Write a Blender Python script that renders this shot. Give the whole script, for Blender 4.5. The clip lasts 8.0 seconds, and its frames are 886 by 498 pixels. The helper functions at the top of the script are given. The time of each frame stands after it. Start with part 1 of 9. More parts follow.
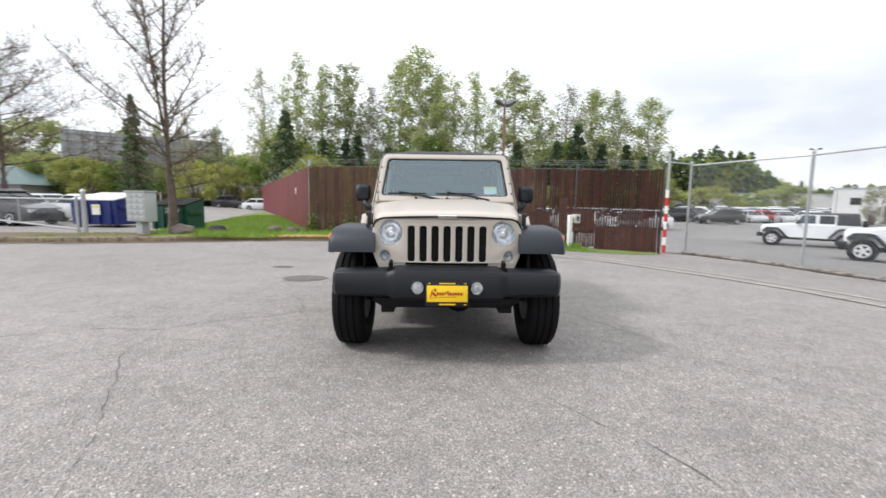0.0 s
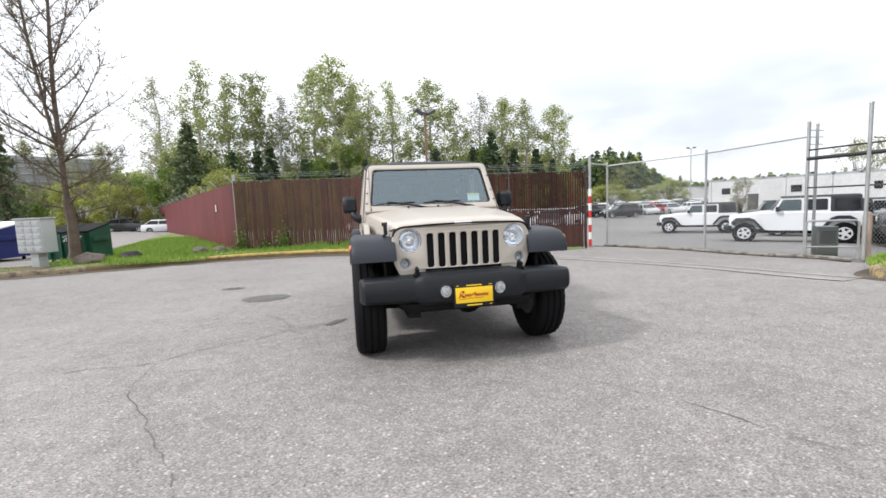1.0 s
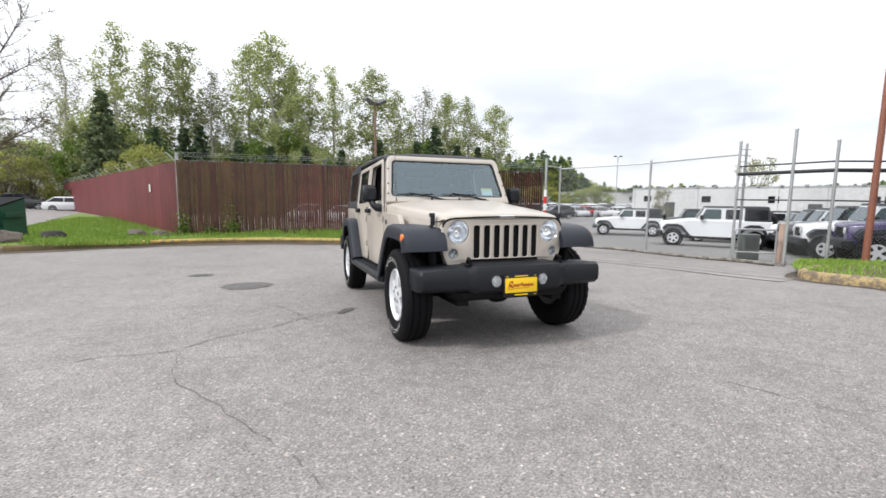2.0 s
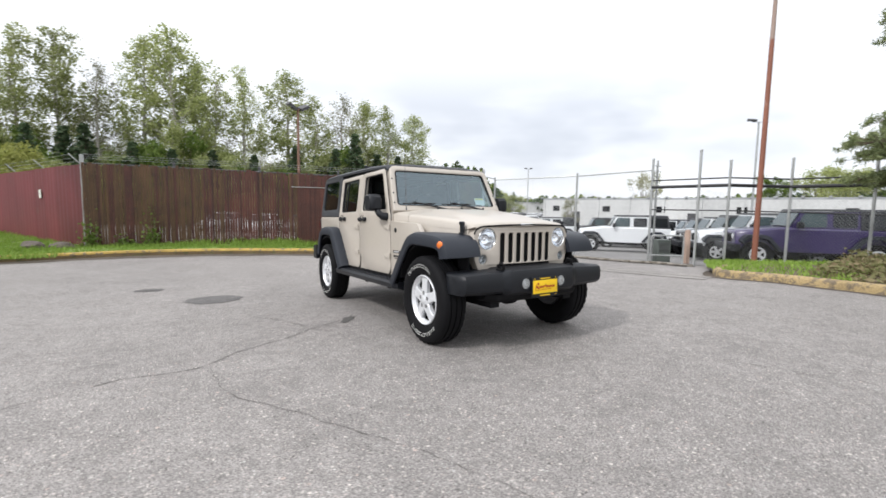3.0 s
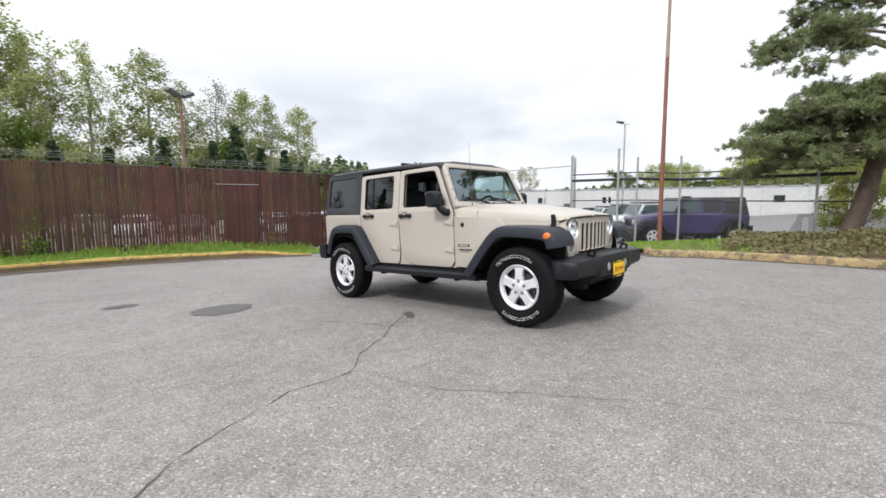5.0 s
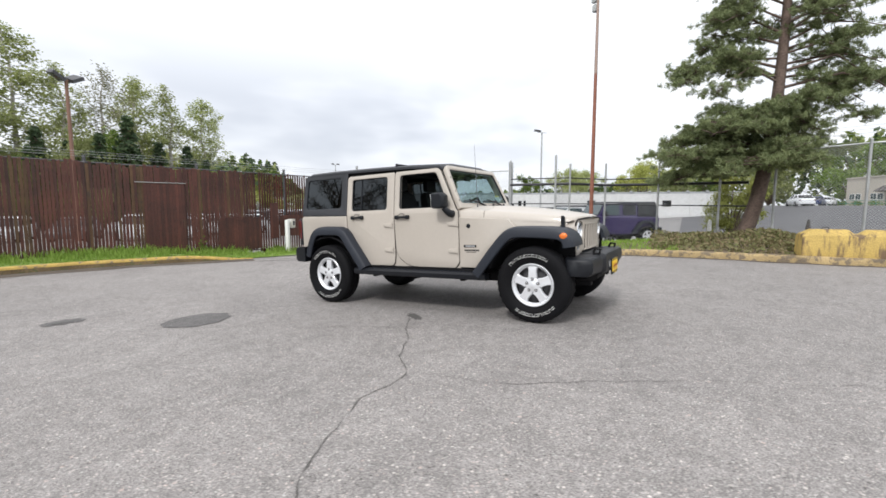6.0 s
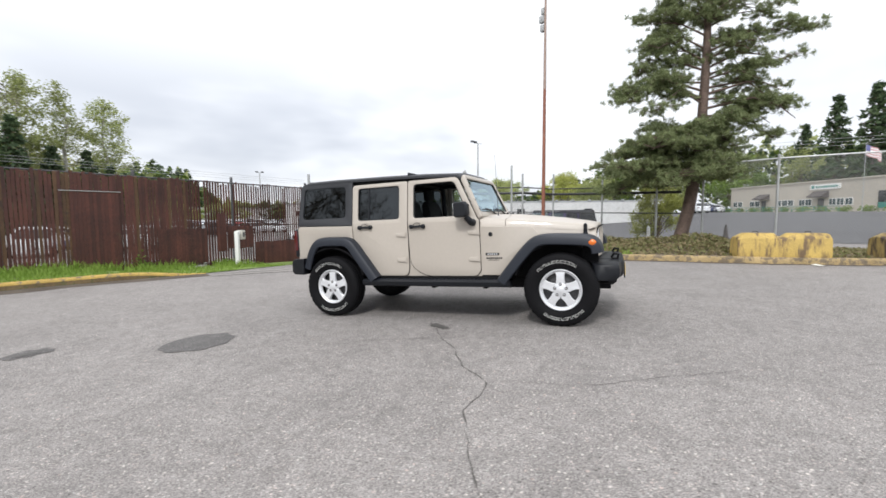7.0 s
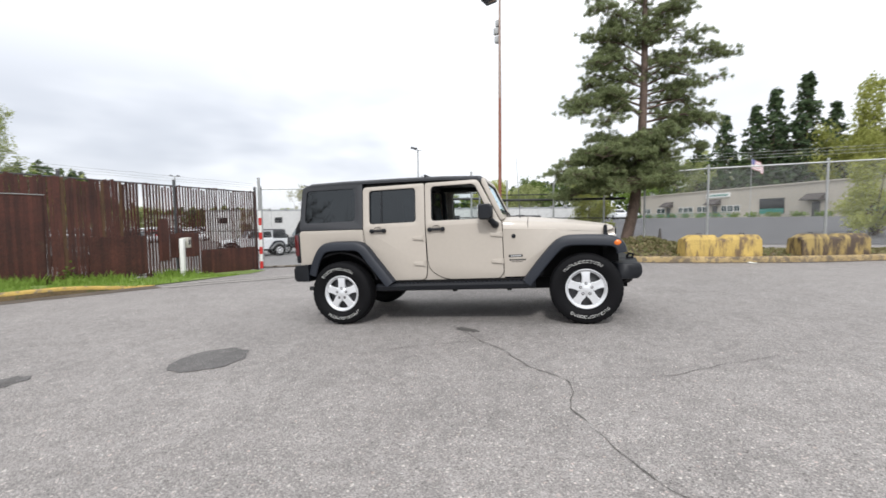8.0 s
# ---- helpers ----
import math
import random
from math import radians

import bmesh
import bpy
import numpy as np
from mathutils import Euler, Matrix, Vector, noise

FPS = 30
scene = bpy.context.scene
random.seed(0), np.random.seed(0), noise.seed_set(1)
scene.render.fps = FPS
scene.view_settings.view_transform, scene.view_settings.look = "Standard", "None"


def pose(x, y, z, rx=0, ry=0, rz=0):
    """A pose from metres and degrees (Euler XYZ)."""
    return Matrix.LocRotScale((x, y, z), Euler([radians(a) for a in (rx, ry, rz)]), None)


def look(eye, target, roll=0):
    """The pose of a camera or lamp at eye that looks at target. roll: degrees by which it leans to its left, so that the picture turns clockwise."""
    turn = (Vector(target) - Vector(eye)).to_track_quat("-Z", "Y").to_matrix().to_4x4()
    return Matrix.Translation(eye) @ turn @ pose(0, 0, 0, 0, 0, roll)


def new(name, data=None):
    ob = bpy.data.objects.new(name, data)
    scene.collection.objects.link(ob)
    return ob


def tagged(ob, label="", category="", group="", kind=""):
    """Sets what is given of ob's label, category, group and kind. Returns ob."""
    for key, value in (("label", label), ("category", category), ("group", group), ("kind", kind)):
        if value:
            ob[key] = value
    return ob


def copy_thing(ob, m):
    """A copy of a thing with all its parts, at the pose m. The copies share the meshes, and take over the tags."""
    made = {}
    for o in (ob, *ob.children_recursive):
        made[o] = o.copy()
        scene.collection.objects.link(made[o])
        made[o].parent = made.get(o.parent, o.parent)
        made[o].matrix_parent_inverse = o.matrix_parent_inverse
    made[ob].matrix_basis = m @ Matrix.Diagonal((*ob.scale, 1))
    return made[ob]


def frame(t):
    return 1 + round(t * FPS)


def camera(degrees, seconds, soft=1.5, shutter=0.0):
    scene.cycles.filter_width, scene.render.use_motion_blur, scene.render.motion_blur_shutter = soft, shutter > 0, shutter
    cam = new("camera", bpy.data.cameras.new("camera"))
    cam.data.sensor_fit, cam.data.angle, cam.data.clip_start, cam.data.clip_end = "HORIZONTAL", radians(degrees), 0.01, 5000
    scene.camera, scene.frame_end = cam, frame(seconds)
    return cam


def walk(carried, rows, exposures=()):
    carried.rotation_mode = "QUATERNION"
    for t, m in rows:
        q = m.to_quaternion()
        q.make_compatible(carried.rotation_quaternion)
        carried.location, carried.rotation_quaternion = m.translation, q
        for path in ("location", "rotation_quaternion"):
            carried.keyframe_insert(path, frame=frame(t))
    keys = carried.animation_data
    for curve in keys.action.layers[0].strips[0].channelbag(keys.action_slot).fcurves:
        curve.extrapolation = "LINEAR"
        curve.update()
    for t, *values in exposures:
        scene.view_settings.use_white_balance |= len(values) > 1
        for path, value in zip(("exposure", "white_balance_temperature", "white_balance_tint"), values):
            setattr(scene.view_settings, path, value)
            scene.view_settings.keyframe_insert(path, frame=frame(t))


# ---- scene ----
# ---------------------------------------------------------------- camera
cam = camera(91.3, 8.0, soft=1.6, shutter=0.3)
PATH = [
    (0.0, (-0.102, -0.006, 1.161), (-0.075, 1.98, 0.93), 0.7),
    (0.5, (-0.475, -0.074, 1.167), (-0.154, 1.884, 0.914), -1.3),
    (1.0, (-0.87, -0.098, 1.17), (-0.477, 1.853, 0.969), -2.4),
    (1.5, (-1.317, -0.04, 1.18), (-0.778, 1.873, 0.961), -1.3),
    (2.8, (-2.554, 0.178, 1.165), (-1.598, 1.923, 0.958), 1.6),
    (3.0, (-2.755, 0.25, 1.166), (-1.713, 1.947, 0.978), 0.9),
    (3.5, (-3.22, 0.412, 1.191), (-2.055, 2.026, 0.995), -0.0),
    (4.0, (-3.655, 0.653, 1.177), (-2.383, 2.183, 0.973), 0.3),
    (5.3, (-4.676, 1.511, 1.161), (-3.149, 2.787, 0.961), 0.0),
    (5.5, (-4.82, 1.654, 1.153), (-3.237, 2.862, 0.964), 0.5),
    (6.0, (-5.122, 2.088, 1.158), (-3.428, 3.132, 0.958), 0.0),
    (6.5, (-5.372, 2.563, 1.167), (-3.633, 3.533, 0.987), -0.0),
    (7.0, (-5.62, 3.063, 1.16), (-3.771, 3.809, 1.000), -0.4),
    (7.5, (-5.758, 3.605, 1.139), (-3.877, 4.259, 0.959), -0.6),
    (8.0, (-5.894, 4.138, 1.116), (-3.945, 4.569, 0.985), -0.6),
]
walk(cam, [(t, look(eye, target, roll)) for t, eye, target, roll in PATH], exposures=((0.0, 0.60), (0.9, 0.66), (1.6, 0.62), (3.2, 0.51), (5.0, 0.47), (8.0, 0.43)))

# ---------------------------------------------------------------- world and sun
SUN_EL, SUN_AZ = 44.0, 187.0          # height, and bearing of the sun from +x towards +y
world = bpy.data.worlds.new("overcast_sky")
scene.world = world
world.use_nodes = True
wn, wl = world.node_tree.nodes, world.node_tree.links
wn.clear()
w_out = wn.new("ShaderNodeOutputWorld")
w_bg = wn.new("ShaderNodeBackground")
w_sky = wn.new("ShaderNodeTexSky")
w_sky.sky_type = "NISHITA"
w_sky.sun_disc = False
w_sky.sun_elevation = radians(SUN_EL)
w_sky.sun_rotation = radians(90 - SUN_AZ)
w_scale = wn.new("ShaderNodeVectorMath")
w_scale.operation = "SCALE"
w_scale.inputs["Scale"].default_value = 0.10
wl.new(w_sky.outputs[0], w_scale.inputs[0])
w_co = wn.new("ShaderNodeTexCoord")
w_sep = wn.new("ShaderNodeSeparateXYZ")
wl.new(w_co.outputs["Generated"], w_sep.inputs[0])
# the cloud deck brightens towards the zenith, as an overcast sky does
w_up = wn.new("ShaderNodeValToRGB")
w_up.color_ramp.elements[0].position, w_up.color_ramp.elements[0].color = 0.0, (1.02, 1.045, 1.095, 1)
w_up.color_ramp.elements[1].position, w_up.color_ramp.elements[1].color = 0.95, (1.55, 1.575, 1.63, 1)
e = w_up.color_ramp.elements.new(0.30)
e.color = (1.18, 1.21, 1.265, 1)
wl.new(w_sep.outputs["Z"], w_up.inputs[0])
w_map = wn.new("ShaderNodeMapping")
w_map.inputs["Scale"].default_value = (1.6, 1.6, 4.2)
w_map.inputs["Location"].default_value = (0.35, 0.2, 0.1)
wl.new(w_co.outputs["Generated"], w_map.inputs[0])
w_noise = wn.new("ShaderNodeTexNoise")
w_noise.inputs["Scale"].default_value = 1.15
w_noise.inputs["Detail"].default_value = 4
w_noise.inputs["Roughness"].default_value = 0.52
wl.new(w_map.outputs[0], w_noise.inputs["Vector"])
w_ramp = wn.new("ShaderNodeMapRange")
w_ramp.interpolation_type = "SMOOTHSTEP"
w_ramp.inputs["From Min"].default_value, w_ramp.inputs["From Max"].default_value = 0.62, 0.34
wl.new(w_noise.outputs["Fac"], w_ramp.inputs["Value"])
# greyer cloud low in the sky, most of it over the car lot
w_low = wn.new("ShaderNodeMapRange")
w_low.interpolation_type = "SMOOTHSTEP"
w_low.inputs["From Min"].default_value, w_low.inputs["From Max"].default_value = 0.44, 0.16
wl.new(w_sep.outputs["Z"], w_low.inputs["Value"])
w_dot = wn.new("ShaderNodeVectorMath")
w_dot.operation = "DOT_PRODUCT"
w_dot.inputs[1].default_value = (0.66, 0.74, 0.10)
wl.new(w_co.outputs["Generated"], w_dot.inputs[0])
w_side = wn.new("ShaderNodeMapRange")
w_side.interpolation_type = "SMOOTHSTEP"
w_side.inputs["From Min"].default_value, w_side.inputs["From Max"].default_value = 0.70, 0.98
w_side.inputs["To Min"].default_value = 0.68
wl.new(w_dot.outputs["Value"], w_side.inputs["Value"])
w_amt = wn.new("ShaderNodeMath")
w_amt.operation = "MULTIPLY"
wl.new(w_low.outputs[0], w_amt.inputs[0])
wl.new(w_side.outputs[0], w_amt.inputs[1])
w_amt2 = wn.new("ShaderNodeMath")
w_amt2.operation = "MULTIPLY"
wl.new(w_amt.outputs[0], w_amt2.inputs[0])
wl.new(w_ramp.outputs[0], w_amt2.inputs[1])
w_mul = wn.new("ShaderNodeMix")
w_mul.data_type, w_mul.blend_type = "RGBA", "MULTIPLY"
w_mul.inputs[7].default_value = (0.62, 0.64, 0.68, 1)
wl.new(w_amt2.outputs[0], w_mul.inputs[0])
wl.new(w_up.outputs[0], w_mul.inputs[6])
w_mix = wn.new("ShaderNodeMix")
w_mix.data_type = "RGBA"
w_mix.inputs[0].default_value = 0.93
wl.new(w_scale.outputs[0], w_mix.inputs[6])
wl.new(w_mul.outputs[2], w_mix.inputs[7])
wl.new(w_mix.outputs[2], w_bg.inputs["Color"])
w_bg.inputs["Strength"].default_value = 0.80
wl.new(w_bg.outputs[0], w_out.inputs[0])

sun = new("sun", bpy.data.lights.new("sun", "SUN"))
sun.data.energy = 1.5
sun.data.angle = radians(7)
sun.data.color = (1.0, 0.985, 0.97)
sun_from = Vector((math.cos(radians(SUN_EL)) * math.cos(radians(SUN_AZ)), math.cos(radians(SUN_EL)) * math.sin(radians(SUN_AZ)), math.sin(radians(SUN_EL))))
sun.matrix_world = look(sun_from * 60, (0, 0, 0))


# ---------------------------------------------------------------- materials
def grain(name, color, rough=0.6, metal=0.0, var=0.16, coarse=1.2, fine=60.0, bump=0.15, depth=0.002, tint=None, amount=0.0, coat=0.0, rand=0.0, spec=0.5, place=False):
    """A surface with a coarse and a fine variation; tint: a second colour that comes through in worn patches."""
    m = bpy.data.materials.new(name)
    m.use_nodes = True
    n, l = m.node_tree.nodes, m.node_tree.links
    b = n["Principled BSDF"]
    co = n.new("ShaderNodeNewGeometry" if place else "ShaderNodeTexCoord")
    where = co.outputs["Position" if place else "Object"]
    big, small = n.new("ShaderNodeTexNoise"), n.new("ShaderNodeTexNoise")
    big.inputs["Scale"].default_value, big.inputs["Detail"].default_value = coarse, 5
    small.inputs["Scale"].default_value, small.inputs["Detail"].default_value = fine, 3
    l.new(where, big.inputs["Vector"])
    l.new(where, small.inputs["Vector"])
    add = n.new("ShaderNodeMath")
    add.operation = "ADD"
    l.new(big.outputs["Fac"], add.inputs[0])
    l.new(small.outputs["Fac"], add.inputs[1])
    mr = n.new("ShaderNodeMapRange")
    mr.inputs["From Min"].default_value, mr.inputs["From Max"].default_value = 0.7, 1.3
    mr.inputs["To Min"].default_value, mr.inputs["To Max"].default_value = 1 - var, 1 + var
    l.new(add.outputs[0], mr.inputs["Value"])
    last = mr.outputs[0]
    if rand:
        info = n.new("ShaderNodeObjectInfo")
        r = n.new("ShaderNodeMapRange")
        r.inputs["To Min"].default_value, r.inputs["To Max"].default_value = 1 - rand, 1 + rand
        l.new(info.outputs["Random"], r.inputs["Value"])
        mm = n.new("ShaderNodeMath")
        mm.operation = "MULTIPLY"
        l.new(last, mm.inputs[0])
        l.new(r.outputs[0], mm.inputs[1])
        last = mm.outputs[0]
    sc = n.new("ShaderNodeVectorMath")
    sc.operation = "SCALE"
    sc.inputs[0].default_value = color
    if tint:
        wear = n.new("ShaderNodeTexNoise")
        wear.inputs["Scale"].default_value, wear.inputs["Detail"].default_value, wear.inputs["Roughness"].default_value = coarse * 2.3, 8, 0.65
        l.new(where, wear.inputs["Vector"])
        rp = n.new("ShaderNodeMapRange")
        rp.inputs["From Min"].default_value, rp.inputs["From Max"].default_value = 0.62 - amount, 0.70 - amount
        l.new(wear.outputs["Fac"], rp.inputs["Value"])
        mx = n.new("ShaderNodeMix")
        mx.data_type = "RGBA"
        mx.inputs[6].default_value, mx.inputs[7].default_value = (*color, 1), (*tint, 1)
        l.new(rp.outputs[0], mx.inputs[0])
        l.new(mx.outputs[2], sc.inputs[0])
    l.new(last, sc.inputs["Scale"])
    l.new(sc.outputs[0], b.inputs["Base Color"])
    b.inputs["Roughness"].default_value, b.inputs["Metallic"].default_value = rough, metal
    b.inputs["Specular IOR Level"].default_value = spec
    if coat:
        b.inputs["Coat Weight"].default_value, b.inputs["Coat Roughness"].default_value = coat, 0.05
    if bump:
        bp = n.new("ShaderNodeBump")
        bp.inputs["Strength"].default_value, bp.inputs["Distance"].default_value = bump, depth
        l.new(small.outputs["Fac"], bp.inputs["Height"])
        l.new(bp.outputs[0], b.inputs["Normal"])
    return m


def streaked(name, color, stain, amount, coarse=3.0):
    """Painted concrete with dark runs down its faces."""
    m = grain(name, color, rough=0.75, var=0.24, coarse=1.6, fine=40, bump=0.4, depth=0.004)
    n, l = m.node_tree.nodes, m.node_tree.links
    b = n["Principled BSDF"]
    old = b.inputs["Base Color"].links[0].from_socket
    co, mp, ns, rp, mx = n.new("ShaderNodeTexCoord"), n.new("ShaderNodeMapping"), n.new("ShaderNodeTexNoise"), n.new("ShaderNodeMapRange"), n.new("ShaderNodeMix")
    mp.inputs["Scale"].default_value = (coarse, coarse, coarse * 0.22)
    ns.inputs["Scale"].default_value, ns.inputs["Detail"].default_value, ns.inputs["Roughness"].default_value = 2.2, 7, 0.62
    rp.inputs["From Min"].default_value, rp.inputs["From Max"].default_value = 0.62 - amount, 0.74 - amount
    mx.data_type = "RGBA"
    mx.inputs[7].default_value = (*stain, 1)
    l.new(co.outputs["Object"], mp.inputs[0])
    l.new(mp.outputs[0], ns.inputs["Vector"])
    l.new(ns.outputs["Fac"], rp.inputs["Value"])
    l.new(rp.outputs[0], mx.inputs[0])
    l.new(old, mx.inputs[6])
    l.new(mx.outputs[2], b.inputs["Base Color"])
    return m


def leafy(name, color, second, rough=0.55, through_light=0.25):
    """Leaves: each one its own shade between two colours, with some light let through."""
    m = bpy.data.materials.new(name)
    m.use_nodes = True
    n, l = m.node_tree.nodes, m.node_tree.links
    b = n["Principled BSDF"]
    geo, info = n.new("ShaderNodeNewGeometry"), n.new("ShaderNodeObjectInfo")
    mx = n.new("ShaderNodeMix")
    mx.data_type = "RGBA"
    mx.inputs[6].default_value, mx.inputs[7].default_value = (*color, 1), (*second, 1)
    l.new(geo.outputs["Random Per Island"], mx.inputs[0])
    r = n.new("ShaderNodeMapRange")
    r.inputs["To Min"].default_value, r.inputs["To Max"].default_value = 0.78, 1.22
    l.new(info.outputs["Random"], r.inputs["Value"])
    sc = n.new("ShaderNodeVectorMath")
    sc.operation = "SCALE"
    l.new(mx.outputs[2], sc.inputs[0])
    l.new(r.outputs[0], sc.inputs["Scale"])
    l.new(sc.outputs[0], b.inputs["Base Color"])
    b.inputs["Roughness"].default_value = rough
    b.inputs["Specular IOR Level"].default_value = 0.25
    tr = n.new("ShaderNodeBsdfTranslucent")
    l.new(sc.outputs[0], tr.inputs["Color"])
    ms = n.new("ShaderNodeMixShader")
    ms.inputs[0].default_value = through_light
    l.new(b.outputs[0], ms.inputs[1])
    l.new(tr.outputs[0], ms.inputs[2])
    l.new(ms.outputs[0], n["Material Output"].inputs[0])
    return m


def glazing(name, tint, gloss=(1, 1, 1), base=0.06):
    """Thin tinted pane: see-through, with a mirror image that grows towards grazing views."""
    m = bpy.data.materials.new(name)
    m.use_nodes = True
    n, l = m.node_tree.nodes, m.node_tree.links
    n.remove(n["Principled BSDF"])
    tr, gl, lw = n.new("ShaderNodeBsdfTransparent"), n.new("ShaderNodeBsdfGlossy"), n.new("ShaderNodeLayerWeight")
    tr.inputs["Color"].default_value = (*tint, 1)
    gl.inputs["Color"].default_value = (*gloss, 1)
    gl.inputs["Roughness"].default_value = 0.015
    lw.inputs["Blend"].default_value = 0.5
    pw, mr = n.new("ShaderNodeMath"), n.new("ShaderNodeMapRange")
    pw.operation = "POWER"
    pw.inputs[1].default_value = 4.0
    mr.inputs["To Min"].default_value = base
    l.new(lw.outputs["Facing"], pw.inputs[0])
    l.new(pw.outputs[0], mr.inputs["Value"])
    ms = n.new("ShaderNodeMixShader")
    l.new(mr.outputs[0], ms.inputs[0])
    l.new(tr.outputs[0], ms.inputs[1])
    l.new(gl.outputs[0], ms.inputs[2])
    l.new(ms.outputs[0], n["Material Output"].inputs[0])
    return m


def asphalt_mat(name, dark, pale, scale=85.0, share=0.20):
    """Worn asphalt: pale stones in a grey binder, with large faded stains."""
    m = bpy.data.materials.new(name)
    m.use_nodes = True
    n, l = m.node_tree.nodes, m.node_tree.links
    b = n["Principled BSDF"]
    co = n.new("ShaderNodeTexCoord")
    vo = n.new("ShaderNodeTexVoronoi")
    vo.inputs["Scale"].default_value = scale
    l.new(co.outputs["Object"], vo.inputs["Vector"])
    sep = n.new("ShaderNodeSeparateColor")
    l.new(vo.outputs["Color"], sep.inputs[0])
    pick = n.new("ShaderNodeMapRange")
    pick.inputs["From Min"].default_value, pick.inputs["From Max"].default_value = 1 - share - 0.14, 1.0
    l.new(sep.outputs[0], pick.inputs["Value"])
    edge = n.new("ShaderNodeMapRange")
    edge.inputs["From Min"].default_value, edge.inputs["From Max"].default_value = 0.55, 0.30
    l.new(vo.outputs["Distance"], edge.inputs["Value"])
    stone = n.new("ShaderNodeMath")
    stone.operation = "MULTIPLY"
    l.new(pick.outputs[0], stone.inputs[0])
    l.new(edge.outputs[0], stone.inputs[1])
    n1, n2, n3, n4 = (n.new("ShaderNodeTexNoise") for _ in range(4))
    for nd, s, d in ((n1, 0.16, 5), (n2, 1.7, 6), (n3, 140.0, 2), (n4, 9.0, 3)):
        nd.inputs["Scale"].default_value, nd.inputs["Detail"].default_value = s, d
        l.new(co.outputs["Object"], nd.inputs["Vector"])
    mx = n.new("ShaderNodeMix")
    mx.data_type = "RGBA"
    mx.inputs[6].default_value, mx.inputs[7].default_value = (*dark, 1), (*pale, 1)
    l.new(stone.outputs[0], mx.inputs[0])
    hue = n.new("ShaderNodeMix")
    hue.data_type = "RGBA"
    hue.inputs[6].default_value, hue.inputs[7].default_value = (pale[0] * 1.08, pale[1] * 0.98, pale[2] * 0.95, 1), (pale[0] * 0.92, pale[1] * 0.99, pale[2] * 0.98, 1)
    l.new(sep.outputs[1], hue.inputs[0])
    l.new(hue.outputs[2], mx.inputs[7])
    grit = n.new("ShaderNodeTexVoronoi")
    grit.inputs["Scale"].default_value = scale * 2.3
    l.new(co.outputs["Object"], grit.inputs["Vector"])
    gsep = n.new("ShaderNodeSeparateColor")
    l.new(grit.outputs["Color"], gsep.inputs[0])
    gm = n.new("ShaderNodeMapRange")
    gm.inputs["To Min"].default_value, gm.inputs["To Max"].default_value = 0.60, 1.40
    l.new(gsep.outputs[0], gm.inputs["Value"])
    tot = gm.outputs[0]
    for nd, w in ((n1, 0.22), (n2, 0.17), (n3, 0.28), (n4, 0.22)):
        mr = n.new("ShaderNodeMapRange")
        mr.inputs["From Min"].default_value, mr.inputs["From Max"].default_value = 0.3, 0.7
        mr.inputs["To Min"].default_value, mr.inputs["To Max"].default_value = 1 - w / 2, 1 + w / 2
        l.new(nd.outputs["Fac"], mr.inputs["Value"])
        mu = n.new("ShaderNodeMath")
        mu.operation = "MULTIPLY"
        l.new(tot, mu.inputs[0])
        l.new(mr.outputs[0], mu.inputs[1])
        tot = mu.outputs[0]
    # scattered larger stones, and pits where stones have gone
    last = mx.outputs[2]
    for s_, lo, tone in ((0.62, 0.91, (pale[0] * 1.13, pale[1] * 1.11, pale[2] * 1.08)), (0.72, 0.90, (dark[0] * 0.52, dark[1] * 0.51, dark[2] * 0.51)), (0.50, 0.965, (pale[0] * 1.06, pale[1] * 0.92, pale[2] * 0.87))):
        vv, ss, pk, ed, mu, m2 = n.new("ShaderNodeTexVoronoi"), n.new("ShaderNodeSeparateColor"), n.new("ShaderNodeMapRange"), n.new("ShaderNodeMapRange"), n.new("ShaderNodeMath"), n.new("ShaderNodeMix")
        vv.inputs["Scale"].default_value = scale * s_
        pk.inputs["From Min"].default_value, pk.inputs["From Max"].default_value = lo, lo + 0.04
        ed.inputs["From Min"].default_value, ed.inputs["From Max"].default_value = 0.42, 0.26
        mu.operation = "MULTIPLY"
        m2.data_type = "RGBA"
        m2.inputs[7].default_value = (*tone, 1)
        l.new(co.outputs["Object"], vv.inputs["Vector"])
        l.new(vv.outputs["Color"], ss.inputs[0])
        l.new(ss.outputs[0], pk.inputs["Value"])
        l.new(vv.outputs["Distance"], ed.inputs["Value"])
        l.new(pk.outputs[0], mu.inputs[0])
        l.new(ed.outputs[0], mu.inputs[1])
        l.new(mu.outputs[0], m2.inputs[0])
        l.new(last, m2.inputs[6])
        last = m2.outputs[2]
    sc = n.new("ShaderNodeVectorMath")
    sc.operation = "SCALE"
    l.new(last, sc.inputs[0])
    l.new(tot, sc.inputs["Scale"])
    l.new(sc.outputs[0], b.inputs["Base Color"])
    b.inputs["Roughness"].default_value = 0.82
    b.inputs["Specular IOR Level"].default_value = 0.35
    bp = n.new("ShaderNodeBump")
    bp.inputs["Strength"].default_value, bp.inputs["Distance"].default_value = 0.5, 0.004
    inv = n.new("ShaderNodeMath")
    inv.operation = "SUBTRACT"
    inv.inputs[0].default_value = 1.0
    l.new(vo.outputs["Distance"], inv.inputs[1])
    l.new(inv.outputs[0], bp.inputs["Height"])
    l.new(bp.outputs[0], b.inputs["Normal"])
    return m


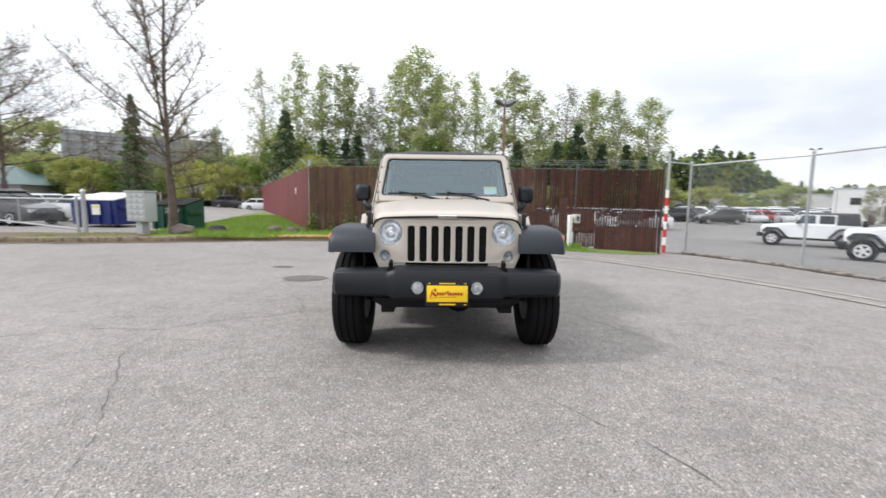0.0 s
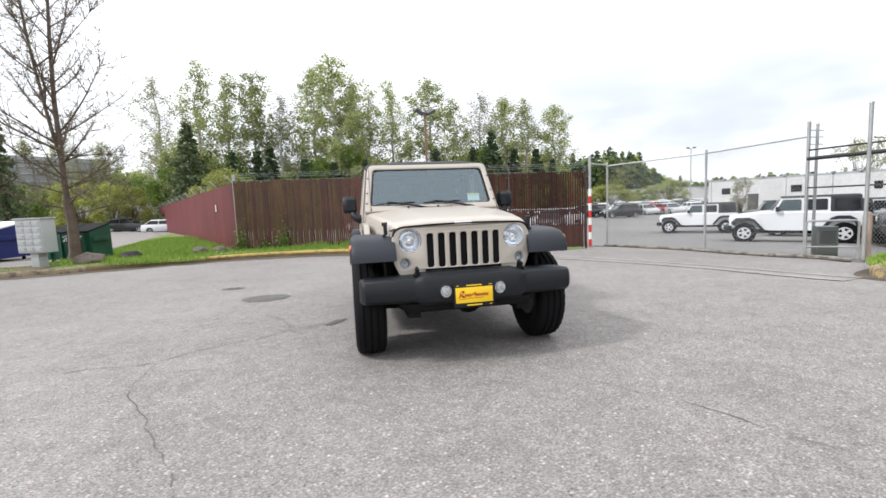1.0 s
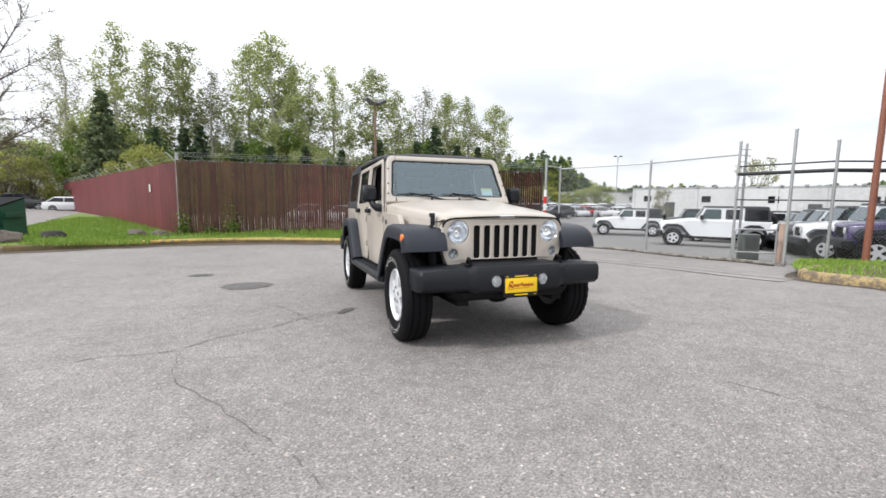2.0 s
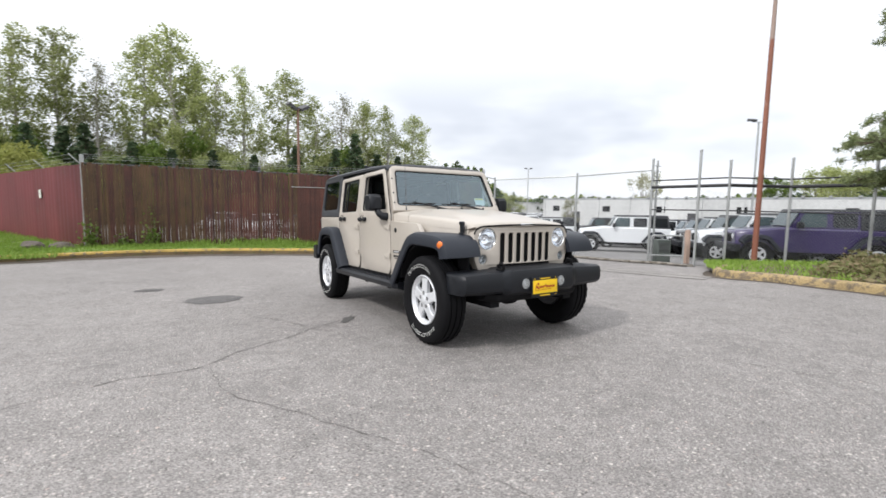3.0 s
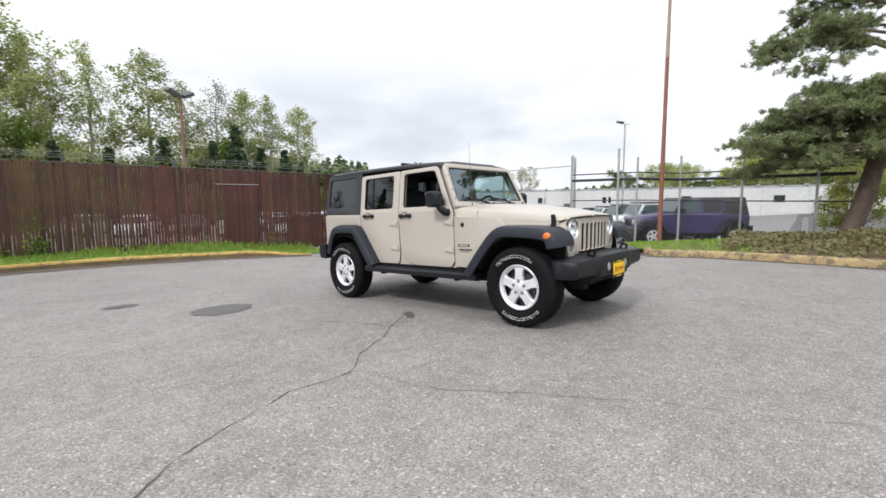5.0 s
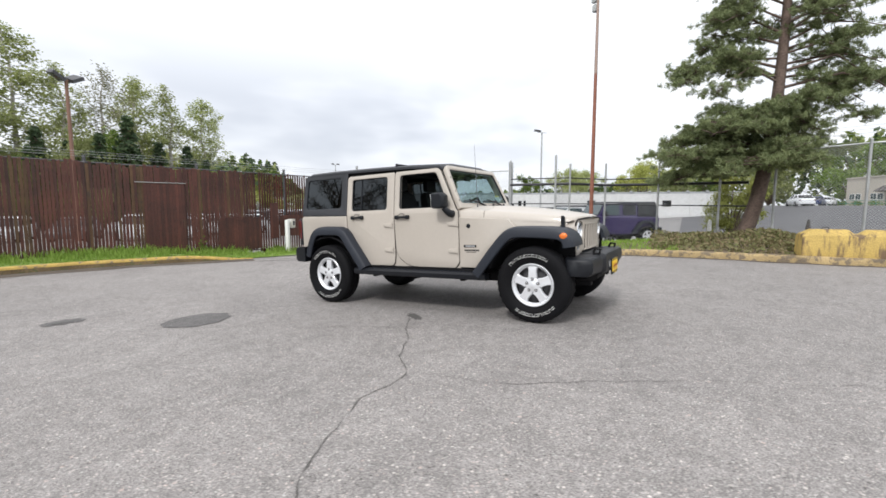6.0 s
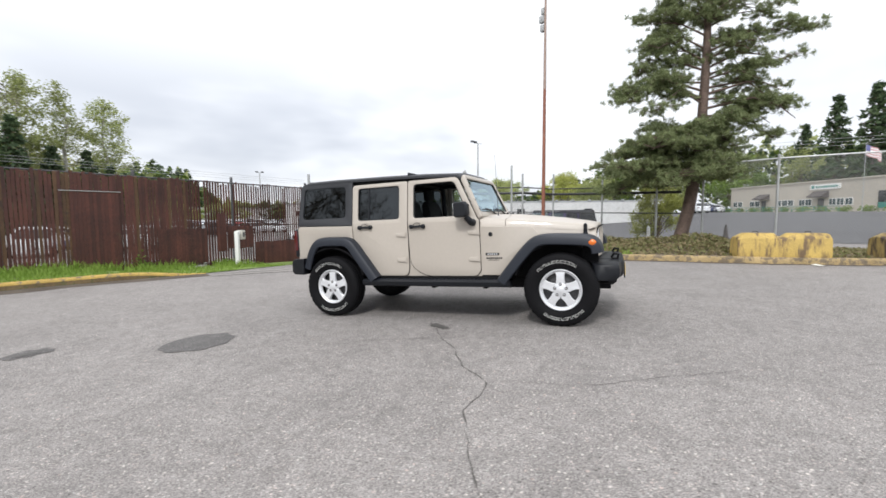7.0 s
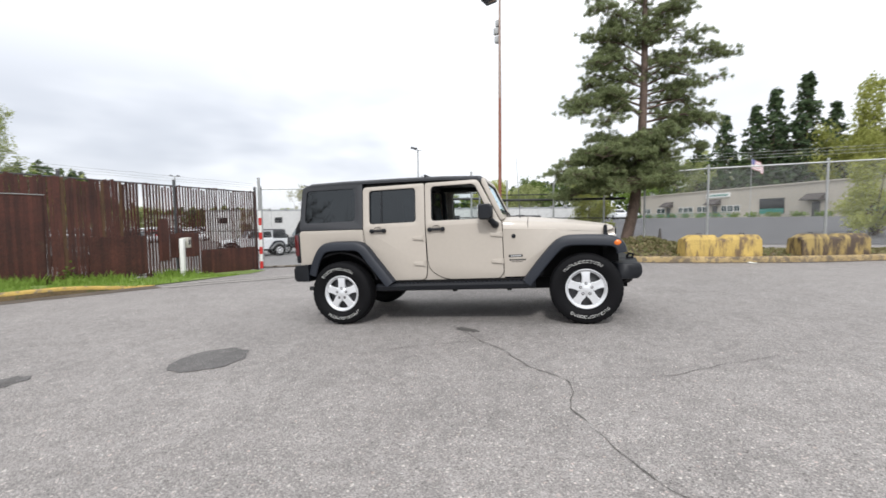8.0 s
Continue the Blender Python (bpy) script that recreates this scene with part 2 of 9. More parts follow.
ASPHALT = asphalt_mat("asphalt", (0.228, 0.213, 0.204), (0.405, 0.378, 0.360), 70.0, 0.22)
ASPHALT_DARK = asphalt_mat("asphalt_patch", (0.112, 0.107, 0.104), (0.21, 0.20, 0.20), 80.0, 0.15)
ASPHALT_ROAD = asphalt_mat("asphalt_road", (0.080, 0.080, 0.085), (0.2, 0.2, 0.2), 40.0, 0.1)
TAN = grain("tan_paint", (0.452, 0.408, 0.356), rough=0.42, var=0.025, coarse=1.0, fine=25, bump=0.0, coat=0.28)
BLACK_PLASTIC = grain("black_plastic", (0.0065, 0.0078, 0.011), rough=0.48, spec=0.36, var=0.18, coarse=3, fine=300, bump=0.2, depth=0.0006)
FLARE_PLASTIC = grain("flare_plastic", (0.014, 0.0175, 0.026), rough=0.5, spec=0.42, var=0.15, coarse=3, fine=320, bump=0.22, depth=0.0006)
TOP_BLACK = grain("hardtop", (0.027, 0.029, 0.034), rough=0.55, var=0.1, coarse=2, fine=260, bump=0.25, depth=0.0006)
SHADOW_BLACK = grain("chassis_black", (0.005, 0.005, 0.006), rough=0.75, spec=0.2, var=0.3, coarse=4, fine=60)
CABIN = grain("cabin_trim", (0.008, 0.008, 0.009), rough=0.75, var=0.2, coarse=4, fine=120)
RUBBER = grain("tyre_rubber", (0.005, 0.005, 0.006), rough=0.72, spec=0.16, var=0.22, coarse=5, fine=90, bump=0.25, depth=0.001)
MARK_WHITE = grain("raised_white_marks", (0.60, 0.60, 0.58), rough=0.6, var=0.15, coarse=8, fine=90)
ALLOY = grain("alloy", (0.70, 0.71, 0.73), rough=0.34, metal=0.30, var=0.06, coarse=3, fine=60, bump=0.05, depth=0.0005)
DARK_METAL = grain("dark_metal", (0.10, 0.10, 0.105), rough=0.5, metal=0.6, var=0.2, coarse=4, fine=50)
CHROME = grain("bright_metal", (0.8, 0.8, 0.8), rough=0.12, metal=1.0, var=0.04, coarse=4, fine=40, bump=0)
LAMP_GLASS = glazing("lamp_lens", (0.95, 0.96, 0.97), (0.9, 0.95, 1.0), 0.03)
SCREEN = glazing("windscreen_glass", (0.50, 0.64, 0.69), (0.72, 0.87, 0.95), 0.17)
TINTED = glazing("tinted_glass", (0.05, 0.06, 0.065), (0.88, 0.95, 1.0), 0.058)
CLEAR = glazing("door_glass", (0.78, 0.83, 0.82), (0.9, 0.95, 1.0), 0.035)
AMBER = grain("amber_lens", (0.72, 0.16, 0.015), rough=0.2, var=0.1, coarse=9, fine=200, coat=0.6)
RED_LENS = grain("red_lens", (0.085, 0.006, 0.008), rough=0.15, var=0.15, coarse=9, fine=100, coat=0.8)
PLATE_YELLOW = grain("plate_yellow", (0.86, 0.56, 0.012), rough=0.4, var=0.05, coarse=9, fine=80)
PLATE_RED = grain("plate_red", (0.36, 0.012, 0.012), rough=0.5, var=0.1)
STICKER = grain("paper_sticker", (0.72, 0.72, 0.66), rough=0.7, var=0.1, coarse=20, fine=200)
STICKER_YELLOW = grain("yellow_sticker", (0.75, 0.62, 0.10), rough=0.7, var=0.1)
RUST_SLAT = grain("brown_slat", (0.060, 0.0180, 0.0118), place=True, rough=0.6, var=0.50, coarse=1.3, fine=26, bump=0.3, depth=0.002, tint=(0.070, 0.036, 0.020), amount=-0.01, rand=0.30)
OCHRE_SLAT = grain("mossy_slat", (0.080, 0.041, 0.019), place=True, rough=0.7, var=0.35, coarse=2.0, fine=30, bump=0.3, tint=(0.045, 0.024, 0.016), amount=0.04, rand=0.16)
RED_PANEL = grain("red_panel", (0.150, 0.028, 0.034), place=True, rough=0.55, var=0.18, coarse=0.8, fine=20, tint=(0.13, 0.045, 0.04), amount=0.0, rand=0.10)
GALV = grain("galvanised", (0.42, 0.43, 0.43), rough=0.48, metal=0.55, var=0.18, coarse=3, fine=70, tint=(0.30, 0.26, 0.22), amount=-0.03)
WIRE = grain("chain_link_wire", (0.40, 0.41, 0.41), rough=0.5, metal=0.5, var=0.15)
PIPE_BLACK = grain("black_pipe", (0.02, 0.02, 0.022), rough=0.5, var=0.2)
POLE_RED = grain("rust_red_pole", (0.25, 0.095, 0.060), rough=0.6, var=0.22, coarse=0.9, fine=30, tint=(0.34, 0.19, 0.14), amount=0.03)
POLE_GREY = grain("weathered_grey_pole", (0.33, 0.24, 0.20), rough=0.6, var=0.15, coarse=0.8, fine=30, tint=(0.34, 0.20, 0.15), amount=-0.02)
POLE_BROWN = grain("brown_pole", (0.20, 0.11, 0.075), rough=0.6, var=0.2)
KERB_YELLOW = grain("kerb_yellow", (0.42, 0.285, 0.075), rough=0.8, var=0.28, coarse=3.6, fine=50, bump=0.4, depth=0.004, tint=(0.19, 0.15, 0.095), amount=0.085)
KERB_WORN = grain("kerb_worn", (0.21, 0.165, 0.105), rough=0.85, var=0.35, coarse=2.5, fine=50, bump=0.5, depth=0.006, tint=(0.10, 0.08, 0.06), amount=0.12)
CONCRETE = grain("concrete", (0.33, 0.31, 0.285), rough=0.85, var=0.22, coarse=1.4, fine=60, bump=0.4, depth=0.004, tint=(0.20, 0.185, 0.165), amount=0.03)
BARRIER_YELLOW = streaked("barrier_yellow", (0.49, 0.345, 0.100), (0.15, 0.10, 0.055), 0.14)
BARRIER_WORN = streaked("barrier_worn", (0.33, 0.24, 0.085), (0.070, 0.048, 0.034), 0.20)
WHITE_PAINT = grain("white_paint", (0.78, 0.78, 0.76), rough=0.5, var=0.08, coarse=2, fine=40, tint=(0.5, 0.47, 0.42), amount=-0.06)
RED_PAINT = grain("red_paint", (0.55, 0.03, 0.025), rough=0.5, var=0.15, coarse=3, fine=40)
KERB_FACE = grain("kerb_face", (0.135, 0.095, 0.048), rough=0.9, var=0.4, coarse=2.6, fine=40, bump=0.6, depth=0.006, tint=(0.085, 0.085, 0.035), amount=0.10)
KERB_GREY = grain("kerb_grey", (0.235, 0.215, 0.19), rough=0.9, var=0.4, coarse=2.2, fine=40, bump=0.6, depth=0.006, tint=(0.10, 0.085, 0.065), amount=0.12)
KERB_FADED = grain("kerb_faded", (0.345, 0.255, 0.125), rough=0.85, var=0.35, coarse=3.0, fine=50, bump=0.5, depth=0.005, tint=(0.16, 0.125, 0.085), amount=0.15)
DIRT = grain("kerb_dirt", (0.088, 0.070, 0.054), rough=0.95, var=0.4, coarse=2.2, fine=40, bump=0.6, depth=0.01)
SOIL_GRASS = grain("grass_soil", (0.155, 0.220, 0.050), rough=0.95, var=0.4, coarse=0.8, fine=22, bump=0.6, depth=0.02, tint=(0.12, 0.105, 0.045), amount=-0.03)
SOIL_BED = grain("bed_litter", (0.125, 0.095, 0.060), rough=0.95, var=0.4, coarse=1.2, fine=26, bump=0.7, depth=0.02, tint=(0.085, 0.105, 0.035), amount=0.05)
CRACK = grain("crack_filler", (0.094, 0.088, 0.081), rough=0.95, var=0.3, coarse=3, fine=50)
STAIN = grain("oil_stain", (0.085, 0.08, 0.075), rough=0.7, var=0.3)
GRASS = leafy("grass_blades", (0.145, 0.245, 0.033), (0.265, 0.370, 0.082), 0.6, 0.3)
BARK = grain("bark", (0.115, 0.085, 0.065), rough=0.9, var=0.35, coarse=3, fine=28, bump=0.7, depth=0.02)
BARK_PALE = grain("aspen_bark", (0.42, 0.40, 0.36), rough=0.85, var=0.35, coarse=1.5, fine=20, bump=0.4)
BARK_PINE = grain("pine_bark", (0.125, 0.088, 0.070), rough=0.9, var=0.4, coarse=4, fine=24, bump=0.8, depth=0.03)
LEAF_ASPEN = leafy("spring_leaves", (0.225, 0.265, 0.095), (0.40, 0.43, 0.19), 0.55, 0.5)
LEAF_PALE = leafy("pale_buds", (0.24, 0.24, 0.14), (0.33, 0.33, 0.20), 0.6, 0.35)
LEAF_YELLOW = leafy("yellow_green_leaves", (0.26, 0.285, 0.068), (0.39, 0.405, 0.125), 0.55, 0.35)
LEAF_GREEN = leafy("bush_leaves", (0.095, 0.160, 0.030), (0.185, 0.255, 0.055), 0.55, 0.3)
LEAF_DARK = leafy("fir_needles", (0.042, 0.074, 0.036), (0.095, 0.135, 0.062), 0.6, 0.15)
LEAF_CONIFER = leafy("green_conifer_needles", (0.085, 0.125, 0.060), (0.165, 0.205, 0.100), 0.6, 0.2)
LEAF_PINE = leafy("pine_needles", (0.125, 0.160, 0.076), (0.265, 0.300, 0.142), 0.55, 0.35)
LEAF_DRY = leafy("dry_ivy", (0.255, 0.195, 0.115), (0.175, 0.195, 0.075), 0.7, 0.25)


# ---------------------------------------------------------------- mesh helpers
def finish(mesh, mat, angle=38.0):
    mesh.materials.append(mat)
    mesh.polygons.foreach_set("use_smooth", [True] * len(mesh.polygons))
    mesh.set_sharp_from_angle(angle=radians(angle))
    mesh.update()
    return mesh


def part(name, bm, mat, parent=None, label="", angle=38.0):
    """Links a bmesh as one mesh object, under a thing or a part if one is given."""
    mesh = bpy.data.meshes.new(name)
    bmesh.ops.recalc_face_normals(bm, faces=bm.faces)
    bm.to_mesh(mesh)
    bm.free()
    finish(mesh, mat, angle)
    ob = new(name, mesh)
    if parent:
        ob.parent = parent
    if label:
        ob["label"] = label
    return ob


def share(name, mesh, parent, m=None):
    """One more object on a mesh that is there already."""
    ob = new(name, mesh)
    ob.parent = parent
    if m is not None:
        ob.matrix_basis = m
    return ob


def thing(name, label, category, m, group=""):
    ob = new(name)
    ob.empty_display_size = 0.2
    ob.matrix_basis = m
    return tagged(ob, label, category, group)


def setting(name, bm, mat, label="", category="", angle=38.0):
    return tagged(part(name, bm, mat, None, label, angle), label, category, kind="structure")


def mesh_of(name, verts, faces, mat, parent=None, label="", smooth=False):
    """A mesh from arrays, for leaves, blades and wires."""
    mesh = bpy.data.meshes.new(name)
    mesh.from_pydata([tuple(v) for v in np.asarray(verts).tolist()], [], np.asarray(faces).tolist())
    mesh.materials.append(mat)
    mesh.update()
    ob = new(name, mesh)
    if parent:
        ob.parent = parent
    if label:
        ob["label"] = label
    return ob


def box(bm, x0, x1, y0, y1, z0, z1, bevel=0.0, seg=2):
    vs = [bm.verts.new((x, y, z)) for z in (z0, z1) for x, y in ((x0, y0), (x1, y0), (x1, y1), (x0, y1))]
    fs = [bm.faces.new([vs[i] for i in q]) for q in ((3, 2, 1, 0), (4, 5, 6, 7), (0, 1, 5, 4), (1, 2, 6, 5), (2, 3, 7, 6), (3, 0, 4, 7))]
    if bevel:
        bmesh.ops.bevel(bm, geom=list({e for f in fs for e in f.edges}), offset=bevel, segments=seg, affect="EDGES", profile=0.6)
    return bm


def loft(bm, rings, closed=True, caps=True):
    """Skins rings of equally many points."""
    rows = [[bm.verts.new(p) for p in ring] for ring in rings]
    k = len(rows[0])
    for a, b in zip(rows, rows[1:]):
        for i in range(k if closed else k - 1):
            j = (i + 1) % k
            bm.faces.new((a[i], a[j], b[j], b[i]))
    if caps and closed:
        bm.faces.new(rows[0][::-1])
        bm.faces.new(rows[-1])
    return bm


def tube(bm, pts, r, n=10, caps=True):
    """A round bar along points; r: one radius, or one for each point."""
    pts = [Vector(p) for p in pts]
    rs = r if isinstance(r, (list, tuple)) else [r] * len(pts)
    rings = []
    u = None
    for i, p in enumerate(pts):
        d = (pts[min(i + 1, len(pts) - 1)] - pts[max(i - 1, 0)]).normalized()
        if u is None:
            u = d.orthogonal().normalized() if abs(d.z) > 0.9 else d.cross(Vector((0, 0, 1))).normalized()
        u = (u - d * u.dot(d)).normalized()
        v = d.cross(u)
        rings.append([p + rs[i] * (math.cos(k * math.tau / n) * u + math.sin(k * math.tau / n) * v) for k in range(n)])
    return loft(bm, rings, True, caps)


def spin(bm, profile, centre, axis="X", n=32, caps=True):
    """Turns a profile of (along, radius) points round an axis through centre."""
    rows = []
    for a, r in profile:
        row = []
        for i in range(n):
            c, s = math.cos(i * math.tau / n) * r, math.sin(i * math.tau / n) * r
            q = {"X": (a, c, s), "Y": (c, a, s), "Z": (c, s, a)}[axis]
            row.append(Vector(centre) + Vector(q))
        rows.append(row)
    return loft(bm, rows, True, caps)


def plate(outlines, thick, bevel=0.0, m=Matrix(), res=1):
    """A flat plate with holes: the first outline is its rim, the others are openings. It lies in x, y, thick along z, then goes through m."""
    cu = bpy.data.curves.new("tmp", "CURVE")
    cu.dimensions, cu.fill_mode = "2D", "BOTH"
    cu.extrude, cu.bevel_depth, cu.bevel_resolution = max(thick / 2 - bevel, 0.0), bevel, res
    cu.offset = -bevel
    for line in outlines:
        s = cu.splines.new("POLY")
        s.points.add(len(line) - 1)
        for q, p in zip(s.points, line):
            q.co = (p[0], p[1], 0, 1)
        s.use_cyclic_u = True
    ob = bpy.data.objects.new("tmp", cu)
    mesh = bpy.data.meshes.new_from_object(ob)
    bm = bmesh.new()
    bm.from_mesh(mesh)
    bpy.data.objects.remove(ob)
    bpy.data.curves.remove(cu)
    bpy.data.meshes.remove(mesh)
    bmesh.ops.remove_doubles(bm, verts=bm.verts, dist=1e-5)
    bm.transform(m)
    return bm


def rounded(pts, r, n=4):
    """A polygon with its corners rounded; r: one radius, or one for each corner."""
    out = []
    k = len(pts)
    rs = r if isinstance(r, (list, tuple)) else [r] * k
    for i in range(k):
        p, a, b = Vector(pts[i]), Vector(pts[i - 1]), Vector(pts[(i + 1) % k])
        da, db = (a - p), (b - p)
        q = min(rs[i], da.length * 0.49, db.length * 0.49)
        if q < 1e-4:
            out.append(tuple(p))
            continue
        s, e = p + da.normalized() * q, p + db.normalized() * q
        for j in range(n + 1):
            t = j / n
            out.append(tuple((1 - t) ** 2 * s + 2 * t * (1 - t) * p + t * t * e))
    return out


def oval(x, y, rx, ry, n=24):
    return [(x + rx * math.cos(i * math.tau / n), y + ry * math.sin(i * math.tau / n)) for i in range(n)]


def spline(pts, step):
    """A smooth line through points, in even steps."""
    P = [Vector(p) for p in pts]
    fine = []
    for i in range(len(P) - 1):
        a, b, c, d = P[max(i - 1, 0)], P[i], P[i + 1], P[min(i + 2, len(P) - 1)]
        for j in range(20):
            t = j / 20
            fine.append(0.5 * ((2 * b) + (c - a) * t + (2 * a - 5 * b + 4 * c - d) * t * t + (3 * b - a - 3 * c + d) * t ** 3))
    fine.append(P[-1])
    out, acc = [fine[0]], 0.0
    for a, b in zip(fine, fine[1:]):
        acc += (b - a).length
        if acc >= step:
            out.append(b)
            acc = 0.0
    if (out[-1] - fine[-1]).length > step * 0.3:
        out.append(fine[-1])
    return out


SIDE = Matrix(((0, 0, 1, 0), (1, 0, 0, 0), (0, 1, 0, 0), (0, 0, 0, 1)))     # plate x, y, z -> world y, z, x
FRONT = Matrix(((1, 0, 0, 0), (0, 0, 1, 0), (0, 1, 0, 0), (0, 0, 0, 1)))    # plate x, y, z -> world x, z, y


# ---------------------------------------------------------------- the lie of the land
def ease(a, b, x):
    t = max(0.0, min(1.0, (x - a) / (b - a)))
    return t * t * (3 - 2 * t)


def land(x, y):
    """Height of the ground: level in front, a shallow fall to the drain, down into the car lot, up along the road."""
    z = -0.015 - 0.228 * ease(1.5, 9.0, y)
    s = 0.7 * x + 0.5 * y
    z -= 0.9 * min(1.0, max(0.0, s - 7.5) / 16) * ease(7.5, 10, s) * ease(-9, 3, y)
    z += 1.15 * ease(14, 55, 0.8 * x - 0.6 * y)
    return z


# ---------------------------------------------------------------- ground, kerbs, beds
def spaced(inner, step, outer):
    v, out = 0.0, [0.0]
    while v < outer:
        step = step if v < inner else step * 1.22
        v += step
        out.append(v)
    return sorted({-a for a in out} | set(out))


gx, gy = [v + 2 for v in spaced(26, 0.6, 2500)], [v + 6 for v in spaced(26, 0.6, 2500)]
g_verts = [(x, y, land(x, y)) for y in gy for x in gx]
g_w = len(gx)
g_faces = [(j * g_w + i, j * g_w + i + 1, (j + 1) * g_w + i + 1, (j + 1) * g_w + i) for j in range(len(gy) - 1) for i in range(g_w - 1)]
ground = mesh_of("ground", g_verts, g_faces, ASPHALT)
ground.data.polygons.foreach_set("use_smooth", [True] * len(g_faces))
tagged(ground, "worn light grey asphalt yard with pale stones", "ground", kind="structure")


def sweep(bm, line, profile, zfun=land, ends=True):
    """A profile of (outwards, up) carried along a line on the ground; outwards is to the left of the way."""
    rings = []
    for i, p in enumerate(line):
        d = (line[min(i + 1, len(line) - 1)] - line[max(i - 1, 0)]).normalized()
        nrm = Vector((-d.y, d.x, 0))
        z = zfun(p.x, p.y)
        rings.append([(p.x + nrm.x * a, p.y + nrm.y * a, z + b + 0.006 * noise.noise((p.x * 0.9, p.y * 0.9, a * 3))) for a, b in profile])
    return loft(bm, rings, True, ends)


KERB = [(0, -0.08), (0.0, 0.10), (0.02, 0.135), (0.055, 0.15), (0.15, 0.15), (0.16, 0.14), (0.16, -0.08)]
LEFT_KERB = [(-16.5, 12.1, 0), (-13.5, 12.5, 0), (-11.0, 12.85, 0), (-8.4, 13.35, 0), (-6.2, 14.0, 0), (-4.2, 14.35, 0), (-2.4, 14.2, 0), (-0.8, 13.75, 0), (0.8, 12.95, 0), (1.95, 12.3, 0)]
left_line = spline(LEFT_KERB, 0.35)
worn_line = [p for p in left_line if p.x < -8.0]
bm = bmesh.new()
sweep(bm, worn_line, KERB)
setting("kerb_worn", bm, KERB_WORN, "dirty concrete kerb with its yellow paint worn away", "kerb")
bm = bmesh.new()
sweep(bm, left_line[len(worn_line) - 1:], KERB, lambda x, y: land(x, y) - 0.14 * ease(0.5, 1.95, x))
setting("kerb_verge", bm, KERB_FACE, "dirty mossy concrete kerb beside the grass verge", "kerb")
bm = bmesh.new()
sweep(bm, [p for p in left_line if p.x > -7.0], [(-0.004, 0.088), (-0.004, 0.102), (0.017, 0.139), (0.054, 0.154), (0.125, 0.154), (0.125, 0.146), (0.055, 0.146), (0.02, 0.13), (0.006, 0.098), (0.006, 0.088)], lambda x, y: land(x, y) - 0.14 * ease(0.5, 1.95, x))
setting("kerb_paint", bm, KERB_YELLOW, "worn yellow paint along the top of the kerb", "kerb")
RIGHT_KERB = [(8.8, -8.5, 0), (7.5, -5.0, 0), (6.55, -2.2, 0), (6.15, 0.2, 0), (6.12, 2.0, 0), (6.25, 3.6, 0), (6.2, 4.5, 0), (6.75, 4.95, 0), (7.6, 5.15, 0)]
right_line = spline(RIGHT_KERB, 0.3)
bm = bmesh.new()
sweep(bm, right_line[::-1], KERB)
setting("kerb_bed", bm, KERB_FADED, "yellow painted concrete kerb round the planted bed", "kerb")

# the worn darker paving of the car lot
ASPHALT_LOT = asphalt_mat("asphalt_lot", (0.178, 0.172, 0.169), (0.33, 0.32, 0.31), 60.0, 0.14)
lot_near = spline([(7.3, 13.9, 0), (8.3, 12.7, 0), (8.9, 11.2, 0), (9.55, 8.7, 0), (10.1, 6.5, 0), (11.5, 5.6, 0), (11.0, 3.2, 0)], 0.6)
lot_far = [Vector((30 + 26 * i / (len(lot_near) - 1), 62 - 57 * i / (len(lot_near) - 1), 0)) for i in range(len(lot_near))]
bm = bmesh.new()
for i in range(61):
    t = (i / 60) ** 1.6
    row = [bm.verts.new((*a.lerp(b, t).xy, land(*a.lerp(b, t).xy) + 0.014 + 0.03 * t)) for a, b in zip(lot_near, lot_far)]
    if i:
        for k in range(len(row) - 1):
            bm.faces.new((last_row[k], row[k], row[k + 1], last_row[k + 1]))
    last_row = row
bmesh.ops.recalc_face_normals(bm, faces=bm.faces)
setting("lot_paving", bm, ASPHALT_LOT, "worn darker asphalt of the car lot", "asphalt")

# dirt and leaf litter that lies along the kerbs
def strip(name, line, a0, a1, mat, lift, label, category, wob=0.05):
    bm = bmesh.new()
    rows = []
    for i, p in enumerate(line):
        d = (line[min(i + 1, len(line) - 1)] - line[max(i - 1, 0)]).normalized()
        nrm = Vector((-d.y, d.x, 0))
        w = wob * noise.noise((p.x * 1.7, p.y * 1.7, 4.0))
        rows.append([bm.verts.new((p.x + nrm.x * a, p.y + nrm.y * a, land(p.x + nrm.x * a, p.y + nrm.y * a) + lift)) for a in (a0 + w, a0 * 0.5 + a1 * 0.5, a1)])
    for a, b in zip(rows, rows[1:]):
        bm.faces.new((a[0], a[1], b[1], b[0]))
        bm.faces.new((a[1], a[2], b[2], b[1]))
    return setting(name, bm, mat, label, category)


strip("gutter_dirt", left_line, -0.52, 0.01, DIRT, 0.006, "dirt and leaf litter along the kerb", "dirt", 0.2)
strip("gutter_dirt_bed", right_line[::-1], -0.16, 0.01, DIRT, 0.006, "dirt along the yellow kerb", "dirt", 0.12)

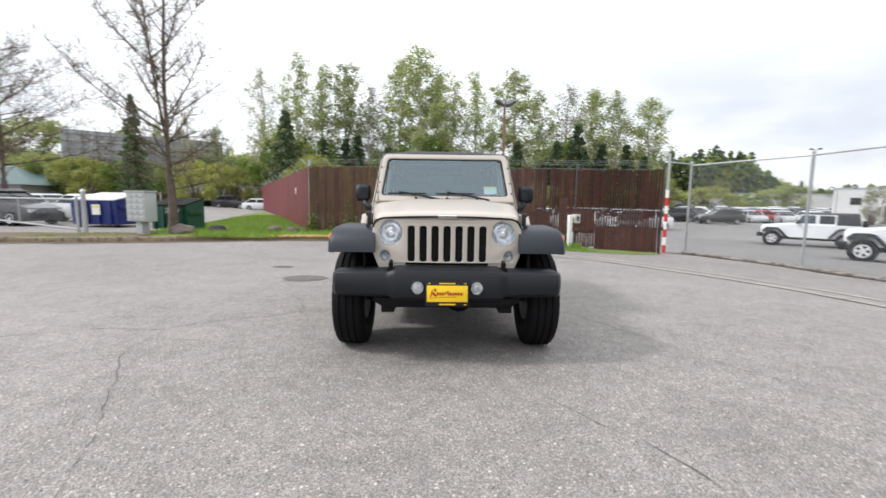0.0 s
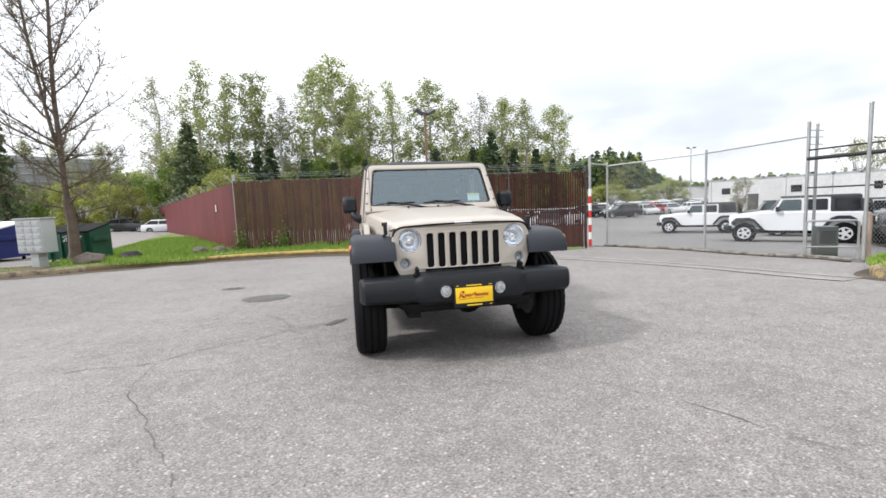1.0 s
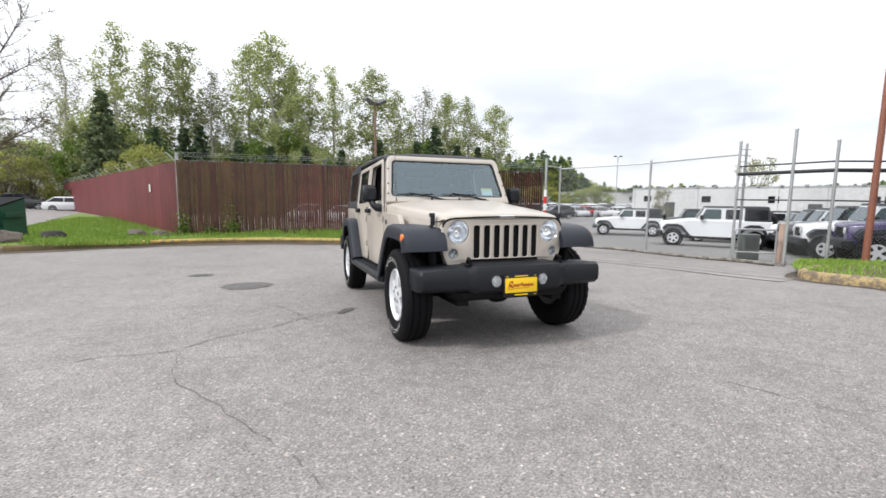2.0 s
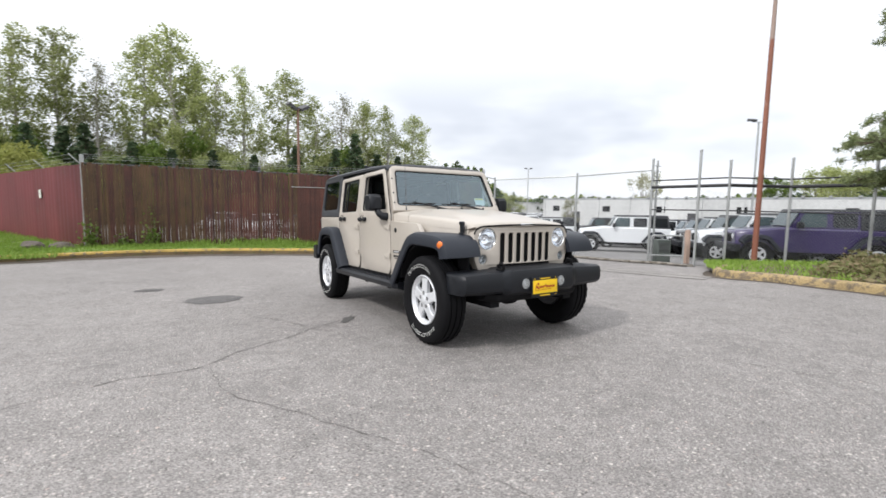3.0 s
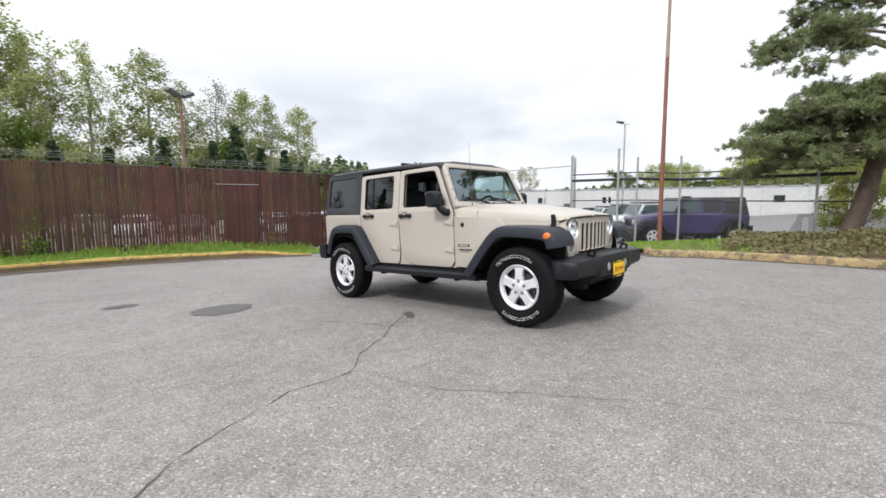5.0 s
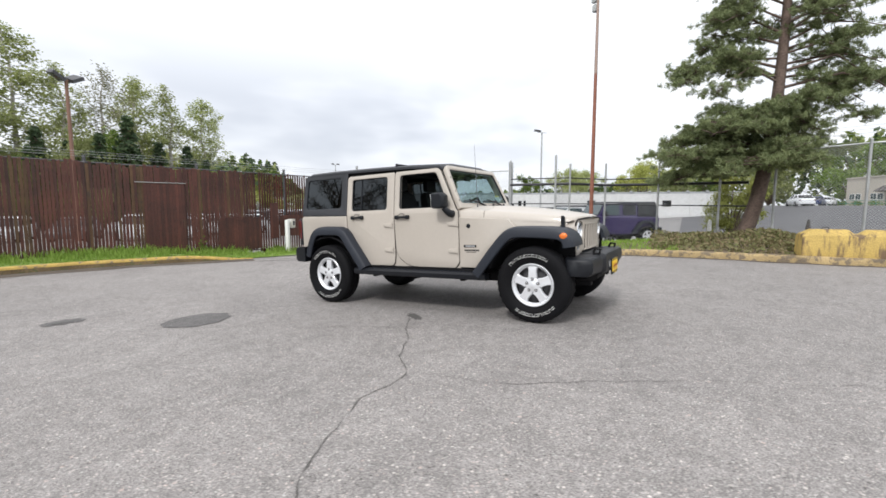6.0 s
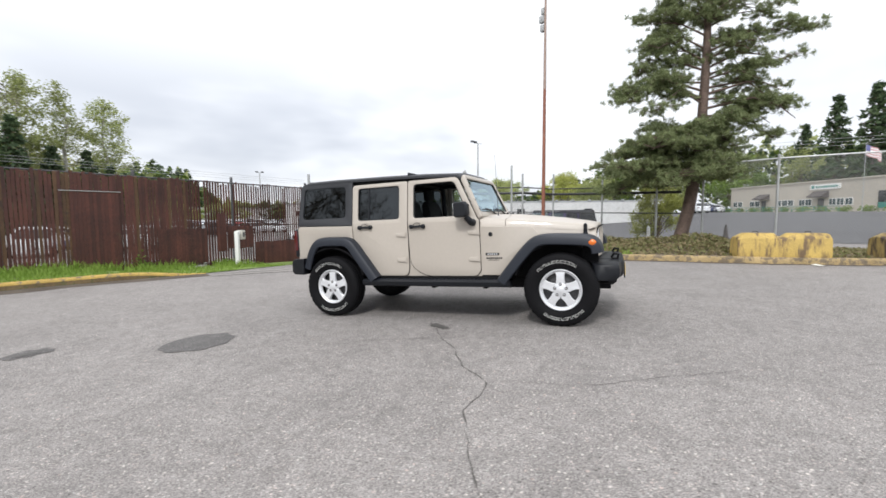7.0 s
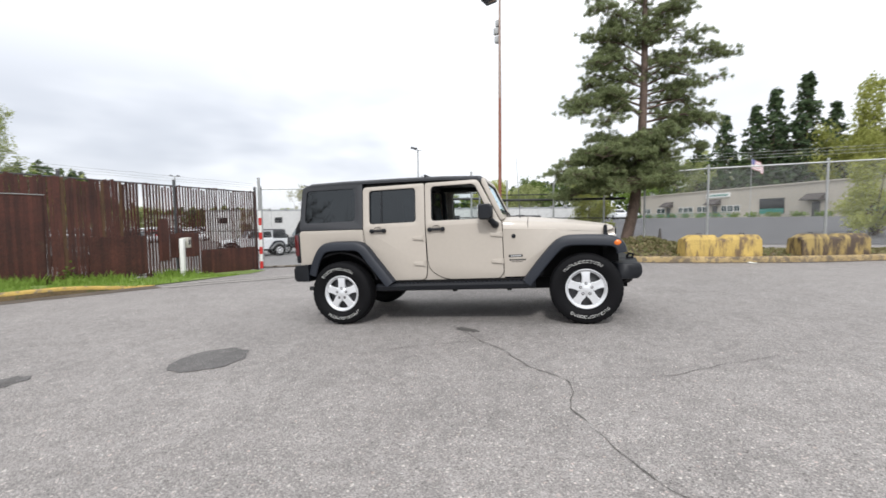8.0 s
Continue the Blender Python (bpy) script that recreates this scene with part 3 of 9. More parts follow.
# flush concrete edging between the yard and the gate apron
edge_line = spline([(2.0, 12.2, 0), (3.2, 11.1, 0), (4.35, 9.9, 0), (5.3, 8.4, 0), (5.85, 6.8, 0), (6.0, 5.4, 0), (6.15, 4.6, 0)], 0.3)
for name, a0, a1, mat, lift in (("edging_strip", 0.0, 0.10, CONCRETE, 0.012), ("edging_strip_outer", 0.42, 0.52, CONCRETE, 0.012), ("edging_dirt", 0.10, 0.42, ASPHALT, 0.005)):
    strip(name, edge_line, -a1, -a0, mat, lift, "flush pale concrete edging in the asphalt" if "dirt" not in name else "dirt between two concrete edgings", "edging", 0.02)
gate_line = spline([(7.75, 13.75, 0), (8.2, 12.7, 0), (8.75, 11.2, 0), (9.0, 8.9, 0), (9.3, 7.6, 0), (8.4, 6.4, 0)], 0.3)
strip("fence_foot", gate_line, -0.10, 0.28, DIRT, 0.02, "dirt and stones along the fence foot", "dirt", 0.12)
bm = bmesh.new()
sweep(bm, gate_line, [(0.02, -0.05), (0.02, 0.05), (0.05, 0.07), (0.16, 0.07), (0.18, -0.05)])
setting("kerb_gate", bm, KERB_GREY, "low weathered concrete kerb under the fence", "kerb")


def patch(bm, near, far, rows, zfun):
    """A skin between two lines of equally many points."""
    grid = []
    for i in range(rows + 1):
        t = i / rows
        grid.append([bm.verts.new((a.x + (b.x - a.x) * t, a.y + (b.y - a.y) * t, zfun(a.x + (b.x - a.x) * t, a.y + (b.y - a.y) * t, t))) for a, b in zip(near, far)])
    for a, b in zip(grid, grid[1:]):
        for i in range(len(a) - 1):
            bm.faces.new((a[i], a[i + 1], b[i + 1], b[i]))
    return bm


FENCE_A, FENCE_B = Vector((-5.19, 17.33, 0)), Vector((6.75, 13.2, 0))     # corner post and gate end of the brown fence
RED_END = Vector((-27.2, 66.0, 0))
verge_near = [p + Vector((0, 0.08, 0)) for p in spline(LEFT_KERB + [(3.4, 11.9, 0), (5.0, 12.2, 0), (6.6, 12.75, 0)], 0.35)]
n_v = len(verge_near)


def verge_back(p, i):
    """The far side of the grass: along the brown fence, then up beside the red fence."""
    if p.x > -5.3:
        t = max(0.0, min(1.0, (p.x - FENCE_A.x) / (FENCE_B.x - FENCE_A.x)))
        return FENCE_A.lerp(FENCE_B, t) + Vector((0.1, 0.35, 0))
    if p.x > -9.6:
        return (FENCE_A + Vector((-0.2, 0.4, 0))).lerp(Vector((-16.9, 42.0, 0)), (-5.3 - p.x) / 4.3)
    return p + Vector((0, 1.7, 0))


verge_far = [verge_back(p, i) for i, p in enumerate(verge_near)]


def verge_z(x, y, t=0.5):
    end = ease(0.2, 1.9, x)
    return land(x, y) + 0.13 - 0.115 * end - 0.07 * ease(15.3, 17.0, y) * ease(-1.0, -3.5, x) + 0.02 * noise.noise((x * 0.7, y * 0.7, 1))


bm = bmesh.new()
patch(bm, verge_near, verge_far, 14, verge_z)
setting("verge", bm, SOIL_GRASS, "bright green spring grass verge between kerb and fence", "grass")
litter_near = [p for p in verge_near if p.x < -8.9]
bm = bmesh.new()
patch(bm, litter_near, [p + Vector((0, 1.72 - 0.9 * ease(-9.8, -8.9, p.x), 0)) for p in litter_near], 4, lambda x, y, t: verge_z(x, y, t) + 0.012)
setting("verge_litter", bm, SOIL_BED, "bare dirt and leaf litter by the mailboxes", "dirt")

bed_near = [p + Vector((0.10, 0, 0)) for p in spline(RIGHT_KERB[:-2] + [(6.9, 5.2, 0), (7.7, 5.6, 0), (8.5, 6.1, 0)], 0.3)]
bed_far = []
for p in bed_near:
    bed_far.append(Vector((10.6 + 0.9 * ease(1, 5, p.y), p.y + 0.15 * (p.y - 1) * 0.6, 0)) if p.y < 5.1 else Vector((11.4, 5.7 + (p.y - 5.1) * 0.7, 0)))


def bed_z(x, y, t=0.5):
    """The planted bed: kerb-high, with a low mound round the pine."""
    mound = 0.20 * math.exp(-((x - 9.3) ** 2 / 5.0 + (y - 1.3) ** 2 / 5.0))
    return land(x, y) + 0.12 + mound * ease(0, 0.3, t) + 0.03 * noise.noise((x * 0.9, y * 0.9, 2)) * ease(0, 0.2, t) - 0.15 * ease(0.75, 1.0, t)


bm = bmesh.new()
patch(bm, bed_near, bed_far, 16, bed_z)
setting("planted_bed", bm, SOIL_BED, "planted bed of dry leaf litter and ivy behind the kerb", "planting bed")

# road beyond the fence
bm = bmesh.new()
road_a = spline([(14.5, -30, 0), (14.0, -12, 0), (15.5, -2, 0), (24, 3.5, 0), (40, 6, 0), (90, 8, 0)], 1.2)
road_b = [Vector((p.x + 0.55 * (80 - p.x) + 20, p.y - 18 - 0.1 * p.x, 0)) for p in road_a]
patch(bm, road_a, road_b, 14, lambda x, y, t: land(x, y) + 0.012)
setting("road", bm, ASPHALT_ROAD, "grey asphalt street beyond the chain-link fence", "road")


def blob_patch(name, x, y, rx, ry, turn, mat, label, category, lift=0.005, wob=0.12, n=30):
    bm = bmesh.new()
    c, s = math.cos(radians(turn)), math.sin(radians(turn))
    rim = []
    for i in range(n):
        a = i * math.tau / n
        k = 1 + wob * noise.noise((3 * math.cos(a) + x, 3 * math.sin(a) + y, 0.3))
        px, py = rx * k * math.cos(a), ry * k * math.sin(a)
        wx, wy = x + px * c - py * s, y + px * s + py * c
        rim.append(bm.verts.new((wx, wy, land(wx, wy) + lift)))
    mid = bm.verts.new((x, y, land(x, y) + lift))
    for i in range(n):
        bm.faces.new((mid, rim[i], rim[(i + 1) % n]))
    return setting(name, bm, mat, label, category)


blob_patch("asphalt_patch", -2.34, 7.26, 0.37, 0.33, 0, ASPHALT_DARK, "round dark patch in the asphalt", "asphalt patch", 0.006, 0.14)
blob_patch("asphalt_patch", -3.19, 8.64, 0.20, 0.15, 0, ASPHALT_DARK, "small round dark patch in the asphalt", "asphalt patch", 0.006, 0.35)
blob_patch("asphalt_patch", -3.20, 8.62, 0.10, 0.06, 0, STAIN, "dark hollow in the small asphalt patch", "asphalt patch", 0.010, 0.5)
blob_patch("oil_stain", -1.14, 4.93, 0.16, 0.06, 55, STAIN, "small dark oil stain on the asphalt", "stain", 0.006, 0.5)


def crack(name, pts, width, seed):
    """A jagged crack: a narrow dark ribbon that wanders along the points."""
    rnd = random.Random(seed)
    line = spline([(x, y, 0) for x, y in pts], 0.055)
    bm = bmesh.new()
    prev = None
    off = 0.0
    for i, p in enumerate(line):
        d = (line[min(i + 1, len(line) - 1)] - line[max(i - 1, 0)]).normalized()
        nrm = Vector((-d.y, d.x, 0))
        off = off * 0.8 + rnd.uniform(-0.018, 0.018)
        w = width * 0.80 * (rnd.uniform(0.3, 1.3) if rnd.random() > 0.16 else 0.12) * min(1.0, 0.3 + min(i, len(line) - i) / 8)
        pair = [bm.verts.new((q.x, q.y, land(q.x, q.y) + 0.004)) for q in (p + nrm * (off - w / 2), p + nrm * (off + w / 2))]
        if prev:
            bm.faces.new((prev[0], prev[1], pair[1], pair[0]))
        prev = pair
    return setting(name, bm, CRACK, "jagged dark crack in the asphalt", "crack")


# ---------------------------------------------------------------- the tan off-road car
REFLECTOR = grain("lamp_reflector", (0.80, 0.82, 0.85), rough=0.05, metal=1.0, var=0.12, coarse=14, fine=45, bump=0.3, depth=0.004)
FOG_GLASS = grain("fog_glass", (0.40, 0.42, 0.43), rough=0.22, metal=0.4, var=0.35, coarse=30, fine=80, bump=0.5, depth=0.004, coat=0.5)


def lean_in(bm, sign, z0=1.19, k=0.135):
    """Leans the upper part of a side inwards above the belt."""
    bmesh.ops.bisect_plane(bm, geom=list(bm.verts) + list(bm.edges) + list(bm.faces), plane_co=(0, 0, z0), plane_no=(0, 0, 1), dist=1e-5)
    for v in bm.verts:
        if v.co.z > z0:
            v.co.x -= sign * (v.co.z - z0) * k


def side_panel(name, outlines, thick, x, sign, mat, parent, label="", bevel=0.004, lean=True):
    bm = plate(outlines, thick, bevel, Matrix.Translation((sign * (x - thick / 2), 0, 0)) @ SIDE)
    if lean:
        lean_in(bm, sign)
    return part(name, bm, mat, parent, label)


def mesh_wheel(parent, x, y, z, sign, name="wheel", face=0.0, detail=True, rim_mat=None, radius=0.398):
    """A wheel: the dark barrel is the part, with tyre, spoked rim, brake disc, nuts and sidewall marks on it. face: from tyre centre to rim face."""
    R, W = radius, 0.128
    at = (x, y, z)
    bm = bmesh.new()
    spin(bm, [(-0.10 * sign, 0.19), (0.0, 0.205), (0.0, 0.02)], at, "X", 28)
    wheel = part(name, bm, DARK_METAL, parent)
    bm = bmesh.new()
    prof = [(-0.088, 0.222), (-0.100, 0.236), (-0.124, 0.285), (-0.130, 0.325), (-0.122, 0.368), (-0.106, 0.390)]
    groove = []
    for a in (-0.055, 0.0, 0.055):
        groove += [(a - 0.008, R), (a - 0.007, R - 0.011), (a + 0.007, R - 0.011), (a + 0.008, R)]
    prof = prof + [(-0.098, R - 0.002)] + groove + [(0.098, R - 0.002)] + [(-a, r) for a, r in prof[::-1]] + [(0.088, 0.20), (-0.088, 0.20)]
    k = R / 0.398
    rows = []
    n = 72
    for a, r in prof:
        row = []
        for i in range(n):
            ang = i * math.tau / n
            rr = r * k
            if detail and abs(a) > 0.09 and 0.36 < r < R + 0.01 and i % 2:
                rr -= 0.009
            row.append((x + a, y + rr * math.cos(ang), z + rr * math.sin(ang)))
        rows.append(row)
    rows.append(rows[0])
    loft(bm, rows, True, False)
    bmesh.ops.remove_doubles(bm, verts=bm.verts, dist=1e-6)
    part("tyre", bm, RUBBER, wheel, angle=50)
    # five broad spokes with windows between, on a hub
    rim = bmesh.new()
    for i in range(5):
        a = math.radians(90 + i * 72)
        c, t = Vector((0, math.cos(a), math.sin(a))), Vector((0, -math.sin(a), math.cos(a)))
        rings = []
        for r, w, out in ((0.045, 0.032, 0.010), (0.080, 0.050, 0.012), (0.105, 0.043, 0.011), (0.145, 0.042, 0.008), (0.170, 0.046, 0.004), (0.192, 0.058, 0.0), (0.212, 0.074, -0.003)):
            ring = []
            for u, d in ((-1, -0.040), (-1, -0.006), (-0.84, 0.0), (-0.30, -0.0015), (0.30, -0.0015), (0.84, 0.0), (1, -0.006), (1, -0.040)):
                ring.append(Vector((x + sign * (face + out + d), y, z)) + c * r + t * (w * u))
            rings.append(ring)
        loft(rim, rings)
    spin(rim, [(sign * (face - 0.03), 0.078), (sign * (face + 0.006), 0.078), (sign * (face + 0.014), 0.068), (sign * (face + 0.015), 0.02)], at, "X", 40)
    spin(rim, [(sign * (face - 0.02), 0.222), (sign * (face + 0.016), 0.226), (sign * (face + 0.022), 0.219), (sign * (face + 0.009), 0.210), (sign * (face - 0.001), 0.195), (sign * (face - 0.008), 0.190), (sign * (face - 0.03), 0.190), (sign * (face - 0.02), 0.222)], at, "X", 48, False)
    part("rim", rim, rim_mat or ALLOY, wheel, "silver five-spoke alloy rim")
    bm = bmesh.new()
    spin(bm, [(sign * (face + 0.012), 0.034), (sign * (face + 0.019), 0.032), (sign * (face + 0.022), 0.026)], at, "X", 24)
    part("hub_cap", bm, rim_mat or ALLOY, wheel)
    if detail:
        bm = bmesh.new()
        spin(bm, [(sign * (face - 0.075), 0.150), (sign * (face - 0.065), 0.150), (sign * (face - 0.065), 0.06)], at, "X", 32)
        part("brake_disc", bm, DARK_METAL, wheel)
        for i in range(5):
            a = math.radians(90 + i * 72)
            at_nut = (x, y + 0.063 * math.cos(a), z + 0.063 * math.sin(a))
            # no hole is cut: a dark disc gives the shaded pocket round the nut
            bm = bmesh.new()
            spin(bm, [(sign * (face + 0.012), 0.0175), (sign * (face + 0.0162), 0.0165), (sign * (face + 0.0162), 0.002)], at_nut, "X", 14)
            part("nut_pocket", bm, DARK_METAL, wheel)
            bm = bmesh.new()
            spin(bm, [(sign * (face + 0.008), 0.011), (sign * (face + 0.022), 0.010), (sign * (face + 0.024), 0.006)], at_nut, "X", 6)
            part("lug_nut", bm, CHROME, wheel)
        # raised white marks round the sidewall, as plain bars
        bm = bmesh.new()
        rnd = random.Random(int(y * 100))
        for start, count in ((42, 12), (222, 12)):
            for j in range(count):
                a0 = math.radians(start + j * 7.0)
                w = math.radians(rnd.choice((4.6, 5.6, 5.2)))
                lo, hi, e = 0.296, 0.324, 0.0046
                kind = rnd.choice(((1, 1, 1, 1), (1, 1, 1, 0), (1, 0, 1, 1), (0, 1, 1, 1), (1, 1, 0, 1)))
                for on, (r0, r1, b0, b1) in zip(kind, ((lo, lo + e, 0, 1), (hi - e, hi, 0, 1), (lo, hi, 0, 0.12), (lo, hi, 0.88, 1))):
                    if not on:
                        continue
                    q = []
                    for r, t in ((r0, b0), (r1, b0), (r1, b1), (r0, b1)):
                        aa = a0 + w * t
                        q.append(bm.verts.new((x + sign * (0.1285 if r < 0.31 else 0.1325), y + r * k * math.cos(aa), z + r * k * math.sin(aa))))
                    bm.faces.new(q)
        tagged(part("sidewall_mark", bm, MARK_WHITE, wheel, "raised white sidewall marks"), kind="stuff")
    return wheel


def hero_car(m):
    car = thing("off_road_car", "sand-tan four-door off-road car with black hardtop on asphalt", "car", m)
    FY, RY = 0.0, 2.947
    # chassis and dark inner body
    bm = bmesh.new()
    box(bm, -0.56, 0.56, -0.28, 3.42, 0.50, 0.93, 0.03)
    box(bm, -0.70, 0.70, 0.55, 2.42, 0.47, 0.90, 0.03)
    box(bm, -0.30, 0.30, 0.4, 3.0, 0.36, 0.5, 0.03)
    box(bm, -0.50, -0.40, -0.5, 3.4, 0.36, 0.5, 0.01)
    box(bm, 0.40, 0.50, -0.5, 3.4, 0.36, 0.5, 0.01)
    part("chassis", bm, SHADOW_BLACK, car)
    for y, name in ((FY, "front_axle"), (RY, "rear_axle")):
        bm = bmesh.new()
        tube(bm, [(-0.72, y, 0.40), (0.72, y, 0.40)], 0.042, 12)
        spin(bm, [(-0.13, 0.04), (-0.08, 0.12), (0.0, 0.14), (0.08, 0.12), (0.13, 0.04)], (0.12, y, 0.40), "Y", 16)
        part(name, bm, SHADOW_BLACK, car)
    bm = bmesh.new()
    tube(bm, [(-0.42, 2.1, 0.42), (-0.45, 2.6, 0.40), (-0.62, 3.1, 0.42), (-0.66, 3.50, 0.44)], 0.028, 10)
    part("exhaust_pipe", bm, DARK_METAL, car)
    for s in (-1, 1):
        bm = bmesh.new()
        tube(bm, [(s * 0.55, -0.05, 0.45), (s * 0.50, -0.02, 0.86)], 0.03, 10)
        part("shock_absorber", bm, DARK_METAL, car)

    # front clip under the bonnet: from the grille back to the cowl, growing wider
    bm = bmesh.new()
    rings = []
    for y, w, zt in ((-0.285, 0.585, 1.03), (-0.20, 0.60, 1.045), (0.20, 0.665, 1.085), (0.60, 0.72, 1.115), (0.90, 0.757, 1.125)):
        zb = 0.93 if y < 0.55 else 0.60
        rings.append([(-w, y, zb), (-w, y, zt - 0.02), (-w + 0.015, y, zt), (w - 0.015, y, zt), (w, y, zt - 0.02), (w, y, zb)])
    loft(bm, rings)
    part("front_clip", bm, TAN, car)
    # fender side panels behind the front flares
    for s in (-1, 1):
        side_panel("fender_panel", [rounded([(0.903, 0.545), (0.903, 1.118), (0.30, 1.085), (0.22, 1.0), (0.635, 0.545)], 0.01)], 0.05, 0.785, s, TAN, car, lean=False)

    # bonnet and cowl share one section: flat sides, a rounded shoulder, a raised middle
    def bow(x, y):
        return 0.045 * (x / 0.6) ** 2 * ease(-0.05, -0.36, y)

    def hood_ring(y, w, zs, zm, sk):
        c = []
        for f in (-1, -0.985, -0.965, -0.93, -0.86, -0.62, -0.56, -0.3, 0, 0.3, 0.56, 0.62, 0.86, 0.93, 0.965, 0.985, 1):
            a = abs(f)
            if a == 1:
                z = zs - sk
            elif a == 0.985:
                z = zs - 0.020
            elif a == 0.965:
                z = zs - 0.004
            elif a == 0.93:
                z = zs + 0.008
            elif a == 0.86:
                z = zs + 0.015
            else:
                z = zs + 0.020 + (zm - zs - 0.020) * (1.0 if a < 0.57 else 0.55) - 0.010 * a * a
            c.append((f * w, y + bow(f * w, y), z))
        return c + [(w * 0.96, y + bow(w, y), zs - sk), (-w * 0.96, y + bow(w, y), zs - sk)]

    bm = bmesh.new()
    loft(bm, [hood_ring(*q) for q in ((-0.396, 0.535, 1.050, 1.075, 0.002), (-0.388, 0.556, 1.060, 1.087, 0.008), (-0.36, 0.580, 1.070, 1.099, 0.03), (-0.24, 0.60, 1.088, 1.124, 0.062), (0.05, 0.645, 1.122, 1.172, 0.075), (0.37, 0.69, 1.156, 1.214, 0.09), (0.610, 0.722, 1.180, 1.242, 0.10))])
    part("bonnet", bm, TAN, car)
    bm = bmesh.new()
    loft(bm, [hood_ring(*q) for q in ((0.617, 0.7225, 1.181, 1.242, 0.10), (0.76, 0.738, 1.194, 1.250, 0.11), (0.930, 0.756, 1.206, 1.252, 0.12))])
    part("cowl", bm, TAN, car)
    seal = []
    for x, z in ((-0.578, 0.985), (-0.565, 1.02), (-0.525, 1.046), (-0.46, 1.055), (-0.25, 1.062), (0.0, 1.066), (0.25, 1.062), (0.46, 1.055), (0.525, 1.046), (0.565, 1.02), (0.578, 0.985)):
        seal.append((x, -0.409 + 0.045 * (x / 0.6) ** 2 - 0.03 * (z - 0.86), z + 0.002))
    bm = bmesh.new()
    tube(bm, spline(seal, 0.03), 0.0075, 6)
    part("bonnet_seal", bm, SHADOW_BLACK, car)
    bm = bmesh.new()
    for i in range(9):
        box(bm, -0.16 + i * 0.04, -0.135 + i * 0.04, 0.73, 0.81, 1.246, 1.255)
    tagged(part("cowl_vent", bm, BLACK_PLASTIC, car), kind="stuff")
    for x in (-0.30, 0.02, 0.33):
        bm = bmesh.new()
        spin(bm, [(0, 0.014), (0.02, 0.013), (0.026, 0.008)], (x, 0.68, 1.240), "Z", 12)
        part("washer_nozzle", bm, BLACK_PLASTIC, car)
    for s in (-1, 1):
        bm = bmesh.new()
        box(bm, s * 0.625 - 0.016, s * 0.625 + 0.016, -0.275, -0.235, 1.00, 1.090, 0.008)
        box(bm, s * 0.638 - 0.014, s * 0.638 + 0.014, -0.280, -0.230, 0.955, 1.005, 0.006)
        spin(bm, [(-0.022, 0.016), (0.022, 0.016)], (s * 0.630, -0.255, 1.086), "X", 12)
        part("bonnet_latch", bm, BLACK_PLASTIC, car, "black rubber bonnet latch")
    bm = plate([rounded([(-0.075, 1.068), (0.075, 1.068), (0.075, 1.090), (-0.075, 1.090)], 0.012)], 0.008, 0.002, Matrix.Translation((0, -0.416, -0.010)) @ FRONT)
    part("badge", bm, CHROME, car, "plain bright badge on the bonnet's edge")

    # grille with its seven slots
    slots = [rounded([(x - 0.028, 0.728), (x + 0.028, 0.728), (x + 0.028, 0.998), (x - 0.028, 0.998)], 0.022, 4) for x in (-0.279, -0.186, -0.093, 0.0, 0.093, 0.186, 0.279)]
    rim = rounded([(-0.525, 0.655), (0.525, 0.655), (0.592, 0.80), (0.585, 1.00), (0.50, 1.058), (0.0, 1.066), (-0.50, 1.058), (-0.585, 1.00), (-0.592, 0.80)], [0.05, 0.05, 0.08, 0.09, 0.15, 0.2, 0.15, 0.09, 0.08], 5)
    eyes = [oval(s * 0.444, 0.945, 0.096, 0.096, 32) for s in (-1, 1)] + [oval(s * 0.488, 0.768, 0.043, 0.043, 20) for s in (-1, 1)]
    bm = plate([rim] + slots + eyes, 0.018, 0.006, Matrix.Translation((0, -0.401, 0)) @ FRONT, 2)
    for v in bm.verts:
        v.co.y += 0.045 * (v.co.x / 0.6) ** 2 - 0.03 * (v.co.z - 0.86)
    grille = part("grille", bm, TAN, car, "tan grille with seven upright slots")
    for s in (-1, 1):                          # sides of the grille shell, back to the wings
        rings = []
        for x, z in ((0.500, 0.664), (0.528, 0.672), (0.560, 0.74), (0.584, 0.82), (0.583, 0.93), (0.574, 0.99), (0.540, 1.030), (0.480, 1.048)):
            yf = -0.398 + 0.045 * (x / 0.6) ** 2 - 0.03 * (z - 0.86)
            rings.append([(s * x, yf, z), (s * x, -0.27, z), (s * (x - 0.012), -0.27, z - 0.006), (s * (x - 0.012), yf, z - 0.006)])
        bm = bmesh.new()
        loft(bm, rings)
        part("grille_shell", bm, TAN, grille)
    bm = bmesh.new()
    box(bm, -0.325, 0.325, -0.382, -0.288, 0.70, 1.02)
    part("radiator", bm, SHADOW_BLACK, car)
    for i in range(7):
        x = (i - 3) * 0.093
        bm = bmesh.new()
        for j in range(12):
            box(bm, x - 0.03, x + 0.03, -0.387, -0.381, 0.735 + j * 0.022, 0.743 + j * 0.022)
        tagged(part("slot_mesh", bm, SHADOW_BLACK, grille), kind="stuff")
    for s in (-1, 1):
        c = (s * 0.444, -0.322, 0.945)
        bm = bmesh.new()
        spin(bm, [(0.03, 0.097), (-0.055, 0.097), (-0.062, 0.092), (-0.05, 0.084), (0.03, 0.080)], c, "Y", 36, False)
        lamp = part("headlight", bm, CHROME, car, "round headlight in a bright ring")
        bm = bmesh.new()
        spin(bm, [(-0.03, 0.082), (0.0, 0.070), (0.026, 0.040), (0.034, 0.004)], c, "Y", 32, False)
        part("reflector", bm, REFLECTOR, lamp)
        bm = bmesh.new()
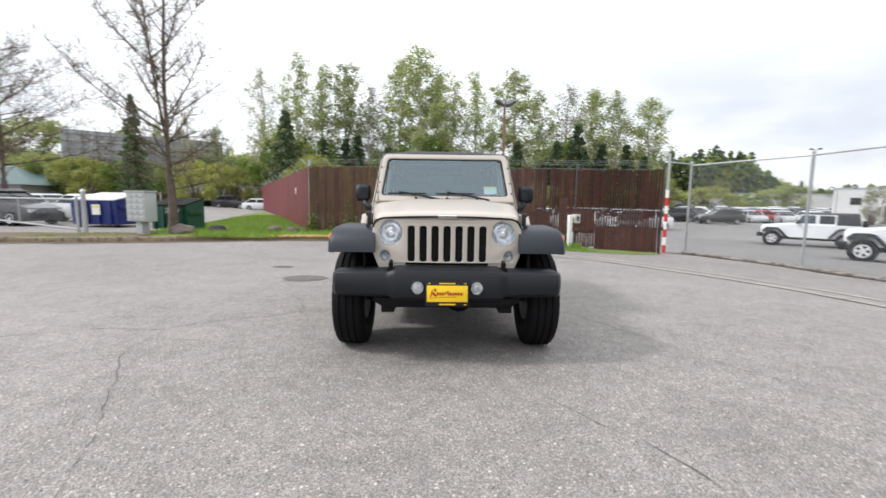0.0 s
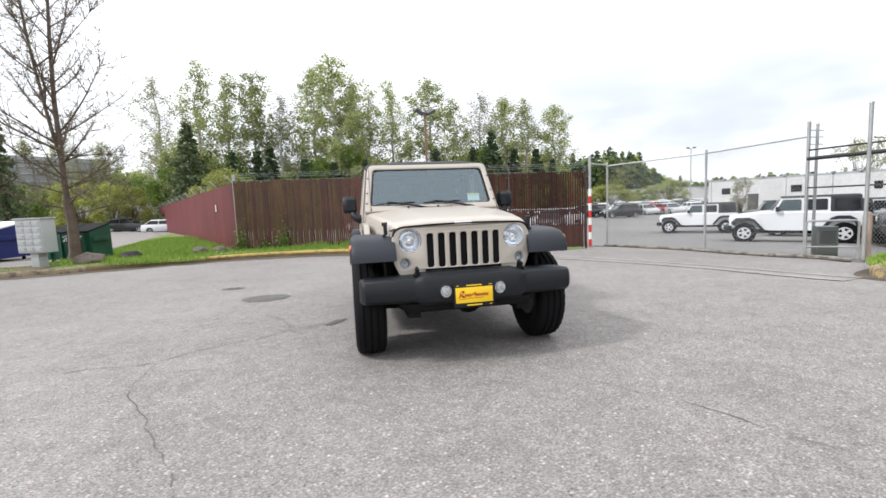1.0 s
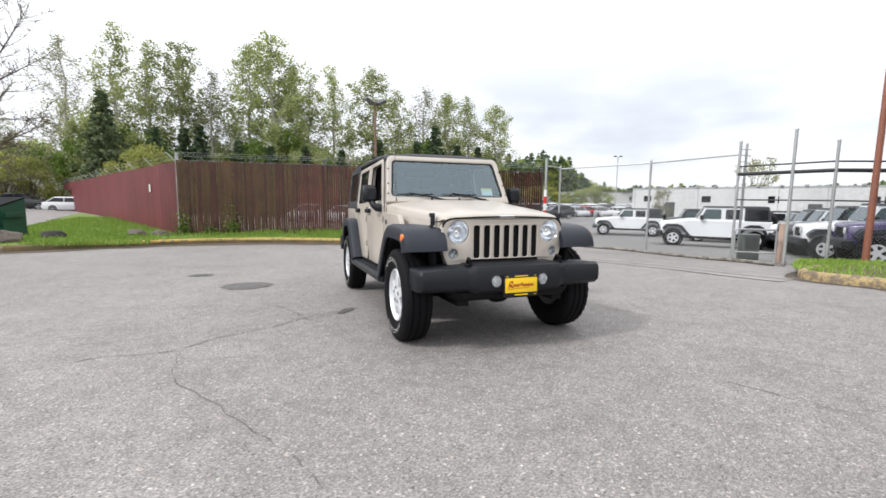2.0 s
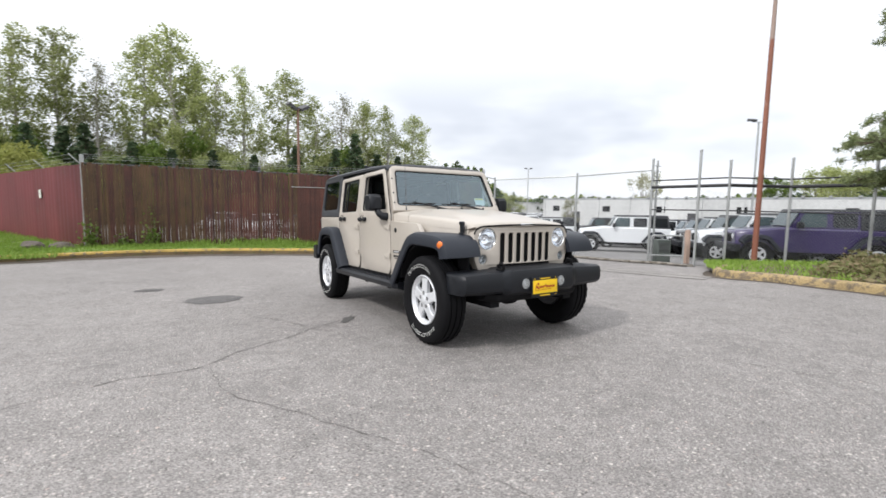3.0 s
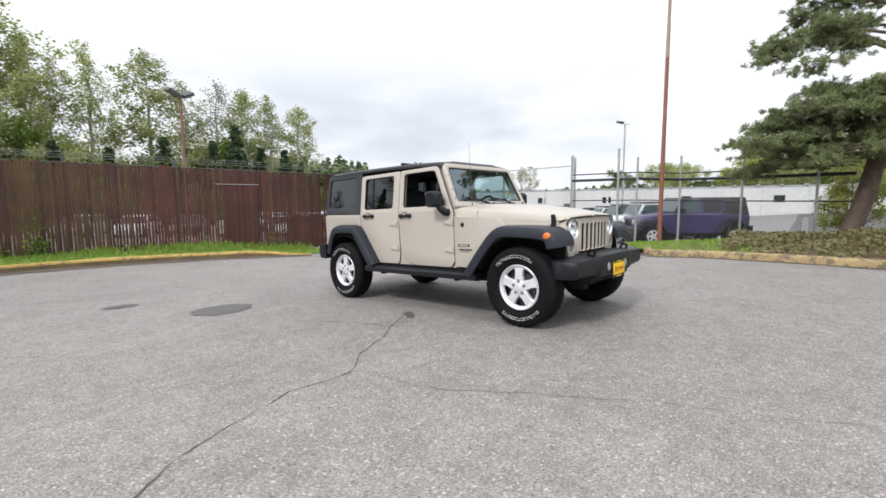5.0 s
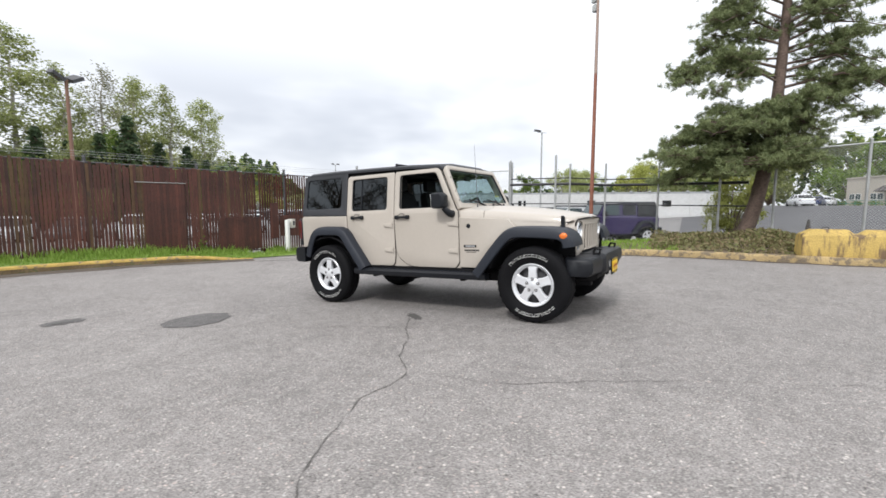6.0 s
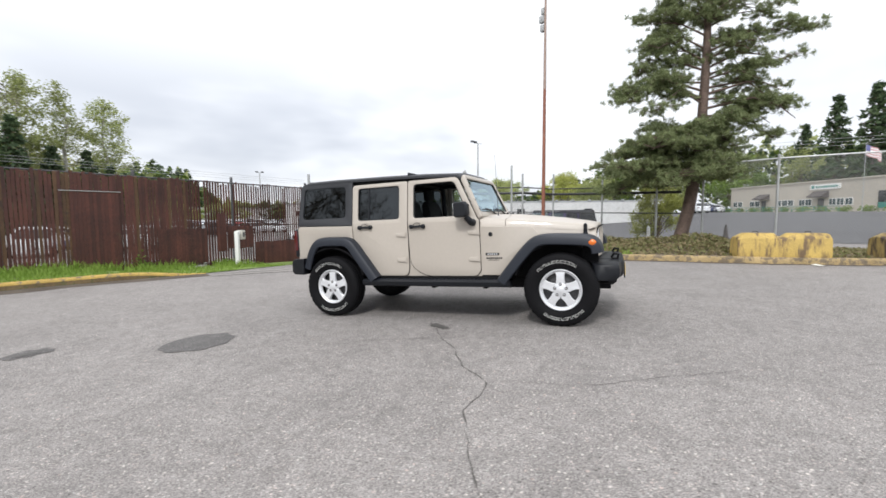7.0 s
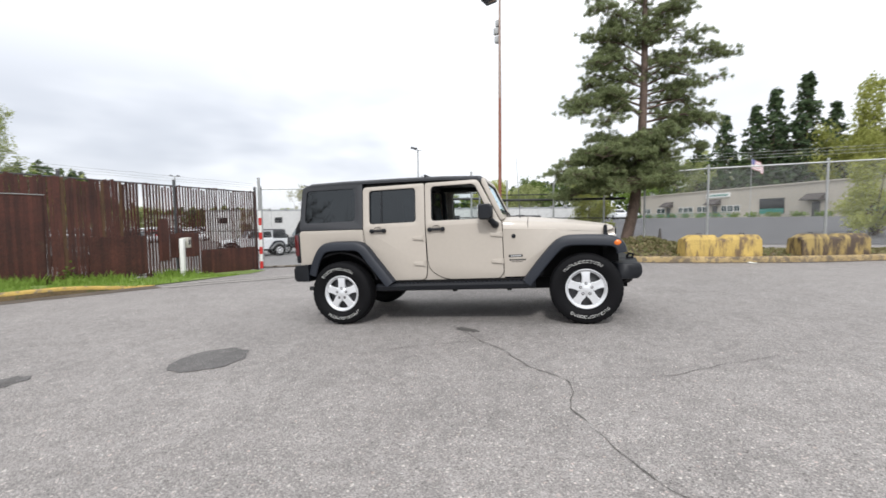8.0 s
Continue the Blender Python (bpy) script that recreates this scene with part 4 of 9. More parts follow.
        spin(bm, [(0.04, 0.016), (-0.012, 0.020), (-0.020, 0.015), (-0.024, 0.004)], (c[0], c[1], c[2]), "Y", 18)
        part("bulb_shield", bm, CHROME, lamp)
        bm = bmesh.new()
        spin(bm, [(-0.040, 0.083), (-0.052, 0.070), (-0.062, 0.04), (-0.066, 0.004)], c, "Y", 36, False)
        o = part("lens", bm, LAMP_GLASS, lamp)
        o.visible_shadow = False
        c = (s * 0.488, -0.334, 0.768)
        bm = bmesh.new()
        spin(bm, [(-0.03, 0.043), (-0.036, 0.036), (-0.034, 0.0325), (0.0, 0.026), (0.01, 0.004)], c, "Y", 24, False)
        sig = part("side_marker", bm, FOG_GLASS, car, "round clear indicator lamp")
        bm = bmesh.new()
        spin(bm, [(-0.030, 0.034), (-0.040, 0.024), (-0.044, 0.003)], c, "Y", 20, False)
        o = part("lens", bm, LAMP_GLASS, sig)
        o.visible_shadow = False

    # flares: a shelf with a turned-down lip, carried over each wheel
    def flare(s, path, inner, name, outer=0.925, lip=0.115):
        line = spline([(0, y, z) for y, z in path], 0.04)
        rings = []
        for i, p in enumerate(line):
            d = (line[min(i + 1, len(line) - 1)] - line[max(i - 1, 0)]).normalized()
            nv = Vector((0, -d.z, d.y))
            if nv.dot(p - Vector((0, path[0][0] * 0 + (FY if "front" in name else RY), 0.4))) < 0:
                nv = -nv
            xi = inner(p.y)
            prof = [(xi, 0.0), (outer - 0.055, 0.004), (outer - 0.018, -0.010), (outer, -0.040), (outer, -lip + 0.01), (outer - 0.012, -lip), (outer - 0.028, -lip + 0.006), (outer - 0.035, -0.05), (xi, -0.045)]
            rings.append([Vector((s * a, p.y, p.z)) + nv * b for a, b in prof])
        bm = bmesh.new()
        loft(bm, rings)
        return part(name, bm, FLARE_PLASTIC, car, "dark grey plastic wheel flare")

    front_path = [(0.69, 0.515), (0.60, 0.63), (0.46, 0.80), (0.32, 0.945), (0.20, 0.998), (0.05, 1.004), (-0.26, 0.985), (-0.37, 0.945), (-0.425, 0.875), (-0.44, 0.80)]
    rear_path = [(2.245, 0.53), (2.33, 0.645), (2.47, 0.83), (2.58, 0.975), (2.68, 1.035), (2.80, 1.048), (3.06, 1.046), (3.20, 1.0), (3.30, 0.86), (3.375, 0.66)]
    for s in (-1, 1):
        flare(s, front_path, lambda y: 0.56 + 0.20 * ease(-0.45, 0.5, y), "front_flare")
        flare(s, rear_path, lambda y: 0.76, "rear_flare")
        bm = bmesh.new()
        spin(bm, [(0.0, 0.034), (s * 0.016, 0.032), (s * 0.024, 0.024), (s * 0.028, 0.006)], (s * 0.904, -0.335, 0.905), "X", 20)
        for v in bm.verts:
            v.co.y = -0.335 + (v.co.y + 0.335) * 1.25
        part("side_reflector", bm, AMBER, car, "amber side marker lamp")
        bm = bmesh.new()
        box(bm, min(s * 0.64, s * 0.655), max(s * 0.64, s * 0.655), -0.385, -0.22, 0.62, 0.90, 0.005)
        part("splash_guard", bm, SHADOW_BLACK, car)
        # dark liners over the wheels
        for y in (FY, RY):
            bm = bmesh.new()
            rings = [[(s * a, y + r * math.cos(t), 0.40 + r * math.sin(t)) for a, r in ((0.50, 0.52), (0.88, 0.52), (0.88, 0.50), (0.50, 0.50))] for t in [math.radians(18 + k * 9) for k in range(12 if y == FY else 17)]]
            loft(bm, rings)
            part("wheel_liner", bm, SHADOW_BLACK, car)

    # front bumper
    bm = bmesh.new()
    rings = []
    for x, y0, y1, z0, z1 in ((-0.866, -0.47, -0.36, 0.505, 0.655), (-0.852, -0.560, -0.34, 0.50, 0.668), (-0.825, -0.596, -0.33, 0.497, 0.674), (-0.62, -0.606, -0.30, 0.492, 0.680), (-0.46, -0.612, -0.28, 0.486, 0.684), (-0.43, -0.614, -0.28, 0.484, 0.684), (-0.40, -0.634, -0.28, 0.470, 0.696), (-0.36, -0.637, -0.28, 0.468, 0.696), (0, -0.640, -0.28, 0.468, 0.696)):
        rings.append([(x, y1, z0), (x, y0 + 0.05, z0), (x, y0 + 0.010, z0 + 0.03), (x, y0, z0 + 0.07), (x, y0, z1 - 0.05), (x, y0 + 0.014, z1 - 0.015), (x, y0 + 0.045, z1), (x, y1, z1)])
    rings += [[(-p[0], p[1], p[2]) for p in r] for r in rings[-2::-1]]
    loft(bm, rings)
    bumper = part("front_bumper", bm, BLACK_PLASTIC, car, "wide black plastic bumper")
    bm = bmesh.new()
    rings = [[(x, -0.36, 0.40), (x, -0.52, 0.405), (x, -0.56, 0.435), (x, -0.57, 0.48), (x, -0.36, 0.48)] for x in (-0.56, -0.48, 0.48, 0.56)]
    for r, k in ((rings[0], 0.06), (rings[3], 0.06)):
        for i in range(5):
            r[i] = (r[i][0], min(r[i][1] + k, -0.36), r[i][2] + (0.03 if r[i][2] < 0.45 else 0))
    loft(bm, rings)
    part("valance", bm, SHADOW_BLACK, bumper)
    for s in (-1, 1):
        c = (s * 0.216, -0.624, 0.568)
        bm = bmesh.new()
        spin(bm, [(0.01, 0.058), (-0.014, 0.058), (-0.018, 0.050), (-0.008, 0.048)], c, "Y", 28, False)
        fog = part("fog_lamp", bm, BLACK_PLASTIC, bumper, "round clear fog lamp")
        bm = bmesh.new()
        spin(bm, [(-0.010, 0.049), (-0.016, 0.040), (-0.014, 0.030), (-0.019, 0.018), (-0.017, 0.003)], c, "Y", 28)
        part("lens", bm, FOG_GLASS, fog)
        bm = bmesh.new()
        tube(bm, [(s * 0.42, -0.57, 0.685), (s * 0.42, -0.585, 0.735), (s * 0.42, -0.535, 0.745), (s * 0.42, -0.51, 0.70)], 0.014, 8)
        part("tow_hook", bm, SHADOW_BLACK, bumper)
        bm = bmesh.new()
        box(bm, s * 0.42 - 0.03, s * 0.42 + 0.03, -0.58, -0.51, 0.683, 0.70, 0.006)
        part("tow_bracket", bm, SHADOW_BLACK, bumper)
    bm = bmesh.new()
    box(bm, -0.160, 0.160, -0.652, -0.637, 0.440, 0.616, 0.004)
    part("plate_frame", bm, BLACK_PLASTIC, bumper, "black plate frame")
    bm = bmesh.new()
    box(bm, -0.148, 0.148, -0.656, -0.652, 0.472, 0.588, 0.002)
    part("plate", bm, PLATE_YELLOW, bumper, "yellow dealer plate with red bars")
    for x0, x1, z0, z1 in ((-0.06, 0.06, 0.598, 0.606), (-0.06, 0.06, 0.450, 0.459), (-0.140, -0.120, 0.600, 0.604), (0.120, 0.140, 0.600, 0.604), (0.120, 0.140, 0.452, 0.456)):
        bm = bmesh.new()
        box(bm, x0, x1, -0.6545, -0.652, z0, z1)
        part("frame_bar", bm, PLATE_YELLOW, bumper)
    bm = bmesh.new()
    def stroke(pts, w):
        prev = None
        for p, q in zip(pts, pts[1:] + [pts[-1]]):
            pair = (bm.verts.new((p[0] - w * 0.5, -0.6575, p[1] - w * 0.5)), bm.verts.new((p[0] + w * 0.5, -0.6575, p[1] + w * 0.5)))
            if prev:
                bm.faces.new((prev[0], prev[1], pair[1], pair[0]))
            prev = pair

    stroke([(-0.120, 0.505), (-0.108, 0.556), (-0.090, 0.562), (-0.082, 0.548), (-0.106, 0.534), (-0.078, 0.512)], 0.011)
    stroke([(-0.074 + 0.0095 * k, (0.518 if k % 2 else 0.540) + 0.010 * (k in (7, 8))) for k in range(21)], 0.0085)
    stroke([(-0.120, 0.499), (-0.03, 0.506), (0.07, 0.507)], 0.0035)
    tagged(part("plate_mark", bm, PLATE_RED, bumper), kind="stuff")

    # sides: doors, quarter panels, sills
    for s in (-1, 1):
        fd = rounded([(0.911, 0.60), (0.96, 0.535), (1.62, 0.535), (1.82, 0.66), (1.832, 1.19), (1.832, 1.715), (1.180, 1.715), (0.935, 1.215), (0.911, 1.19)], [0.02, 0.03, 0.10, 0.14, 0.02, 0.03, 0.05, 0.03, 0.01], 5)
        fw = rounded([(1.030, 1.247), (1.760, 1.247), (1.760, 1.668), (1.222, 1.668)], [0.03, 0.04, 0.05, 0.05], 4)
        d = side_panel("front_door", [fd, fw], 0.055, 0.79, s, TAN, car)
        rd = rounded([(1.842, 0.66), (1.86, 0.535), (2.28, 0.535), (2.42, 0.72), (2.62, 0.97), (2.643, 1.19), (2.643, 1.715), (1.842, 1.715)], [0.03, 0.06, 0.03, 0.1, 0.08, 0.02, 0.05, 0.03], 5)
        rw = rounded([(1.955, 1.247), (2.562, 1.247), (2.562, 1.668), (1.955, 1.668)], 0.045, 4)
        d2 = side_panel("rear_door", [rd, rw], 0.055, 0.79, s, TAN, car)
        if s > 0:                              # the near front window is wound down
            side_panel("window", [fw], 0.0, 0.762, s, CLEAR, d, "clear door glass", 0.0).visible_shadow = False
        side_panel("window", [rw], 0.0, 0.762, s, TINTED, d2, "dark tinted door glass", 0.0).visible_shadow = False
        bm = plate([rounded([(2.395, 1.25), (2.413, 1.25), (2.413, 1.665), (2.395, 1.665)], 0.002)], 0.012, 0.0, Matrix.Translation((s * 0.764, 0, 0)) @ SIDE)
        lean_in(bm, s)
        part("window_bar", bm, BLACK_PLASTIC, d2)
        for dd, hole, nm in ((d, fw, "window_seal"), (d2, rw, "window_seal")):
            c = Vector((sum(p[0] for p in hole) / len(hole), sum(p[1] for p in hole) / len(hole)))
            inner = [tuple(c + (Vector(p) - c) * 0.965) for p in hole]
            side_panel(nm, [hole, inner], 0.012, 0.778, s, BLACK_PLASTIC, dd, "", 0.0)
        for dd, line in ((d, fd), (d2, rd)):
            c = Vector((sum(p[0] for p in line) / len(line), sum(p[1] for p in line) / len(line)))
            rim_out, rim_in = ([tuple(Vector(p) + (Vector(p) - c).normalized() * k) for p in line] for k in (0.009, -0.02))
            side_panel("door_seal", [rim_out, rim_in], 0.006, 0.778, s, SHADOW_BLACK, dd, "", 0.0)
        for dd, yh, zh in ((d, 1.700, 1.145), (d2, 2.445, 1.160)):
            bm = bmesh.new()
            spin(bm, [(0, 0.05), (s * 0.006, 0.046), (s * 0.002, 0.038), (s * 0.001, 0.004)], (s * 0.79, yh - 0.02, zh + 0.01), "X", 20)
            part("handle_recess", bm, TAN, dd)
            bm = bmesh.new()
            box(bm, min(s * 0.800, s * 0.826), max(s * 0.800, s * 0.826), yh - 0.085, yh + 0.085, zh - 0.014, zh + 0.014, 0.009)
            for e in (-0.08, 0.08):
                box(bm, min(s * 0.785, s * 0.824), max(s * 0.785, s * 0.824), yh + e - 0.018, yh + e + 0.018, zh - 0.02, zh + 0.02, 0.008)
                spin(bm, [(s * 0.790, 0.027), (s * 0.822, 0.026), (s * 0.830, 0.018), (s * 0.831, 0.002)], (0, yh + e, zh), "X", 16)
            part("handle", bm, BLACK_PLASTIC, dd, "black door handle")
            # dark arc above the handle, modelled in place of the recess's shadow
            bm = bmesh.new()
            tube(bm, [(s * 0.816, yh + 0.044 * math.cos(a), zh + 0.012 + 0.034 * math.sin(a)) for a in [math.pi * i / 10 for i in range(11)]], 0.0035, 6)
            part("recess_edge", bm, BLACK_PLASTIC, dd)
        for dd, yy in ((d, 0.962), (d2, 1.915)):
            for zz in (1.05, 0.735):
                bm = plate([rounded([(yy - 0.055, zz - 0.03), (yy + 0.085, zz - 0.019), (yy + 0.085, zz + 0.019), (yy - 0.055, zz + 0.03)], 0.012)], 0.018, 0.004, Matrix.Translation((s * 0.798, 0, 0)) @ SIDE)
                tube(bm, [(s * 0.801, yy - 0.048, zz - 0.032), (s * 0.801, yy - 0.048, zz + 0.032)], 0.010, 8)
                part("hinge", bm, TAN, dd)
        side_panel("body_side", [rounded([(0.90, 0.53), (2.30, 0.53), (2.69, 1.0), (2.69, 1.18), (0.90, 1.18)], 0.01)], 0.02, 0.772, s, TAN, car, lean=False)
        qp = rounded([(2.650, 0.97), (2.65, 1.185), (3.530, 1.205), (3.540, 0.70), (3.40, 0.66), (3.33, 0.85), (3.2, 0.985), (3.05, 1.03), (2.80, 1.03), (2.70, 1.0)], [0.02, 0.01, 0.05, 0.03, 0.01, 0.05, 0.05, 0.05, 0.05, 0.05], 3)
        side_panel("quarter_panel", [qp], 0.05, 0.79, s, TAN, car, lean=False)
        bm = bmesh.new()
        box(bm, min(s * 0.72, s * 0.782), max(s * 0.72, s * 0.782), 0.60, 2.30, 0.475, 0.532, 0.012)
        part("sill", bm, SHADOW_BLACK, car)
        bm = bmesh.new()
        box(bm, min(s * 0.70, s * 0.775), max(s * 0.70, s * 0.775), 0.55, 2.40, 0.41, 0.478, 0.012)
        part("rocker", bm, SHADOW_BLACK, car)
        bm = bmesh.new()
        rings = []
        for y, k in ((0.55, 0.7), (0.60, 1), (2.42, 1), (2.48, 0.7)):
            xo = 0.79 + 0.135 * k
            rings.append([(s * 0.75, y, 0.425), (s * 0.77, y, 0.495), (s * (xo - 0.03), y, 0.500), (s * xo, y, 0.478), (s * (xo - 0.01), y, 0.430), (s * 0.80, y, 0.405)])
        loft(bm, rings)
        step = part("side_step", bm, BLACK_PLASTIC, car, "black side step")
        bm = bmesh.new()
        for i in range(34):
            box(bm, min(s * 0.80, s * 0.885), max(s * 0.80, s * 0.885), 0.68 + i * 0.05, 0.70 + i * 0.05, 0.494, 0.504)
        tagged(part("tread_pad", bm, FLARE_PLASTIC, step), kind="stuff")
        for y in (0.85, 1.5, 2.15):
            bm = bmesh.new()
            box(bm, min(s * 0.5, s * 0.85), max(s * 0.5, s * 0.85), y - 0.025, y + 0.025, 0.395, 0.432, 0.006)
            part("step_bracket", bm, SHADOW_BLACK, step)
        # hardtop quarter with its window
        hq = rounded([(2.650, 1.19), (3.530, 1.21), (3.485, 1.765), (3.38, 1.795), (2.65, 1.785)], [0.01, 0.04, 0.10, 0.08, 0.01], 4)
        hw = rounded([(2.755, 1.30), (3.455, 1.30), (3.425, 1.715), (2.755, 1.710)], 0.05, 4)
        side_panel("hardtop_side", [hq, hw], 0.05, 0.792, s, TOP_BLACK, car, "dark textured hardtop side")
        o = side_panel("quarter_window", [hw], 0.0, 0.776, s, TINTED, car, "dark tinted quarter glass", 0.0)
        o.visible_shadow = False
        # black rear light
        bm = bmesh.new()
        box(bm, min(s * 0.66, s * 0.80), max(s * 0.66, s * 0.80), 3.525, 3.590, 0.79, 1.175, 0.02)
        tl = part("tail_light", bm, BLACK_PLASTIC, car)
        bm = bmesh.new()
        box(bm, min(s * 0.675, s * 0.806), max(s * 0.675, s * 0.806), 3.540, 3.600, 0.88, 1.16, 0.018)
        part("lens", bm, RED_LENS, tl, "dark red lens")
        # mirror
        bm = bmesh.new()
        rings = []
        for x, k in ((0.835, 0.72), (0.85, 0.93), (0.90, 1.0), (0.965, 0.97), (0.985, 0.8)):
            cy, cz, hy, hz = 1.080, 1.320, 0.084 * k, 0.092 * k
            rings.append([(s * x, cy + hy * a, cz + hz * b) for a, b in ((-1, -0.7), (-0.7, -1), (0.7, -1), (1, -0.8), (1, 0.8), (0.7, 1), (-0.55, 1), (-1, 0.6))])
        loft(bm, rings)
        mr = part("wing_mirror", bm, BLACK_PLASTIC, car, "black wing mirror")
        bm = bmesh.new()
        tube(bm, [(s * 0.79, 0.985, 1.165), (s * 0.84, 0.990, 1.17), (s * 0.875, 1.01, 1.20), (s * 0.885, 1.04, 1.235)], [0.045, 0.042, 0.036, 0.034], 12)
        part("mirror_arm", bm, BLACK_PLASTIC, mr)
        bm = bmesh.new()
        box(bm, min(s * 0.855, s * 0.968), max(s * 0.855, s * 0.968), 1.160, 1.167, 1.245, 1.395, 0.003)
        part("mirror_glass", bm, CHROME, mr)
    # marks and plugs on the near wing
    for s in (-1, 1):
        bm = bmesh.new()
        spin(bm, [(0, 0.026), (s * 0.006, 0.024), (s * 0.009, 0.012)], (s * 0.785, 0.780, 1.020), "X", 16)
        part("wing_plug", bm, BLACK_PLASTIC, car)
        bm = bmesh.new()
        for y0, y1, z0, z1 in ((0.685, 0.845, 0.776, 0.804),):
            box(bm, min(s * 0.784, s * 0.788), max(s * 0.784, s * 0.788), y0, y1, z0, z1)
        part("trim_badge", bm, BLACK_PLASTIC, car, "black badge with a plain bar")
        bm = bmesh.new()
        for j in range(5):
            box(bm, min(s * 0.784, s * 0.7885), max(s * 0.784, s * 0.7885), 0.705 + j * 0.025, 0.722 + j * 0.025, 0.783, 0.797)
        part("badge_bar", bm, ALLOY, car)
        bm = bmesh.new()
        for j in range(8):
            box(bm, min(s * 0.784, s * 0.7865), max(s * 0.784, s * 0.7865), 0.650 + j * 0.024, 0.669 + j * 0.024, 0.733, 0.752)
        for j in range(9):
            box(bm, min(s * 0.784, s * 0.7865), max(s * 0.784, s * 0.7865), 0.690 + j * 0.014, 0.701 + j * 0.014, 0.716, 0.724)
        tagged(part("name_bar", bm, BLACK_PLASTIC, car), kind="stuff")

    # windscreen frame, raked
    base, topp = Vector((0, 0.905, 1.215)), Vector((0, 1.138, 1.735))
    up = (topp - base).normalized()
    h = (topp - base).length
    nrm = Vector((1, 0, 0)).cross(up)
    WS = Matrix(((1, up.x, nrm.x, 0), (0, up.y, nrm.y, base.y), (0, up.z, nrm.z, base.z), (0, 0, 0, 1)))
    outer = rounded([(-0.752, 0), (0.752, 0), (0.690, h), (-0.690, h)], [0.02, 0.02, 0.07, 0.07], 5)
    inner = rounded([(-0.690, 0.070), (0.690, 0.070), (0.636, h - 0.058), (-0.636, h - 0.058)], 0.045, 5)
    bm = plate([outer, inner], 0.06, 0.012, WS, 2)
    wf = part("windscreen_frame", bm, TAN, car)
    o = part("windscreen", plate([inner], 0.0, 0.0, Matrix.Translation(nrm * 0.006) @ WS), SCREEN, wf, "pale blue-green windscreen glass")
    o.visible_shadow = False
    c2 = [(p[0] * 0.972, 0.035 + (p[1] - 0.035) * 0.978 + 0.008) for p in inner]
    part("windscreen_seal", plate([inner, c2], 0.014, 0.0, Matrix.Translation(nrm * 0.012) @ WS), BLACK_PLASTIC, wf)
    for x0, x1, dz in ((-0.40, -0.02, 0.035), (0.12, 0.50, 0.03)):
        bm = bmesh.new()
        a, b = WS @ Vector((x1 - 0.02, 0.02, 0.035)), WS @ Vector((x0 - 0.10, 0.105, 0.045))
        tube(bm, [a, (a + b) / 2 + nrm * 0.01, b], [0.011, 0.010, 0.007], 8)
        c, d_ = WS @ Vector((x0 - 0.22, 0.088, 0.034)), WS @ Vector((x0 + 0.20, 0.092, 0.034))
        tube(bm, [c, d_], 0.009, 6)
        part("wiper", bm, BLACK_PLASTIC, wf)
    bm = plate([rounded([(0.43, 0.11), (0.57, 0.11), (0.57, 0.20), (0.43, 0.20)], 0.004)], 0.002, 0, Matrix.Translation(nrm * -0.006) @ WS)
    part("window_sticker", bm, STICKER, wf, "white paper sticker with grey bars")
    bm = plate([rounded([(0.435, 0.178), (0.565, 0.178), (0.565, 0.196), (0.435, 0.196)], 0.002)], 0.002, 0, Matrix.Translation(nrm * -0.0035) @ WS)
    part("sticker_band", bm, STICKER_YELLOW, wf)
    bm = bmesh.new()
    box(bm, -0.075, 0.075, 1.17, 1.195, 1.585, 1.640, 0.012)
    tube(bm, [(0, 1.20, 1.63), (0, 1.13, 1.68)], 0.012, 8)
    part("inner_mirror", bm, CABIN, car)
    for s in (-1, 1):
        for k in (0.10, 0.22, 0.40):
            bm = bmesh.new()
            p = WS @ Vector((s * (0.735 - 0.06 * k / 0.6), k, 0.03))
            spin(bm, [(0, 0.011), (-0.006, 0.008)], p, "Y", 10)
            part("frame_bolt", bm, DARK_METAL, wf)

    # roof: front panels and hardtop in one dark skin, with raised channels
    bm = bmesh.new()
    rings = []
    for y, z, w in ((1.138, 1.735, 0.690), (1.18, 1.765, 0.702), (1.60, 1.790, 0.708), (2.2, 1.806, 0.708), (2.9, 1.818, 0.706), (3.36, 1.816, 0.704), (3.485, 1.770, 0.698)):
        rings.append([(-w - 0.012, y, z - 0.052), (-w - 0.012, y, z - 0.026), (-w + 0.02, y, z - 0.004), (-0.45, y, z + 0.010), (-0.42, y, z + 0.020), (0.42, y, z + 0.020), (0.45, y, z + 0.010), (w - 0.02, y, z - 0.004), (w + 0.012, y, z - 0.026), (w + 0.012, y, z - 0.052)])
    loft(bm, rings)
    part("roof", bm, TOP_BLACK, car, "black textured hardtop roof")
    bm = bmesh.new()
    box(bm, -0.70, 0.70, 1.825, 1.842, 1.79, 1.822, 0.004)
    part("roof_joint", bm, BLACK_PLASTIC, car)
    # back: tailgate, rear glass, spare wheel, bumper
    bm = bmesh.new()
    box(bm, -0.745, 0.745, 3.490, 3.540, 0.66, 1.20, 0.015)
    part("tailgate", bm, TAN, car)
    bm = bmesh.new()
    loft(bm, [[(-0.74, 3.525, 1.205), (0.74, 3.525, 1.205), (0.74, 3.49, 1.205), (-0.74, 3.49, 1.205)], [(-0.675, 3.475, 1.75), (0.675, 3.475, 1.75), (0.675, 3.44, 1.75), (-0.675, 3.44, 1.75)]])
    part("rear_glass", bm, TINTED, car).visible_shadow = False
    mesh_wheel_spare = bmesh.new()
